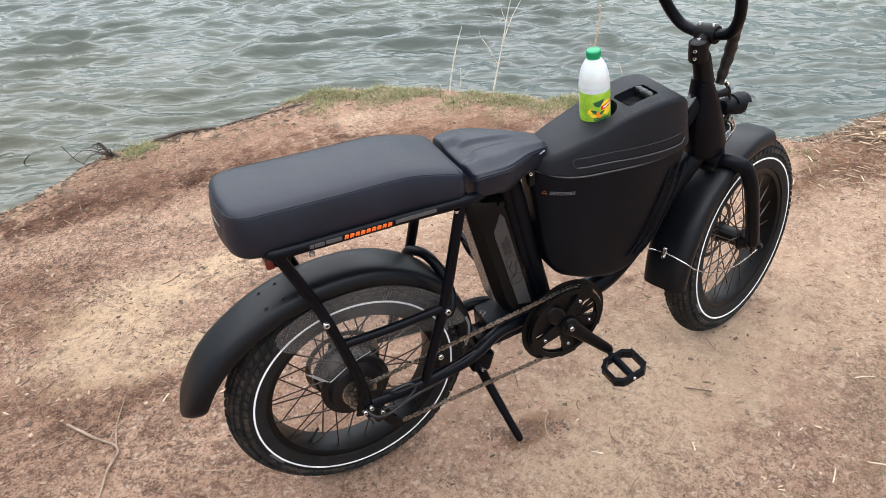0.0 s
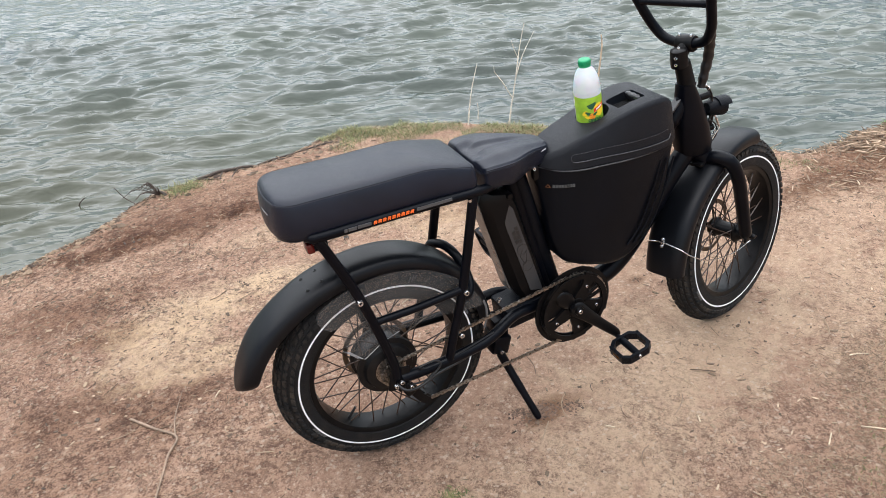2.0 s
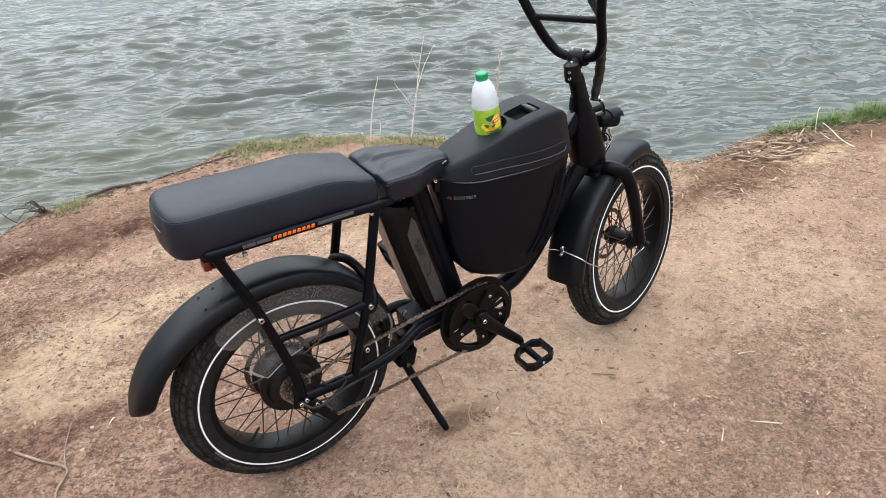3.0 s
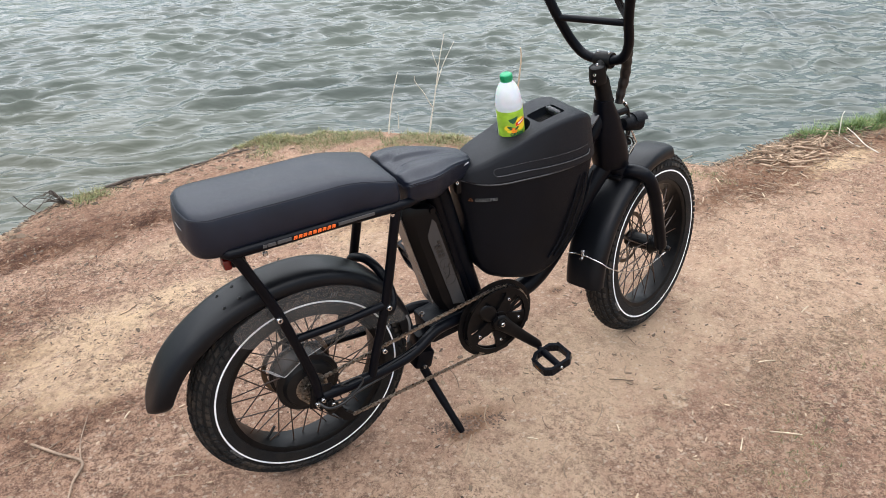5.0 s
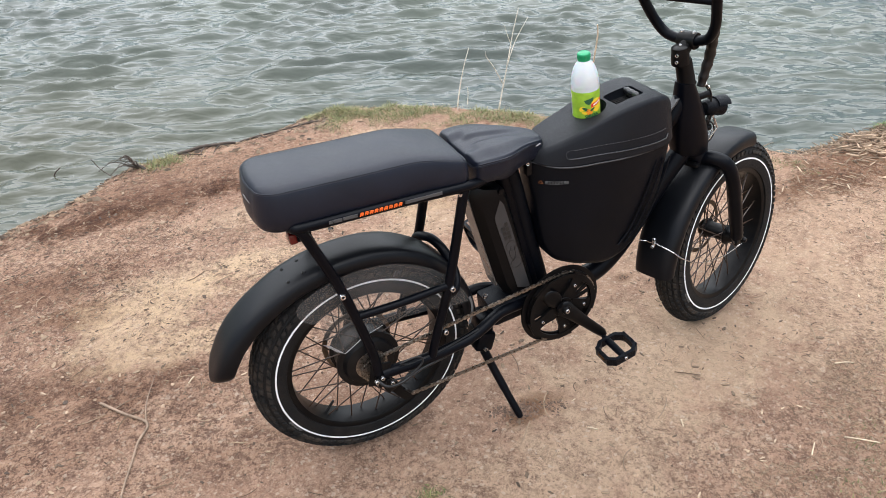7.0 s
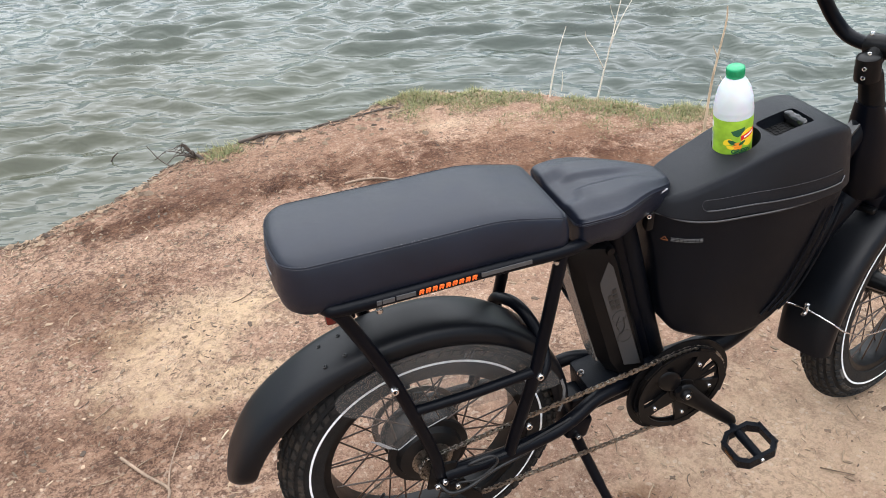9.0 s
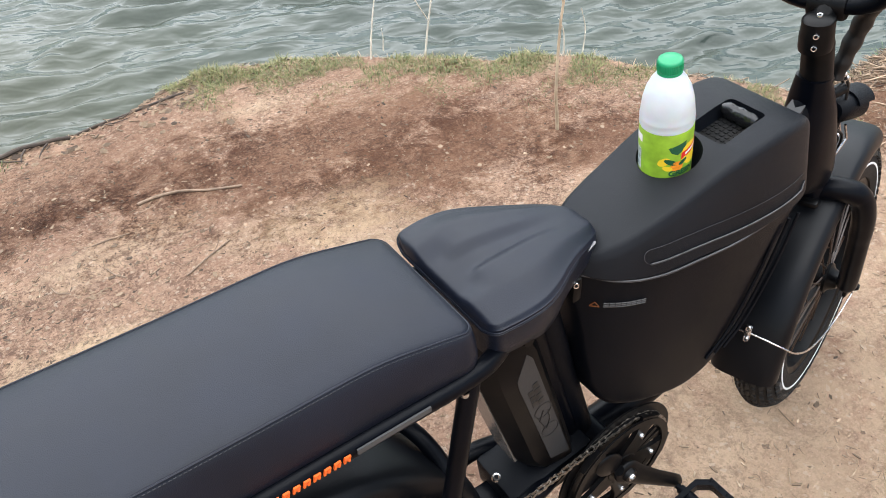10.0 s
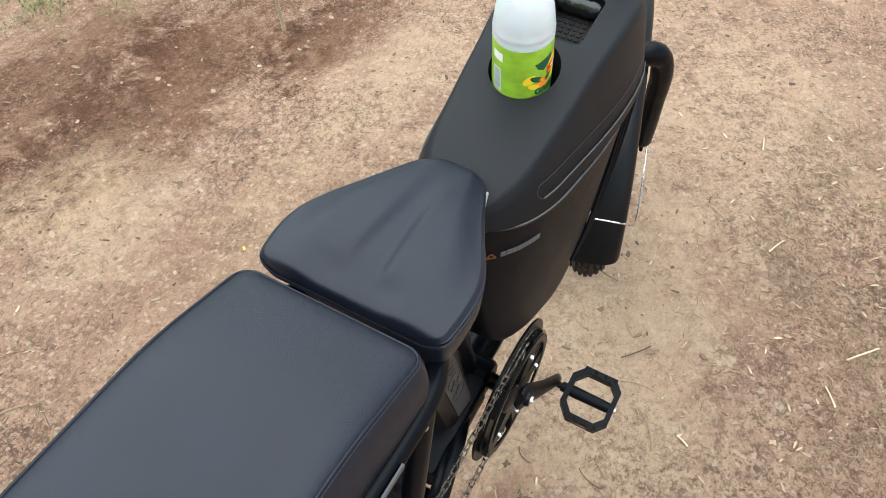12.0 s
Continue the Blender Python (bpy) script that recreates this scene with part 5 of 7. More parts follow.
part("label_word", bm, label_dark, bottle, "the word GREEN in dark letters", smooth=False)

# ---- steering: fork, stem, handlebar, headlight ----
fork = part("fork", sweep(bmesh.new(), [(axis(z) , 0, z) for z in (0.575, 0.580, 0.620, 0.626)], [0.026, 0.034, 0.034, 0.030], 20), paint, bicycle, "black rigid fork", m=STEER)
for s in (-1, 1):
    bm = tube([(1.072, s * 0.015, 0.598), (1.078, s * 0.050, 0.603), (1.100, s * 0.081, 0.585), (1.124, s * 0.091, 0.535), (1.153, s * 0.089, 0.465), (1.193, s * 0.083, 0.348), (1.210, s * 0.079, 0.300)],
              [0.0215] * 16 + [0.0205] * 16 + [0.0195] * 16 + [0.018], 16, 8)
    part("fork_leg", bm, paint, fork)
    bm = bmesh.new()
    block(bm, (0.030, 0.008, 0.045), Matrix.Translation((1.224, s * 0.080, 0.289)) @ Matrix.Rotation(radians(18), 4, "Y"), 0.003)
    part("dropout", bm, black_metal, fork)
bm = bmesh.new()
block(bm, (0.020, 0.044, 0.012), Matrix.Translation((1.030, -0.012, 0.592)), 0.004)
part("crown_bracket", bm, black_metal, fork)
bm = bmesh.new()
sweep(bm, [(axis(z), 0, z) for z in (0.838, 0.842, 0.905, 0.912)], [0.026, 0.024, 0.0225, 0.021], 20)
part("steerer_spacer", bm, black_metal, fork)
stem = part("stem", bmesh.ops.create_cube(bmesh.new(), size=0.001) and tube([(0.957, 0, 0.902), (0.953, 0, 0.925), (0.951, 0, 0.945), (0.950, 0, 0.951)], [0.0235, 0.024, 0.024, 0.024, 0.024, 0.0235, 0.023, 0.023, 0.023, 0.023, 0.022, 0.019, 0.015], 20, 4), black_metal, bicycle, "black handlebar stem", m=STEER)
bm = tube([(0.955, 0, 0.928), (0.968, 0, 0.940), (0.984, 0, 0.954)], 0.019, 14, 4)
part("stem_arm", bm, black_metal, stem)
bm = bmesh.new()
lathe(bm, [(0.0, -0.026), (0.021, -0.026), (0.023, -0.022), (0.023, 0.022), (0.021, 0.026), (0.0, 0.026)], 24, "y", centre=(0.988, 0, 0.958))
part("stem_clamp", bm, black_metal, stem)
for p, d in (((0.951, 0, 0.952), (-0.2, 0, 1)), ((0.9295, -0.006, 0.930), (-1, -0.2, 0)), ((0.9300, -0.006, 0.912), (-1, -0.2, 0)), ((0.982, 0.018, 0.982), (0, 0, 1)), ((0.982, -0.018, 0.982), (0, 0, 1))):
    bolt(stem, p, d, 0.0044)
BAR = [(0.983, 0, 0.96), (0.983, 0.035, 0.961), (0.978, 0.065, 0.974), (0.968, 0.083, 1.005), (0.955, 0.094, 1.04), (0.936, 0.106, 1.09), (0.912, 0.125, 1.155), (0.9, 0.15, 1.19), (0.885, 0.2, 1.21), (0.86, 0.27, 1.213), (0.83, 0.34, 1.213)]
left = [(x - 0.016 * max(0.0, min(1.0, (z - 0.965) / 0.12)), y * (1 + 0.07 * max(0.0, min(1.0, (z - 0.96) / 0.05))), z) for x, y, z in BAR]
pts = [(x, -y, z) for x, y, z in left[::-1]] + left[1:]
handlebar = part("handlebar", tube(pts, 0.0135, 16, 8), paint, bicycle, "tall black handlebar with a crossbar", m=STEER)
cb = (0.9245, 0.110, 1.078)
bm = bmesh.new()
rod(bm, (cb[0], -cb[1], cb[2]), (cb[0], cb[1], cb[2]), 0.0095, 14)
part("crossbar", bm, paint, handlebar)
for s in (-1, 1):
    e = Vector(left[-1])
    d = Vector(left[-2])
    bm = bmesh.new()
    a, b = Vector((e.x, s * e.y, e.z)), Vector((d.x, s * d.y, d.z))
    sweep(bm, [a + (a - b).normalized() * 0.004, a, a + (b - a) * 0.5, a + (b - a) * 0.9], [0.016, 0.0175, 0.0165, 0.0175], 16)
    part("grip", bm, rubber, handlebar, "black rubber grip")
    bm = tube([a + (b - a) * 1.1 + Vector((0.01, 0, 0)), a + (b - a) * 0.9 + Vector((0.05, 0, -0.012)), a + (b - a) * 0.5 + Vector((0.065, 0, -0.02)), a + Vector((0.06, 0, -0.02))], 0.0055, 8, 6)
    part("brake_lever", bm, black_metal, handlebar)
bm = bmesh.new()
block(bm, (0.030, 0.050, 0.040), Matrix.Translation((cb[0] + 0.018, -cb[1] + 0.045, cb[2] + 0.075)) @ Matrix.Rotation(radians(-35), 4, "Y"), 0.006)
part("display", bm, plastic, handlebar, "small black display")
bm = bmesh.new()
for k in range(4):
    o = 0.006 * k
    sweep(bm, spline([(cb[0] + 0.02, -cb[1] + 0.045 + o, cb[2] + 0.070), (cb[0] + 0.03, -cb[1] + 0.030 + o, cb[2] + 0.030), (cb[0] + 0.02, -cb[1] + 0.012, cb[2] - 0.010)], 6), 0.0025, 8)
part("cable_ends", bm, hose, handlebar)

# wrapped cable bundle in front of the head tube
pts = [(1.000, -0.066, 1.03), (1.018, -0.046, 0.985), (1.036, -0.026, 0.945), (1.046, -0.014, 0.905), (1.044, -0.008, 0.862), (1.040, -0.006, 0.825)]
run = spline(pts, 14)
cables = part("wrapped_cable", sweep(bmesh.new(), run, [0.0112 + 0.0010 * math.sin(k * 0.55) + 0.003 * math.sin(math.pi * k / len(run)) for k in range(len(run))], 12), hose, bicycle, "black spiral-wrapped control cable")
for pts in ([(1.040, -0.01, 0.84), (1.075, -0.012, 0.80), (1.082, -0.012, 0.74), (1.075, -0.010, 0.68)], [(1.040, 0.0, 0.84), (1.080, -0.002, 0.795), (1.092, 0.004, 0.74), (1.090, 0.0, 0.69), (1.100, 0.03, 0.62)],
            [(1.075, -0.014, 0.72), (1.100, -0.016, 0.70), (1.110, -0.012, 0.665), (1.085, -0.014, 0.640)]):
    part("cable", tube(pts, 0.0024, 8, 8), hose, cables)
bm = bmesh.new()
for a, b in (((1.100, -0.016, 0.720), (1.112, -0.020, 0.690)), ((1.112, -0.020, 0.690), (1.080, -0.018, 0.645)), ((1.112, 0.004, 0.720), (1.124, 0.0, 0.688)), ((1.124, 0.0, 0.688), (1.088, -0.004, 0.640))):
    rod(bm, a, b, 0.0022, 8)
part("lamp_bracket", bm, steel, cables, "bright wire bracket")
LAMP_X = 1.097
LAMP = Matrix.Translation((LAMP_X, -0.004, 0.751)) @ Matrix.Rotation(radians(2), 4, "Z") @ Matrix.Rotation(radians(6), 4, "Y") @ Matrix.Diagonal((0.92, 0.88, 0.88, 1))
bm = bmesh.new()
lathe(bm, [(0.0, -0.034), (0.018, -0.034), (0.025, -0.027), (0.028, 0.0), (0.0305, 0.024), (0.031, 0.034), (0.027, 0.034), (0.025, 0.026), (0.0, 0.022)], 28, "x")
bmesh.ops.transform(bm, matrix=LAMP, verts=bm.verts)
headlight = part("headlight", bm, plastic, bicycle, "black round headlight with a visor")
bm = bmesh.new()
lathe(bm, [(0.0, 0.029), (0.014, 0.0285), (0.0255, 0.026)], 28, "x")
bmesh.ops.transform(bm, matrix=LAMP, verts=bm.verts)
lens_mat = material("clear_lamp_lens", (0.75, 0.75, 0.75), 0.12, vary=0.1)
part("lens", bm, lens_mat, headlight, "clear lens, unlit")
bm = bmesh.new()
lathe(bm, [(0.030, 0.0), (0.0325, 0.0), (0.034, 0.048), (0.0315, 0.048)], 20, "x", start=25, end=155, close=True)
bmesh.ops.transform(bm, matrix=LAMP @ Matrix.Rotation(0, 4, "X"), verts=bm.verts)
part("visor", bm, plastic, headlight)
for p in ((1.052, -0.012, 0.830), (1.066, -0.010, 0.818)):
    bolt(headlight, p, (0.6, -0.4, 0.5), 0.0048)
for q0, q1, r in (((1.020, 0, 0.790), (1.072, -0.006, 0.795), 0.010), ((1.045, 0, 0.688), (1.098, -0.006, 0.690), 0.010), ((LAMP_X - 0.004, -0.004, 0.732), (LAMP_X - 0.010, -0.004, 0.700), 0.007)):
    bm = bmesh.new()
    rod(bm, q0, q1, r, 12)
    part("lamp_arm", bm, black_metal, headlight)

dark_amber = material("dark_amber_reflector", (0.10, 0.035, 0.006), 0.25)

# ---- drive: chainring, cranks, pedals, chain, derailleur ----
BB = Vector((0.563, 0, 0.297))
CH_Y = -0.086
bm = bmesh.new()
for k in range(5):
    a0 = radians(61 + 72 * k)
    ring = []
    for r, w in ((0.020, 0.022), (0.045, 0.020), (0.066, 0.016), (0.080, 0.016), (0.098, 0.021), (0.112, 0.024)):
        c, t = Vector((math.cos(a0), 0, math.sin(a0))), Vector((-math.sin(a0), 0, math.cos(a0)))
        p = BB + c * r + Vector((0, CH_Y - 0.006, 0))
        ring.append([p + t * w + Vector((0, -0.004, 0)), p + t * w + Vector((0, 0.004, 0)), p - t * w + Vector((0, 0.004, 0)), p - t * w + Vector((0, -0.004, 0))])
    loft(bm, ring)
for deg in (18, 32):
    a0 = radians(deg)
    c, t = Vector((math.cos(a0), 0, math.sin(a0))), Vector((-math.sin(a0), 0, math.cos(a0)))
    loft(bm, [[BB + c * r + Vector((0, CH_Y - 0.006 + dy, 0)) + t * dt for dt, dy in ((0.005, -0.002), (0.005, 0.003), (-0.005, 0.003), (-0.005, -0.002))] for r in (0.030, 0.060, 0.090)])
lathe(bm, [(0.0, CH_Y - 0.011), (0.030, CH_Y - 0.011), (0.034, CH_Y - 0.007), (0.034, CH_Y), (0.0, CH_Y)], 32, "y", centre=BB)
crankset = part("crankset", bm, black_metal, bicycle, "black five-arm chainring with guard rings")
for r1, ya, yb, r0, name in ((0.1075, -0.0115, -0.008, 0.094, "outer_guard"), (0.112, -0.002, 0.002, 0.091, "chainring"), (0.126, 0.005, 0.0085, 0.100, "inner_guard")):
    bm = bmesh.new()
    lathe(bm, [(r1, CH_Y + ya), (r1, CH_Y + yb), (r0, CH_Y + yb), (r0, CH_Y + ya)], 80, "y", centre=BB, close=True)
    part(name, bm, black_metal, crankset)
for k in range(5):
    a0 = radians(61 + 72 * k)
    bolt(crankset, BB + Vector((0.072 * math.cos(a0), CH_Y - 0.0115, 0.072 * math.sin(a0))), (0, -1, 0), 0.0048)
# added plates that darken windows where only the dark frame lies behind
for a0, a1 in ((75, 192), (292, 338)):
    bm = bmesh.new()
    lathe(bm, [(0.022, CH_Y - 0.001), (0.096, CH_Y - 0.001), (0.096, CH_Y + 0.002), (0.022, CH_Y + 0.002)], 24, "y", centre=BB, start=a0, end=a1, close=True)
    part("window_fill_plate", bm, black_metal, crankset)
bm = bmesh.new()
bmesh.ops.create_uvsphere(bm, u_segments=20, v_segments=12, radius=1.0)
lump_at = radians(132)
bmesh.ops.transform(bm, matrix=Matrix.Translation(BB + Vector((0.052 * math.cos(lump_at), CH_Y - 0.010, 0.052 * math.sin(lump_at)))) @ Matrix.Rotation(-lump_at, 4, "Y") @ Matrix.Diagonal((0.036, 0.0065, 0.024, 1)), verts=bm.verts)
part("spider_boss", bm, black_metal, crankset, "rounded black boss on the chainring spider")
ARM = radians(-44)
for s, ang in ((-1, ARM), (1, ARM + math.pi)):
    d = Vector((math.cos(ang), 0, math.sin(ang)))
    t = Vector((-math.sin(ang), 0, math.cos(ang)))
    rings = []
    for r, w, y in ((-0.022, 0.010, 0.104), (-0.016, 0.018, 0.104), (0.0, 0.025, 0.106), (0.03, 0.021, 0.110), (0.09, 0.0165, 0.118), (0.150, 0.015, 0.124), (0.172, 0.014, 0.126), (0.184, 0.008, 0.126)):
        p = BB + d * r + Vector((0, s * y, 0))
        hy = 0.008
        rings.append([p + t * w * math.cos(q) * 1.0 + Vector((0, hy * math.sin(q), 0)) for q in [2 * math.pi * j / 14 for j in range(14)]])
    arm = part("crank_arm", loft(bmesh.new(), rings), black_metal, crankset, "black crank arm")
    bm = bmesh.new()
    lathe(bm, [(0.0, s * 0.119), (0.012, s * 0.119), (0.014, s * 0.114), (0.014, s * 0.040)], 20, "y", centre=BB)
    part("crank_boss", bm, black_metal, crankset)
    bolt(crankset, BB + Vector((0, s * 0.1185, 0)), (0, s, 0), 0.007)
    # platform pedal: an outer frame with two windows, axle and reflectors
    pc = BB + d * 0.172 + Vector((0, s * 0.194, -0.010))
    bm = bmesh.new()
    L, W, H = 0.052, 0.046, 0.012
    outline = [(-L, -W * 0.62), (-L * 0.62, -W), (L * 0.62, -W), (L, -W * 0.62), (L, W * 0.55), (L * 0.55, W), (-L * 0.55, W), (-L, W * 0.55)]
    inner = [(x * 0.80, y * 0.80) for x, y in outline]
    lo = [[bm.verts.new((x, y, -H)) for x, y in o] for o in (outline, inner)]
    hi = [[bm.verts.new((x, y, H)) for x, y in o] for o in (outline, inner)]
    for k in range(8):
        j = (k + 1) % 8
        bm.faces.new((lo[0][k], lo[0][j], lo[1][j], lo[1][k]))
        bm.faces.new((hi[0][k], hi[0][j], hi[1][j], hi[1][k]))
        bm.faces.new((lo[0][k], lo[0][j], hi[0][j], hi[0][k]))
        bm.faces.new((lo[1][k], lo[1][j], hi[1][j], hi[1][k]))
    pm = Matrix.Translation(pc) @ Matrix.Rotation(radians(-12 if s < 0 else 70), 4, "Y") @ (Matrix.Identity(4) if s < 0 else Matrix.Rotation(math.pi, 4, "Z"))
    bmesh.ops.transform(bm, matrix=pm, verts=bm.verts)
    pedal = part("pedal", bm, plastic, crankset, "black platform pedal with two windows", smooth=False)
    bm = bmesh.new()
    lathe(bm, [(0.0, -0.042), (0.009, -0.042), (0.010, -0.03), (0.011, 0.03), (0.009, 0.055), (0.006, 0.056), (0.006, 0.070), (0.0, 0.070)], 16, "y")
    bmesh.ops.transform(bm, matrix=pm, verts=bm.verts)
    part("pedal_axle", bm, plastic, pedal)
    for x in (-L, L):
        for k in range(4):
            bm = bmesh.new()
            block(bm, (0.006, 0.005, 0.007), pm @ Matrix.Translation((x * 0.93, -0.03 + k * 0.019, H)), 0.0012)
            part("pedal_stud", bm, plastic, pedal)
    for x in (-L - 0.0005, L + 0.0005):
        bm = bmesh.new()
        block(bm, (0.002, 0.026, 0.008), pm @ Matrix.Translation((x, -0.002, 0)), 0.0008)
        part("reflector", bm, dark_amber, pedal, "dark amber reflector")
    bolt(pedal, pm @ Vector((0, -0.0465, 0)), pm.to_3x3() @ Vector((0, -1, 0)), 0.005)

# chain: outer and inner plates along its run
def chain_run():
    """Points of the closed chain line, from the top of the chainring back round the sprocket and the pulleys."""
    run = []
    for k in range(25):
        a = radians(-110 + 205 * k / 24)
        run.append(BB + Vector((0.109 * math.cos(a), CH_Y, 0.109 * math.sin(a))))
    c = Vector((0, -0.078, AXLE))
    for k in range(9):
        a = radians(97 + 130 * k / 8)
        run.append(c + Vector((0.034 * math.cos(a), 0, 0.034 * math.sin(a))))
    run += [Vector((0.018, -0.080, 0.243)), Vector((0.043, -0.081, 0.228)), Vector((0.050, -0.082, 0.205)), Vector((0.062, -0.083, 0.170)), Vector((0.078, -0.083, 0.161)), Vector((0.10, -0.083, 0.165))]
    return run + [run[0]]


bm = bmesh.new()
run = chain_run()
dist = [0.0]
for a, b in zip(run, run[1:]):
    dist.append(dist[-1] + (b - a).length)
PITCH = 0.0127
count = int(dist[-1] / PITCH)
at = lambda s: run[0].lerp(run[1], 0) if s <= 0 else next(run[i].lerp(run[i + 1], (s - dist[i]) / max(dist[i + 1] - dist[i], 1e-9)) for i in range(len(run) - 1) if dist[i + 1] >= min(s, dist[-1] - 1e-6))
for k in range(count):
    p, q = at(k * PITCH), at((k + 1) * PITCH)
    mid, d = (p + q) / 2, (q - p).normalized()
    w = 0.0034 if k % 2 else 0.0022
    m = Matrix.Translation(mid) @ d.to_track_quat("X", "Y").to_matrix().to_4x4()
    side = Vector((0, 1, 0))
    for s in (-1, 1):
        rings = []
        for u, h in ((-0.0083, 0.0020), (-0.0055, 0.0044), (0.0, 0.0022), (0.0055, 0.0044), (0.0083, 0.0020)):
            nrm = d.cross(side).normalized()
            o = mid + d * u + side * s * w
            rings.append([o + nrm * h + side * 0.0006, o - nrm * h + side * 0.0006, o - nrm * h - side * 0.0006, o + nrm * h - side * 0.0006])
        loft(bm, rings)
    rod(bm, p - side * 0.0042, p + side * 0.0042, 0.0022, 6)
part("chain", bm, chain_steel, crankset, "oily brown roller chain", smooth=False)

bm = bmesh.new()
block(bm, (0.030, 0.022, 0.045), Matrix.Translation((0.022, -0.108, 0.252)) @ Matrix.Rotation(radians(-25), 4, "Y"), 0.006)
block(bm, (0.022, 0.018, 0.030), Matrix.Translation((0.004, -0.112, 0.272)), 0.005)
derailleur = part("derailleur", bm, black_metal, bicycle, "black rear derailleur with cage")
bm = bmesh.new()
for y in (-0.076, -0.090):
    rings = []
    for x, z, w in ((0.030, 0.245, 0.008), (0.042, 0.222, 0.013), (0.062, 0.188, 0.011), (0.078, 0.168, 0.012), (0.088, 0.156, 0.006)):
        rings.append([(x - w, y - 0.001, z - w * 0.4), (x + w, y - 0.001, z + w * 0.4), (x + w, y + 0.001, z + w * 0.4), (x - w, y + 0.001, z - w * 0.4)])
    loft(bm, rings)
part("cage", bm, black_metal, derailleur)
for x, z in ((0.042, 0.222), (0.078, 0.172)):
    bm = bmesh.new()
    prof = [(0.004, -0.003), (0.015, -0.002), (0.015, 0.002), (0.004, 0.003)]
    lathe(bm, prof, 24, "y", centre=(x, -0.083, z), close=True)
    part("jockey_wheel", bm, hose, derailleur)
for p in ((0.004, -0.1225, 0.290), (0.030, -0.120, 0.262), (-0.012, -0.1225, 0.283)):
    bolt(derailleur, p, (0, -1, 0), 0.006)
part("shift_cable", tube([(0.030, -0.112, 0.262), (0.075, -0.125, 0.272), (0.115, -0.124, 0.300), (0.105, -0.118, 0.318), (0.06, -0.114, 0.310), (0.09, -0.110, 0.296), (0.18, -0.104, 0.300), (0.30, -0.085, 0.310)], 0.0026, 8, 8), hose, derailleur)
part("motor_cable", tube([(-0.01, -0.118, 0.287), (0.01, -0.135, 0.270), (0.05, -0.130, 0.262), (0.11, -0.118, 0.272), (0.20, -0.100, 0.272), (0.30, -0.080, 0.285)], 0.0042, 10, 8), hose, bicycle, "black motor cable")
# guide tube that loops over the fender on the far side
part("fender_bridge", tube([(0.203, 0.099, 0.495), (0.205, 0.091, 0.532), (0.212, 0.070, 0.549), (0.228, 0.040, 0.553), (0.243, 0.008, 0.537), (0.253, -0.022, 0.508), (0.251, -0.055, 0.480), (0.232, -0.083, 0.466), (0.206, -0.098, 0.470)], 0.0125, 12, 8), paint, bicycle, "black bridge tube arching over the fender")

# kickstand
bm = bmesh.new()
block(bm, (0.055, 0.075, 0.060), Matrix.Translation((0.345, -0.010, 0.215)) @ Matrix.Rotation(radians(15), 4, "Y"), 0.008)
block(bm, (0.045, 0.060, 0.060), Matrix.Translation((0.352, -0.005, 0.265)), 0.006)
kickstand = part("kickstand", bm, paint, bicycle, "black kickstand with its foot on the soil")
KICKS = (-1,)
for s in KICKS:
    part("kickstand_leg", tube([(0.338, s * 0.045, 0.190), (0.350, s * 0.062, 0.150), (0.375, s * 0.104, 0.070), (0.402, s * 0.146, -0.012)], [0.013] * 8 + [0.012] * 8 + [0.011] * 8 + [0.009], 12, 8), paint, kickstand)
bolt(kickstand, (0.338, -0.054, 0.200), (0, -1, 0), 0.006)

# ---- plants and litter on the bank ----
def stalk(name, points, r0, r1, mat, label, category, twigs=()):
    pts = spline(points, 8)
    n = len(pts)
    ob = part(name, sweep(bmesh.new(), pts, [r0 + (r1 - r0) * k / (n - 1) for k in range(n)], 8), mat, None, "")
    tagged(ob, label, category)
    for t in twigs:
        p2 = spline(t[0], 6)
        part("side_twig", sweep(bmesh.new(), p2, [t[1] * (1 - 0.7 * k / (len(p2) - 1)) for k in range(len(p2))], 6), mat, ob)
    return ob


def on_ground(x, y, lift=0.0):
    return (x, y, ground_z(x, y) + lift)


def soup(name, co, faces, mat, label, category):
    """Many small pieces as one object."""
    me = bpy.data.meshes.new(name)
    me.from_pydata(co, [], faces)
    me.materials.append(mat)
    return tagged(new(name, me), label, category, kind="stuff")


def blade(co, faces, x, y, z, length, width, yaw, lean, bend=0.5):
    """A bent, tapering blade that rises from (x, y, z)."""
    i0 = len(co)
    dx, dy = math.cos(yaw), math.sin(yaw)
    for k in range(4):
        t = k / 3
        a = lean + bend * t
        px, pz = length * t * math.sin(a), length * t * math.cos(a)
        w = width * (1 - t * 0.9)
        co.append((x + dx * px - dy * w, y + dy * px + dx * w, z + pz))
        co.append((x + dx * px + dy * w, y + dy * px - dx * w, z + pz))
    for k in range(3):
        faces.append((i0 + 2 * k, i0 + 2 * k + 1, i0 + 2 * k + 3, i0 + 2 * k + 2))


def chip(co, faces, x, y, z, length, width, thick, yaw, tilt=0.0):
    """A flat sliver with an uneven outline, lying on the soil."""
    i0 = len(co)
    c, s = math.cos(yaw), math.sin(yaw)
    for h in (0, thick):
        for u, v in ((-0.5, -0.35), (0.1, -0.5), (0.5, -0.1), (0.42, 0.4), (-0.3, 0.5)):
            a, b = u * length, v * width
            co.append((x + c * a - s * b, y + s * a + c * b, z + h + tilt * u * length))
    faces.append(tuple(i0 + 5 + k for k in range(5)))
    for k in range(5):
        faces.append((i0 + k, i0 + (k + 1) % 5, i0 + 5 + (k + 1) % 5, i0 + 5 + k))


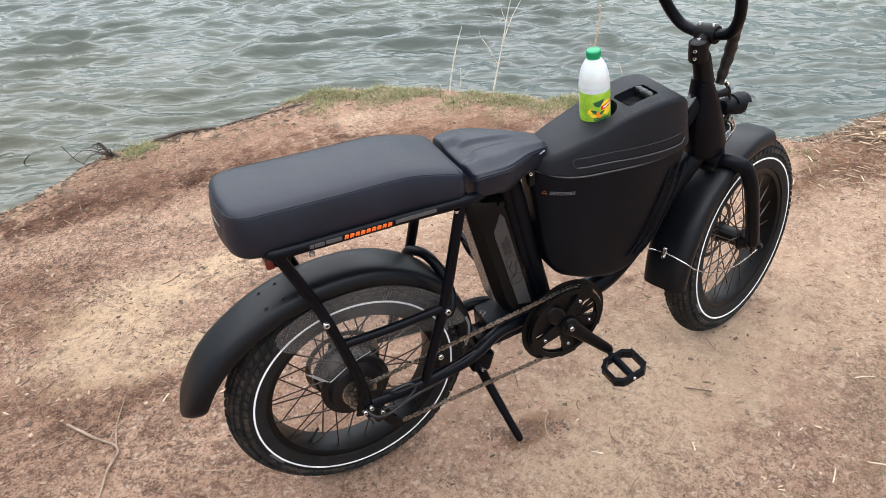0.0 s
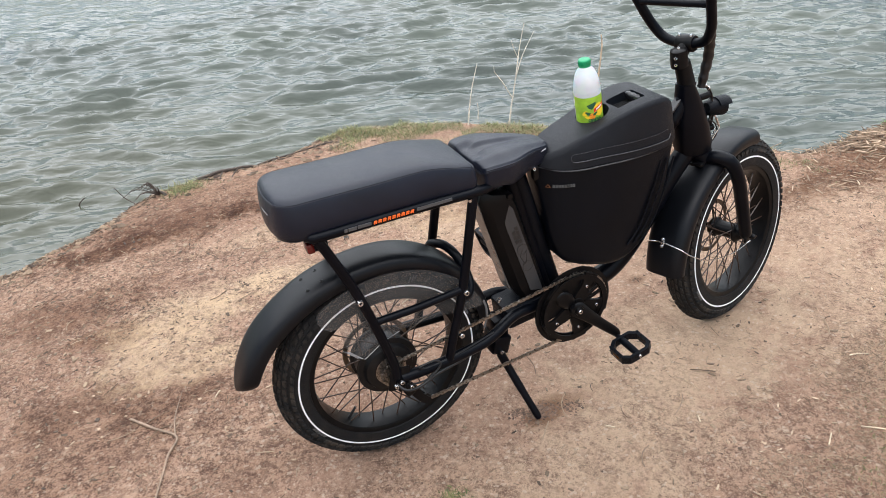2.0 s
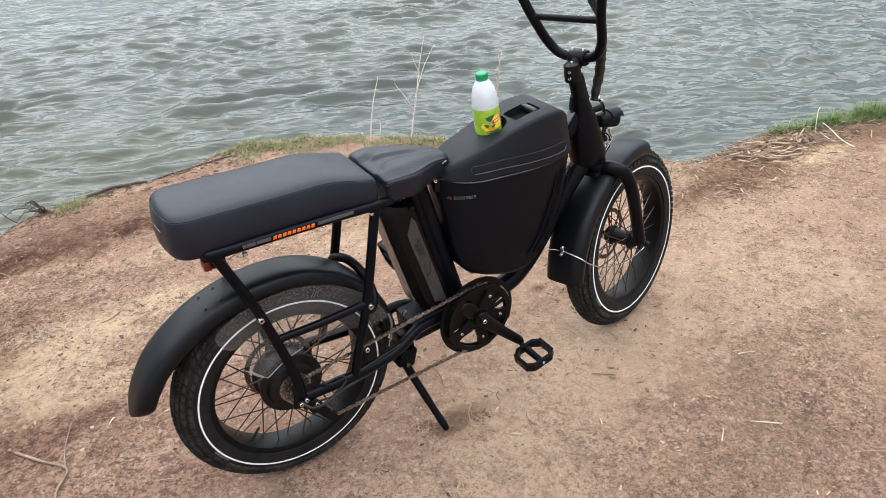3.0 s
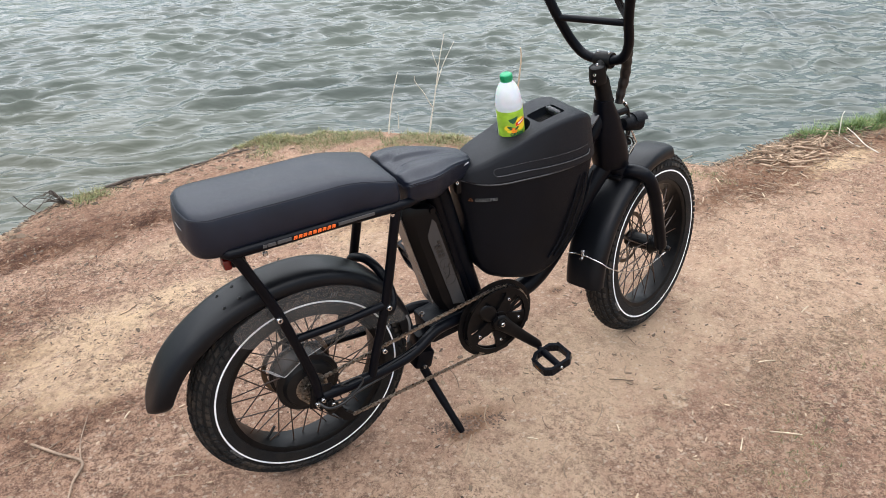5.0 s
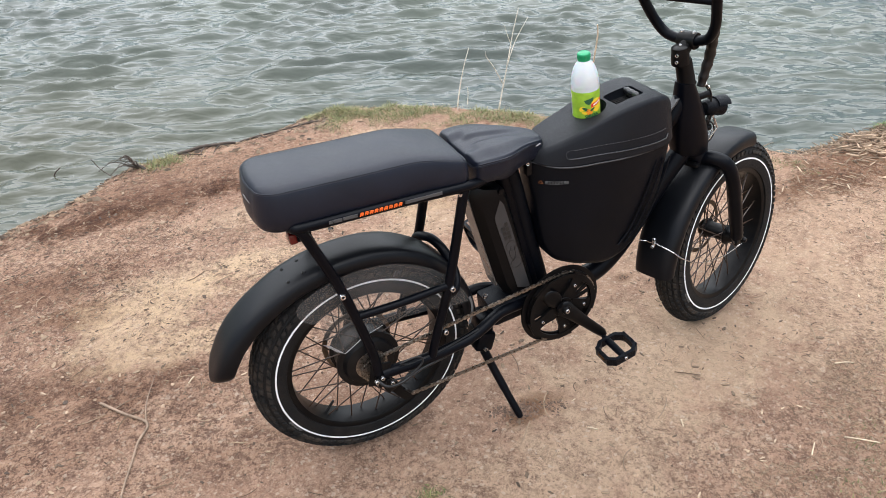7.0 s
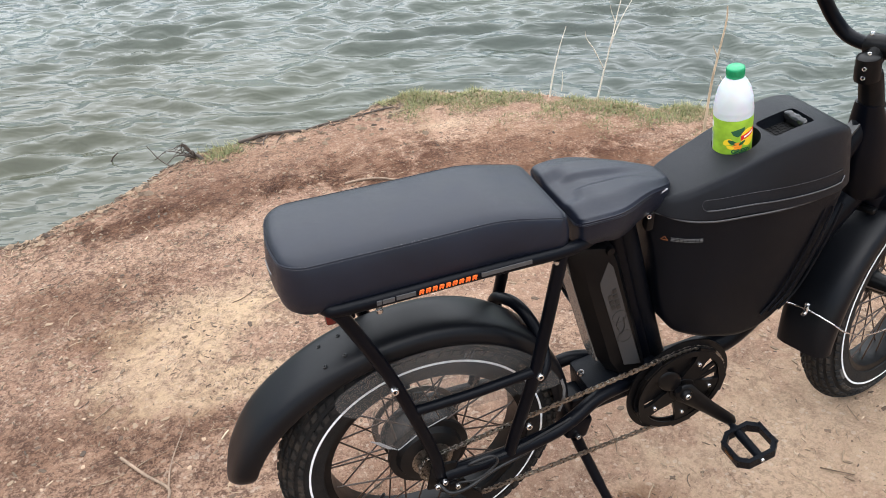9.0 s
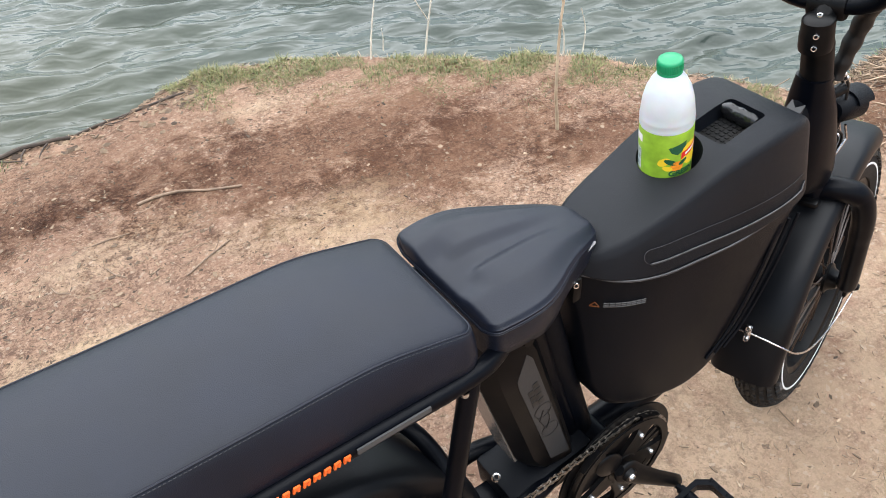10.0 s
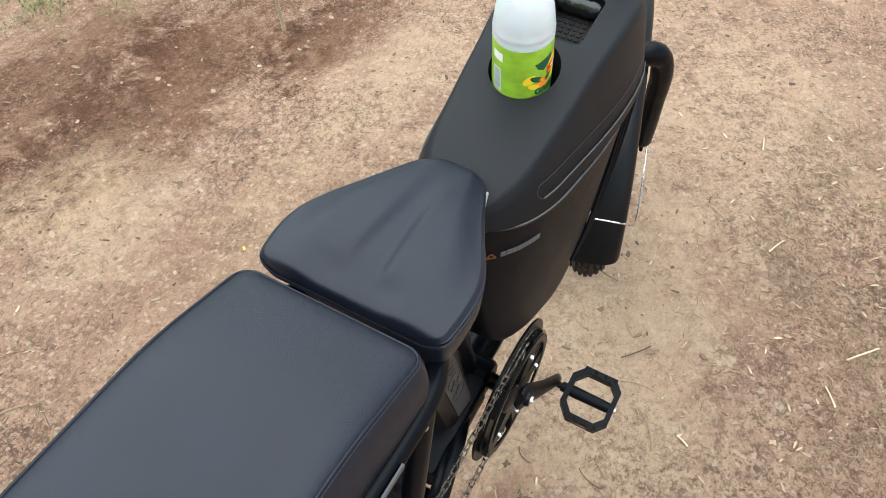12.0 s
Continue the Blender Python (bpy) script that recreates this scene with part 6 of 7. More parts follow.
def pebble(co, faces, x, y, z, r, rnd):
    i0 = len(co)
    pts = [(1, 0, 0), (-1, 0, 0), (0, 1, 0), (0, -1, 0), (0, 0, 0.62), (0.73, 0.70, 0.30), (-0.70, 0.73, 0.26), (-0.72, -0.70, 0.30), (0.70, -0.72, 0.26)]
    sx, sy = rnd.uniform(0.7, 1.4), rnd.uniform(0.6, 1.1)
    a = rnd.uniform(0, 6.28)
    c, s = math.cos(a), math.sin(a)
    for px, py, pz in pts:
        j = rnd.uniform(0.8, 1.15)
        qx, qy = px * sx * r * j, py * sy * r * j
        co.append((x + c * qx - s * qy, y + s * qx + c * qy, z + pz * r * j))
    for f in ((0, 5, 4), (5, 2, 4), (2, 6, 4), (6, 1, 4), (1, 7, 4), (7, 3, 4), (3, 8, 4), (8, 0, 4), (0, 5, 2), (2, 6, 1), (1, 7, 3), (3, 8, 0)):
        faces.append(tuple(i0 + k for k in f))


def thread(co, faces, x, y, rnd, grow=1.0):
    """A thin curled dry stem lying on the soil."""
    i0, a, bend, step_ = len(co), rnd.uniform(0, 6.28), rnd.gauss(0, 0.40 / grow ** 0.5), rnd.uniform(0.0018, 0.0055) * grow
    w = rnd.uniform(0.0004, 0.0009) * grow ** 0.5
    lift = rnd.uniform(0.0005, 0.004)
    for k in range(6):
        z = ground_z(x, y) + 0.0012 + lift * math.sin(math.pi * k / 5)
        co.append((x - math.sin(a) * w, y + math.cos(a) * w, z))
        co.append((x, y, z + w * 1.6))
        co.append((x + math.sin(a) * w, y - math.cos(a) * w, z))
        x, y, a = x + math.cos(a) * step_, y + math.sin(a) * step_, a + bend
    for k in range(5):
        for j in (0, 1):
            q = i0 + 3 * k + j
            faces.append((q, q + 1, q + 4, q + 3))


def dry(x, y):
    """Whether a spot is on land, a hand's width from the water."""
    return y < shore_y(x) - 0.12


rnd = random.Random(11)
# crumbs of soil and small stones
co, faces = [], []
for k in range(17000):
    x, y = rnd.uniform(-1.9, 3.4), rnd.uniform(-1.3, 2.5)
    if dry(x, y) and (x < 0.0 or y > 0.6 or k % 5 < 1):
        pebble(co, faces, x, y, ground_z(x, y) - 0.001, rnd.choice((0.0015, 0.002, 0.002, 0.003, 0.003, 0.005)) * rnd.uniform(0.7, 1.5), rnd)
for k in range(3000):
    x, y = rnd.uniform(0.1, 2.4), rnd.uniform(-1.1, 0.35)
    if noise.noise(Vector((x * 2.2, y * 2.2, 44.0))) + 0.25 * noise.noise(Vector((x * 11, y * 11, 4.0))) > -0.05 + 0.25 * (y + 0.3):
        pebble(co, faces, x, y, ground_z(x, y) - 0.0005, rnd.uniform(0.0009, 0.0022), rnd)
soup("soil_crumbs", co, faces, stone_mat, "brown crumbs of soil and tiny stones", "soil crumbs")
co, faces = [], []
for cx, cy, r, count in ((0.42, -0.125, 0.060, 420), (0.36, -0.10, 0.045, 120), (0.51, -0.15, 0.05, 110), (1.088, 0.281, 0.025, 30)):
    for k in range(count):
        x, y = rnd.gauss(cx, r * 0.45), rnd.gauss(cy, r * 0.28)
        pebble(co, faces, x, y, ground_z(x, y) - 0.001, rnd.uniform(0.0015, 0.0055), rnd)
soup("dug_soil", co, faces, dug_mat, "dark loose soil dug up by the kickstand foot", "soil")
# wood chips, bark and leaf scraps
co, faces = [], []
for k in range(8200):
    x, y = rnd.uniform(-1.9, 3.4), rnd.uniform(-1.3, 2.5)
    w = 1.0 if (x < 0.2 and y > 0.5) or x > 2.0 else 0.22
    if dry(x, y) and rnd.random() < w:
        long_ = rnd.choice((0.004, 0.005, 0.007, 0.010, 0.015, 0.022)) * rnd.uniform(0.6, 1.3)
        chip(co, faces, x, y, ground_z(x, y) + 0.0005, long_, long_ * rnd.uniform(0.2, 0.6), 0.0012, rnd.uniform(0, 6.28), rnd.uniform(-0.25, 0.25))
for k in range(230):
    x, y = rnd.uniform(-1.5, 3.0), rnd.uniform(-1.1, 2.2)
    if dry(x, y):
        long_ = rnd.uniform(0.010, 0.024)
        chip(co, faces, x, y, ground_z(x, y) + 0.001, long_, long_ * rnd.uniform(0.16, 0.45), 0.0022, rnd.uniform(0, 6.28), rnd.uniform(-0.12, 0.12))
for k in range(2700):
    x, y = rnd.gauss(-0.45, 0.55), rnd.gauss(1.25, 0.60)
    if dry(x, y) and noise.noise(Vector((x * 4, y * 4, 31.0))) > -0.08:
        if k % 3:
            long_ = rnd.uniform(0.006, 0.022)
            chip(co, faces, x, y, ground_z(x, y), long_, long_ * rnd.uniform(0.10, 0.28), 0.002, rnd.uniform(0, 6.28), rnd.uniform(-0.3, 0.3))
        else:
            pebble(co, faces, x, y, ground_z(x, y) - 0.002, rnd.uniform(0.003, 0.009), rnd)
soup("bark_chips", co, faces, litter_mat, "scattered brown bark chips and leaf scraps", "litter")
# straw and thin dry stems lying about
co, faces = [], []
for k in range(4300):
    if k < 1700:
        x, y = rnd.gauss(1.45, 0.50), rnd.gauss(-0.66, 0.32)
    elif k < 3300:
        x, y = rnd.gauss(2.6, 0.4), rnd.gauss(0.35, 0.25)
    else:
        x, y = rnd.uniform(-1.8, 3.2), rnd.uniform(-1.2, 2.3)
    if dry(x, y):
        long_ = rnd.uniform(0.004, 0.022)
        chip(co, faces, x, y, ground_z(x, y) + 0.001, long_, rnd.uniform(0.0010, 0.0020), 0.0012, rnd.uniform(0, 6.28), rnd.uniform(-0.15, 0.15))
for k in range(640):
    x, y = (rnd.uniform(0.4, 2.4), rnd.uniform(-1.1, 0.25)) if k < 480 else (rnd.uniform(-1.5, 0.4), rnd.uniform(0.1, 1.8))
    if dry(x, y):
        long_ = rnd.uniform(0.007, 0.024)
        chip(co, faces, x, y, ground_z(x, y) + 0.001, long_, long_ * rnd.uniform(0.10, 0.30), 0.0020, rnd.uniform(0, 6.28), rnd.uniform(-0.15, 0.15))
soup("straw_bits", co, faces, grass_dry, "thin pale straw bits on the soil", "straw")
# drift of broken reeds along the water's edge
co, faces = [], []
for k in range(2600):
    x = rnd.uniform(2.15, 4.3)
    y = shore_y(x) - 0.05 - abs(rnd.gauss(0, 0.17)) * (0.5 + 0.5 * min(1, x - 2.1))
    z = ground_z(x, y)
    chip(co, faces, x, y, max(z, WATER_Z) + rnd.uniform(0, 0.022) * min(1, max(0, x - 2.3)), rnd.uniform(0.02, 0.10), rnd.uniform(0.002, 0.006), 0.002, rnd.gauss(0.2, 1.0), rnd.uniform(-0.3, 0.3))
soup("reed_drift", co, faces, drift_mat, "dark drift of broken reeds at the water's edge", "reeds")
co, faces = [], []
for k in range(120):
    x = rnd.uniform(2.35, 3.9)
    y = shore_y(x) - 0.10 - abs(rnd.gauss(0.05, 0.15))
    chip(co, faces, x, y, ground_z(x, y) + rnd.uniform(0.004, 0.025), rnd.uniform(0.03, 0.11), rnd.uniform(0.002, 0.0042), 0.0025, rnd.gauss(-0.3, 0.7), rnd.uniform(-0.25, 0.25))
soup("pale_reeds", co, faces, grass_dry, "loose pale reed pieces lying on the drift", "reeds")
co, faces = [], []
for k in range(1100):
    x = rnd.uniform(-1.3, 1.2)
    y = shore_y(x) - 0.06 - abs(rnd.gauss(0, 0.12))
    long_ = rnd.uniform(0.008, 0.04)
    chip(co, faces, x, y, ground_z(x, y) + rnd.uniform(0, 0.005), long_, rnd.uniform(0.003, 0.008), 0.003, rnd.gauss(0.3, 1.0), rnd.uniform(-0.3, 0.3))
for k in range(2200):
    x = rnd.uniform(-1.6, 0.7)
    y = shore_y(x) - 0.02 - abs(rnd.gauss(0, 0.17))
    if noise.noise(Vector((x * 5, y * 5, 12.0))) > -0.12:
        pebble(co, faces, x, y, max(ground_z(x, y), WATER_Z) - 0.002, rnd.choice((0.004, 0.006, 0.008, 0.012, 0.018)) * rnd.uniform(0.7, 1.3), rnd)
soup("shore_debris", co, faces, litter_mat, "dark bark and twig debris along the shore", "litter")

# grass on the bank
co, faces = [], []
for k in range(27000):
    x = rnd.uniform(0.55, 2.35)
    band = 0.10 + 0.16 * min(1, max(0, (x - 0.4) / 0.6))
    y = shore_y(x) + 0.03 - abs(rnd.gauss(0, 1)) * band * (1.15 + 0.8 * max(0.0, min(1.0, (x - 0.85) / 0.4)))
    clump = noise.noise(Vector((x * 7, y * 7, 3.0)))
    if clump < -0.22 + 0.5 * max(0.0, shore_y(x) - y - 0.3) or y < shore_y(x) - 0.8:
        continue
    inland = max(0.0, min(1.0, (shore_y(x) - y - 0.38) / 0.3))
    if rnd.random() < 0.75 * inland:
        continue
    h = rnd.uniform(0.010, 0.042) * (1 + 1.1 * clump) * (1 - 0.6 * inland)
    blade(co, faces, x, y, ground_z(x, y) - 0.002, h, rnd.uniform(0.0012, 0.0028), rnd.uniform(0, 6.28), rnd.uniform(0, 0.9), rnd.uniform(0.2, 1.4))
for cx, cy, r, count, hh in ((-0.24, 2.33, 0.10, 420, 0.040), (0.045, -0.285, 0.035, 130, 0.018), (0.02, -0.30, 0.03, 60, 0.02), (1.20, -0.72, 0.10, 30, 0.020), (1.62, -0.62, 0.12, 40, 0.018), (2.62, 0.80, 0.10, 120, 0.03), (1.25, -0.66, 0.10, 40, 0.016), (1.05, -0.80, 0.12, 60, 0.018), (1.62, -0.60, 0.10, 35, 0.016)):
    for k in range(count):
        x, y = rnd.gauss(cx, r * 0.6), rnd.gauss(cy, r * 0.5)
        blade(co, faces, x, y, ground_z(x, y) - 0.002, hh * rnd.uniform(0.5, 1.3), rnd.uniform(0.0012, 0.0028), rnd.uniform(0, 6.28), rnd.uniform(0, 0.6), rnd.uniform(0.2, 1.3))
soup("grass", co, faces, grass_green, "short green grass along the bank", "grass")
co, faces = [], []
for k in range(5200):
    u = rnd.uniform(0, 1) ** 0.8
    x, y = 3.03 + 0.85 * u + rnd.gauss(0, 0.03), 0.70 - 0.30 * u + abs(rnd.gauss(0, 0.085))
    clump = noise.noise(Vector((x * 6, y * 6, 21.0)))
    h = (0.030 + 0.055 * min(1, u * 5)) * rnd.uniform(0.5, 1.25) * (1 + 0.8 * clump)
    blade(co, faces, x, y, ground_z(x, y) - 0.004, h, rnd.uniform(0.0014, 0.0034), rnd.uniform(0, 6.28), rnd.uniform(0, 0.7), rnd.uniform(0.2, 1.3))
soup("lush_grass", co, faces, grass_lush, "thick fresh green grass clump at the water's edge", "grass")
co, faces = [], []
for k in range(130):
    x, y = rnd.gauss(2.86, 0.14), rnd.gauss(0.57, 0.065)
    chip(co, faces, x, y, ground_z(x, y) + rnd.uniform(0.002, 0.022), rnd.uniform(0.03, 0.12), rnd.uniform(0.003, 0.008), 0.004, rnd.gauss(-0.5, 0.7), rnd.uniform(-0.2, 0.2))
for k in range(110):
    x, y = rnd.gauss(2.75, 0.35), rnd.gauss(0.44, 0.14)
    chip(co, faces, x, y, ground_z(x, y) + 0.002, rnd.uniform(0.02, 0.07), rnd.uniform(0.003, 0.006), 0.003, rnd.gauss(-0.5, 0.8), rnd.uniform(-0.1, 0.1))
soup("broken_reeds", co, faces, reed_pile_mat, "heap of tan broken reed stems on the bank", "reeds")
co, faces = [], []
for k in range(4880):
    if k < 4200:
        x = rnd.uniform(0.5, 2.4)
        y = shore_y(x) - 0.03 - abs(rnd.gauss(0, 0.22))
    elif k < 4730:
        x, y = rnd.gauss(1.35, 0.35), rnd.gauss(-0.80, 0.22)
        if noise.noise(Vector((x * 6, y * 6, 8.0))) < -0.05:
            continue
    else:
        x, y = rnd.gauss(3.2, 0.25), rnd.gauss(0.48, 0.07)
    if dry(x, y):
        blade(co, faces, x, y, ground_z(x, y) - 0.001, rnd.uniform(0.012, 0.045), rnd.uniform(0.0008, 0.0016), rnd.uniform(0, 6.28), rnd.uniform(0.5, 1.3), rnd.uniform(0.1, 0.8))
for k in range(7200):
    if k < 6300:
        x, y = rnd.uniform(0.6, 2.1), -0.38 - abs(rnd.gauss(0.28, 0.26))
        if noise.noise(Vector((x * 3.5, y * 3.5, 18.0))) < 0.14 - 0.55 * max(0.0, -0.55 - y):
            continue
    else:
        x, y = rnd.uniform(-1.7, 3.2), rnd.uniform(-1.2, 2.2)
    if dry(x, y):
        thread(co, faces, x, y, rnd)
for k in range(210):
    x, y = (rnd.uniform(-1.5, 0.3), rnd.uniform(-0.2, 1.9)) if k % 3 else (rnd.uniform(0.4, 2.6), rnd.uniform(-1.0, 0.4))
    if dry(x, y):
        thread(co, faces, x, y, rnd, rnd.uniform(2.0, 4.2))
soup("dry_grass", co, faces, grass_dry, "withered pale grass flattened on the soil", "grass")

# standing dead reeds
stalk("reed_stalk", [on_ground(1.547, 1.163, -0.01), (1.535, 1.158, 0.03), (1.520, 1.152, 0.127), (1.521, 1.15, 0.33), (1.532, 1.15, 0.44), (1.545, 1.15, 0.56), (1.540, 1.15, 0.615)], 0.0065, 0.0025, straw,
      "dry tan reed stalk standing in the soil", "reed", [([(1.530, 1.15, 0.43), (1.518, 1.155, 0.455), (1.512, 1.16, 0.47)], 0.003), ([(1.530, 1.155, 0.06), (1.512, 1.14, 0.075), (1.50, 1.13, 0.10)], 0.0025)])
stalk("reed_stalk", [(1.335, 2.11, ground_z(1.335, 2.11) - 0.01), (1.350, 2.11, 0.02), (1.378, 2.11, 0.15), (1.415, 2.11, 0.265)], 0.0045, 0.0015, pale_reed, "thin pale dead reed on the grassy bank", "reed",
      [([(1.40, 2.11, -0.06), (1.405, 2.11, 0.0), (1.402, 2.11, 0.04)], 0.003)])
stalk("reed_stalk", [(1.545, 2.02, ground_z(1.545, 2.02) - 0.01), (1.57, 2.02, 0.0), (1.592, 2.02, 0.10), (1.615, 2.02, 0.22), (1.635, 2.02, 0.33), (1.668, 2.02, 0.46)], 0.0048, 0.0016, pale_reed, "branched pale dead reed on the grassy bank", "reed",
      [([(1.60, 2.02, 0.15), (1.655, 2.025, 0.28), (1.735, 2.03, 0.40)], 0.003), ([(1.575, 2.02, 0.06), (1.520, 2.02, 0.16), (1.475, 2.02, 0.225), (1.470, 2.02, 0.26)], 0.003), ([(1.625, 2.02, 0.27), (1.600, 2.02, 0.33), (1.585, 2.02, 0.38)], 0.002)])
stalk("reed_leaf", [on_ground(3.163, 0.338, -0.005), (3.13, 0.40, 0.02), (3.13, 0.47, 0.055), (3.15, 0.53, 0.065)], 0.0034, 0.0014, pale_reed, "pale arching dead reed leaf on the bank", "reed")
stalk("reed_leaf", [on_ground(3.165, 0.441, -0.005), (3.14, 0.48, 0.0), (3.13, 0.52, 0.020)], 0.0034, 0.0014, pale_reed, "short pale dead reed leaf on the bank", "reed")
stalk("reed_stalk", [on_ground(3.22, 0.60, -0.01), (3.21, 0.60, 0.03), (3.22, 0.61, 0.085), (3.25, 0.62, 0.10)], 0.0030, 0.0012, pale_reed, "pale dead reed standing in green grass", "reed")
stalk("reed_stalk", [(1.95, 1.58, ground_z(1.95, 1.58) - 0.01), (1.94, 1.58, 0.05), (1.90, 1.57, 0.12)], 0.003, 0.0015, pale_reed, "short dead stem on the grassy bank", "reed")
stalk("reed_stalk", [(2.02, 1.55, ground_z(2.02, 1.55) - 0.01), (2.03, 1.55, 0.04), (2.00, 1.55, 0.14)], 0.003, 0.0015, pale_reed, "short dead stem on the grassy bank", "reed")


def lying(points, r0, r1, mat, label, twigs=(), category="twig"):
    lay = lambda q, r: (q[0], q[1], ground_z(q[0], q[1]) + r * 0.8 + (q[2] if len(q) > 2 else 0))
    return stalk("twig", [lay(q, r0) for q in points], r0, r1, mat, label, category, [([lay(q, r) for q in t], r) for t, r in twigs])


lying([(-0.700, 0.508), (-0.639, 0.420), (-0.582, 0.341), (-0.617, 0.270, 0.004), (-0.640, 0.215), (-0.676, 0.115), (-0.69, 0.06)], 0.0046, 0.003, wood, "forked dry brown twig lying on the soil",
      [([(-0.586, 0.345), (-0.572, 0.432, 0.006), (-0.530, 0.552, 0.004)], 0.003), ([(-0.66, 0.46), (-0.625, 0.47, 0.004), (-0.575, 0.485)], 0.002)])
lying([(0.198, 1.705), (0.26, 1.700), (0.335, 1.682, 0.004), (0.42, 1.628), (0.515, 1.575)], 0.0055, 0.004, wood, "long crooked dry stick lying on the soil")
lying([(0.012, 1.575), (0.07, 1.575), (0.128, 1.563)], 0.0028, 0.002, wood, "dry brown stick lying on the soil")
lying([(0.201, 1.248), (0.28, 1.285, 0.004), (0.368, 1.326)], 0.003, 0.002, wood, "thin bent twig lying on the soil", [([(0.30, 1.295), (0.33, 1.33), (0.345, 1.36)], 0.0015)])
lying([(0.020, 1.44), (0.03, 1.40), (0.055, 1.362)], 0.0026, 0.002, wood, "small dry stick lying on the soil")
lying([(-0.137, 1.45), (-0.128, 1.42), (-0.10, 1.40)], 0.0028, 0.002, wood, "small dry stick lying on the soil")
lying([(-0.17, 2.40), (-0.10, 2.395, 0.004), (-0.04, 2.385, 0.010), (0.03, 2.378, 0.006), (0.08, 2.36, 0.008), (0.13, 2.345)], 0.010, 0.007, dark_wood, "dark weathered root at the water's edge",
      [([(-0.03, 2.37, 0.01), (-0.05, 2.34, 0.004), (-0.06, 2.30)], 0.005), ([(0.05, 2.36, 0.01), (0.02, 2.33), (0.0, 2.28)], 0.004), ([(-0.13, 2.385), (-0.10, 2.34), (-0.05, 2.30)], 0.005)], "root")
lying([(0.16, 2.37), (0.25, 2.372, 0.003), (0.33, 2.368, 0.003), (0.42, 2.36)], 0.006, 0.004, dark_wood, "dark weathered root at the water's edge", [([(0.25, 2.36), (0.30, 2.33), (0.36, 2.32)], 0.004)], "root")
lying([(0.45, 2.37), (0.55, 2.36, 0.006), (0.62, 2.375)], 0.005, 0.004, dark_wood, "thin dark root at the water's edge", [], "root")
knot = random.Random(23)
arms = []
for k in range(16):
    a = knot.uniform(1.6, 4.2)
    r, up = knot.uniform(0.06, 0.20), knot.uniform(-0.03, 0.09)
    q = Vector((-0.37, 2.34, -0.115))
    m1 = q + Vector((math.cos(a) * r * 0.5 + knot.gauss(0, 0.012), math.sin(a) * r * 0.4, up * 0.9 + 0.02))
    arms.append(([q, m1, q + Vector((math.cos(a) * r, math.sin(a) * r * 0.7, up * 0.6))], knot.choice((0.0022, 0.003, 0.004))))
stalk("root_tangle", [on_ground(-0.335, 2.31, -0.02), (-0.35, 2.325, -0.115), (-0.365, 2.335, -0.10), (-0.395, 2.345, -0.085)], 0.012, 0.005, dark_wood, "tangle of dark broken roots on the shore", "root", arms)
stalk("dead_stem", [(-0.42, 2.36, -0.16), (-0.48, 2.40, -0.17), (-0.54, 2.46, -0.14), (-0.58, 2.50, -0.08)], 0.004, 0.002, dark_wood, "thin dark curved stem over the shallow water", "stem")
stalk("dead_stem", [((-0.78, 2.78)[0] - 0.02, (-0.78, 2.78)[1], WATER_Z - 0.03), ((-0.78, 2.78)[0], (-0.78, 2.78)[1], WATER_Z + 0.006), ((-0.78, 2.78)[0] + 0.03, (-0.78, 2.78)[1], WATER_Z + 0.028)], 0.004, 0.003, dark_wood, "short dark stub standing in the shallow water", "stem")
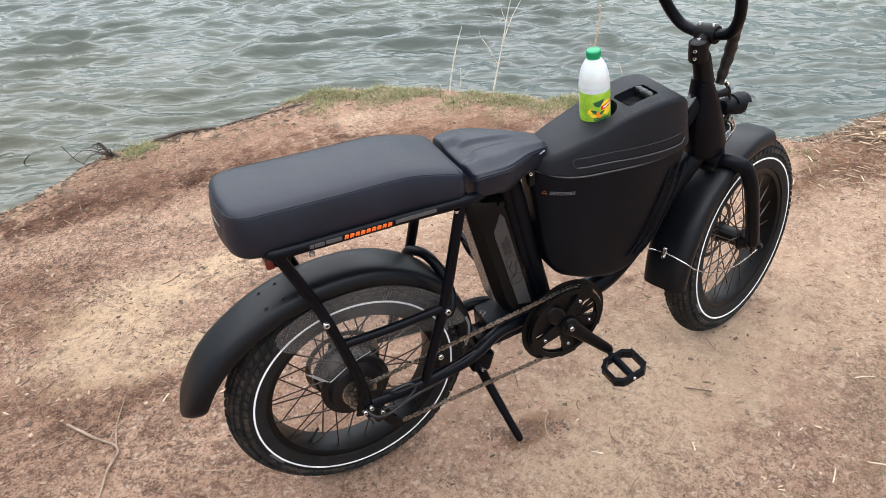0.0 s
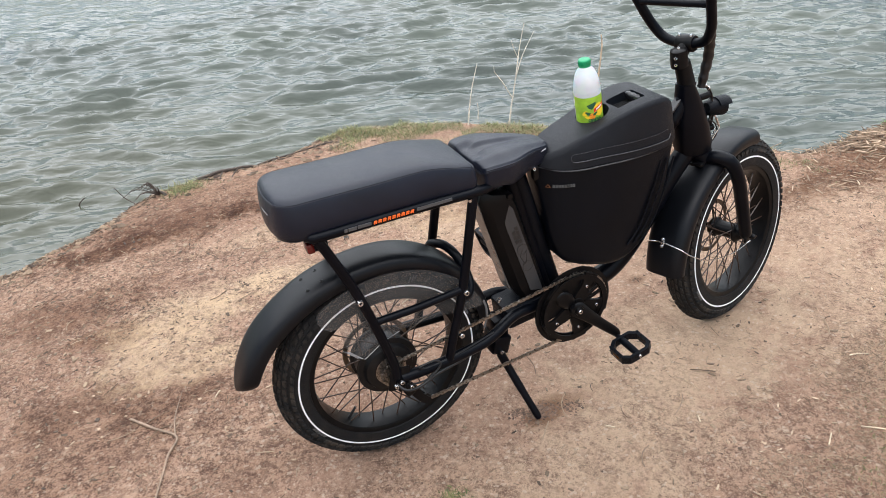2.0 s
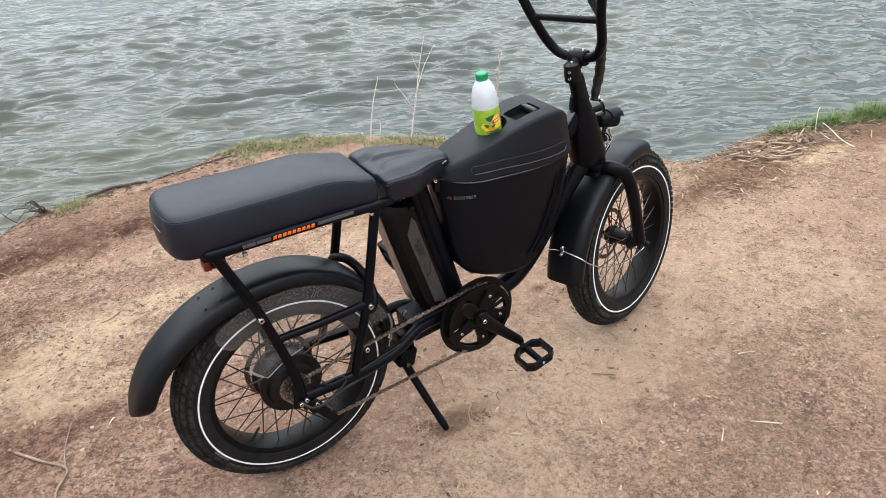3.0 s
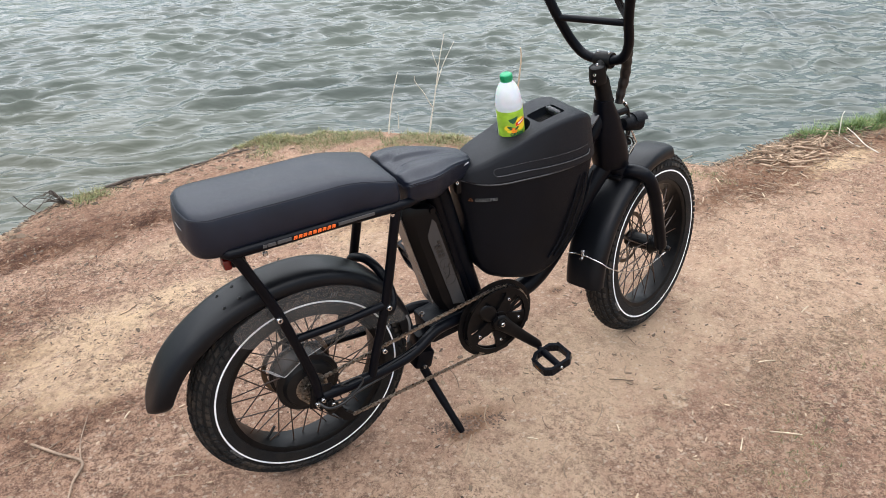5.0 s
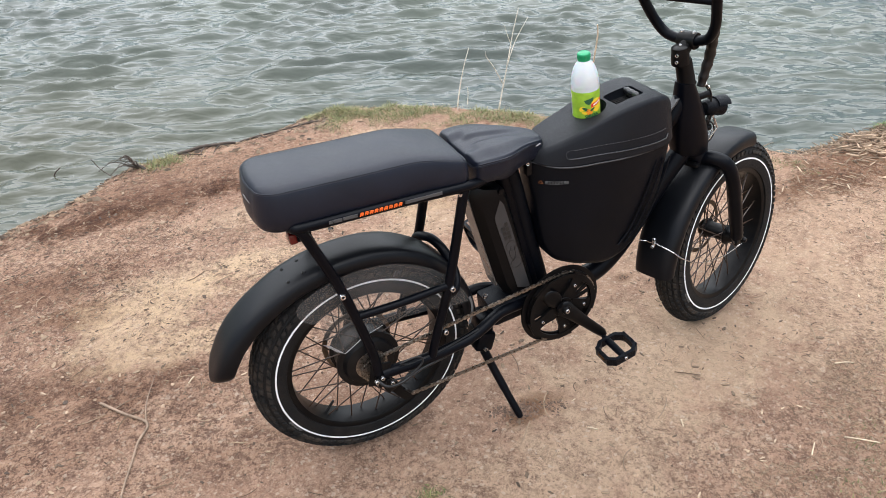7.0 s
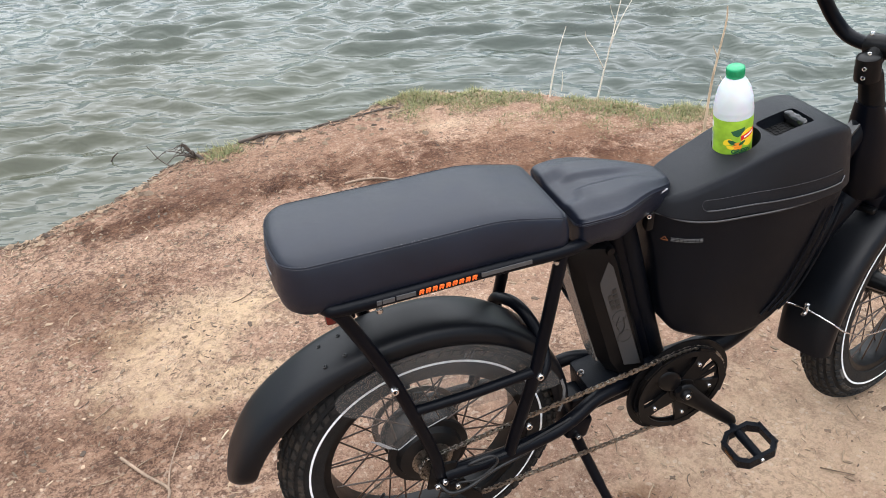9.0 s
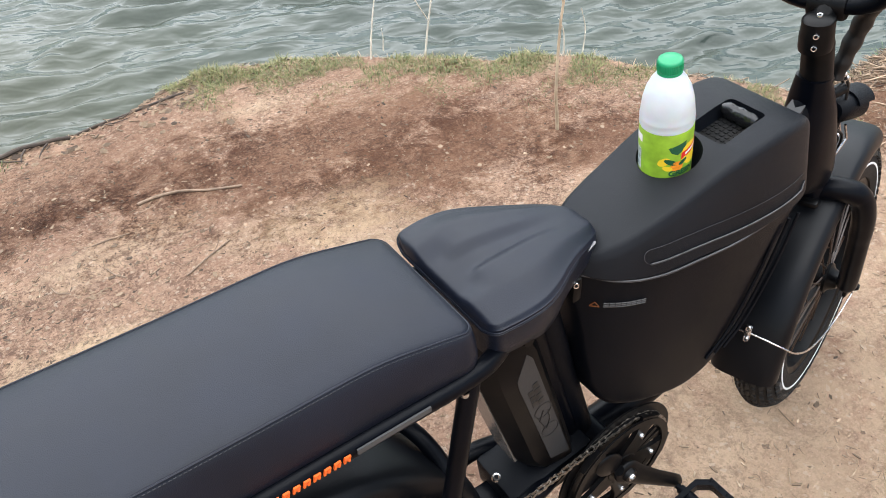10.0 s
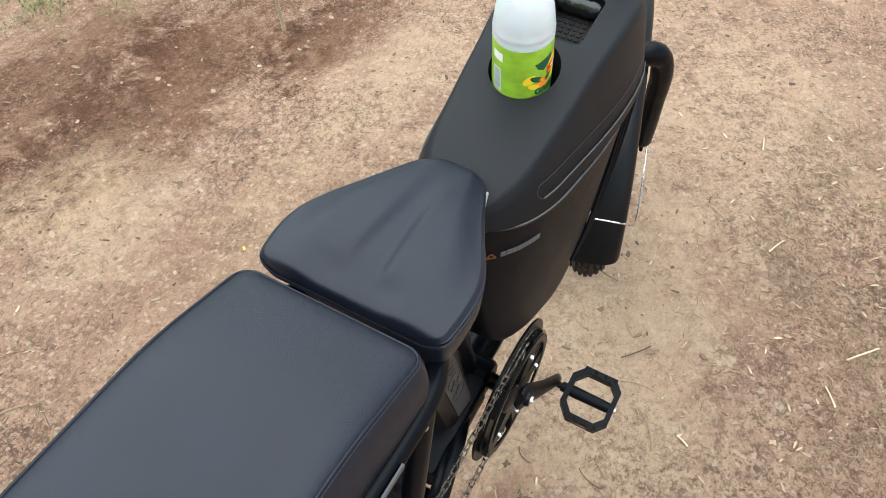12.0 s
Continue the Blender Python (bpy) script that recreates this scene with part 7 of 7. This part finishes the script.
for x, y, a, l_ in ((1.05, -0.62, 0.6, 0.05), (1.40, -0.42, -0.4, 0.06), (0.80, -0.38, 1.1, 0.03), (2.35, 0.37, 0.9, 0.05), (2.15, 0.40, 1.4, 0.04), (1.19, -0.66, -0.7, 0.09), (1.75, -0.30, 0.2, 0.05), (0.56, -0.28, 2.4, 0.03), (0.30, 0.62, 0.5, 0.04), (-0.43, 0.475, 0.9, 0.035)):
    lying([(x - l_ / 2 * math.cos(a), y - l_ / 2 * math.sin(a)), (x, y, 0.002), (x + l_ / 2 * math.cos(a), y + l_ / 2 * math.sin(a))], 0.0024, 0.0020, straw, "short piece of pale dry reed on the soil")
# pale flat stones
for x, y, r in ((1.163, 1.338, 0.010), (1.671, 1.067, 0.012), (-0.35, 1.62, 0.013), (0.55, 1.42, 0.010)):
    co, faces = [], []
    pebble(co, faces, x, y, ground_z(x, y) - 0.002, r, rnd)
    me = bpy.data.meshes.new("stone")
    me.from_pydata(co, [], faces)
    me.materials.append(stone_mat)
    me.shade_smooth()
    tagged(new("stone", me), "small pale flat stone on the soil", "stone")

# pale broken clods of dried soil near the shore
clod_rng = random.Random(41)
for cx, cy, n in ((-0.266, 1.738, 7), (-0.594, 1.80, 6), (-0.05, 1.86, 4)):
    for k in range(n):
        x, y = clod_rng.gauss(cx, 0.07), clod_rng.gauss(cy, 0.045)
        co, faces = [], []
        pebble(co, faces, x, y, ground_z(x, y) - 0.004, clod_rng.uniform(0.014, 0.032), clod_rng)
        me = bpy.data.meshes.new("clod")
        me.from_pydata(co, [], faces)
        me.materials.append(soil)
        tagged(new("clod", me), "broken clod of dried pale soil on the bank", "clod", "clods near the shore")

# a small yellow leaf on the soil
co, faces = [], []
chip(co, faces, 0.762, 0.694, ground_z(0.762, 0.694) + 0.001, 0.010, 0.006, 0.001, 0.8, 0.2)
me = bpy.data.meshes.new("fallen_leaf")
me.from_pydata(co, [], faces)
me.materials.append(label_yellow)
tagged(new("fallen_leaf", me), "tiny yellow fallen leaf on the soil", "leaf")
# a flat scrap of pale bark with dry grass beside it
co, faces = [], []
for k in range(9):
    chip(co, faces, -1.22 + rnd.gauss(0, 0.03), 0.43 + rnd.gauss(0, 0.012), ground_z(-1.22, 0.43) + 0.002 + 0.0015 * k, rnd.uniform(0.05, 0.11), rnd.uniform(0.004, 0.010), 0.0015, rnd.gauss(0.1, 0.25), 0.05)
soup("bark_strips", co, faces, drift_mat, "small heap of pale torn bark strips", "bark")
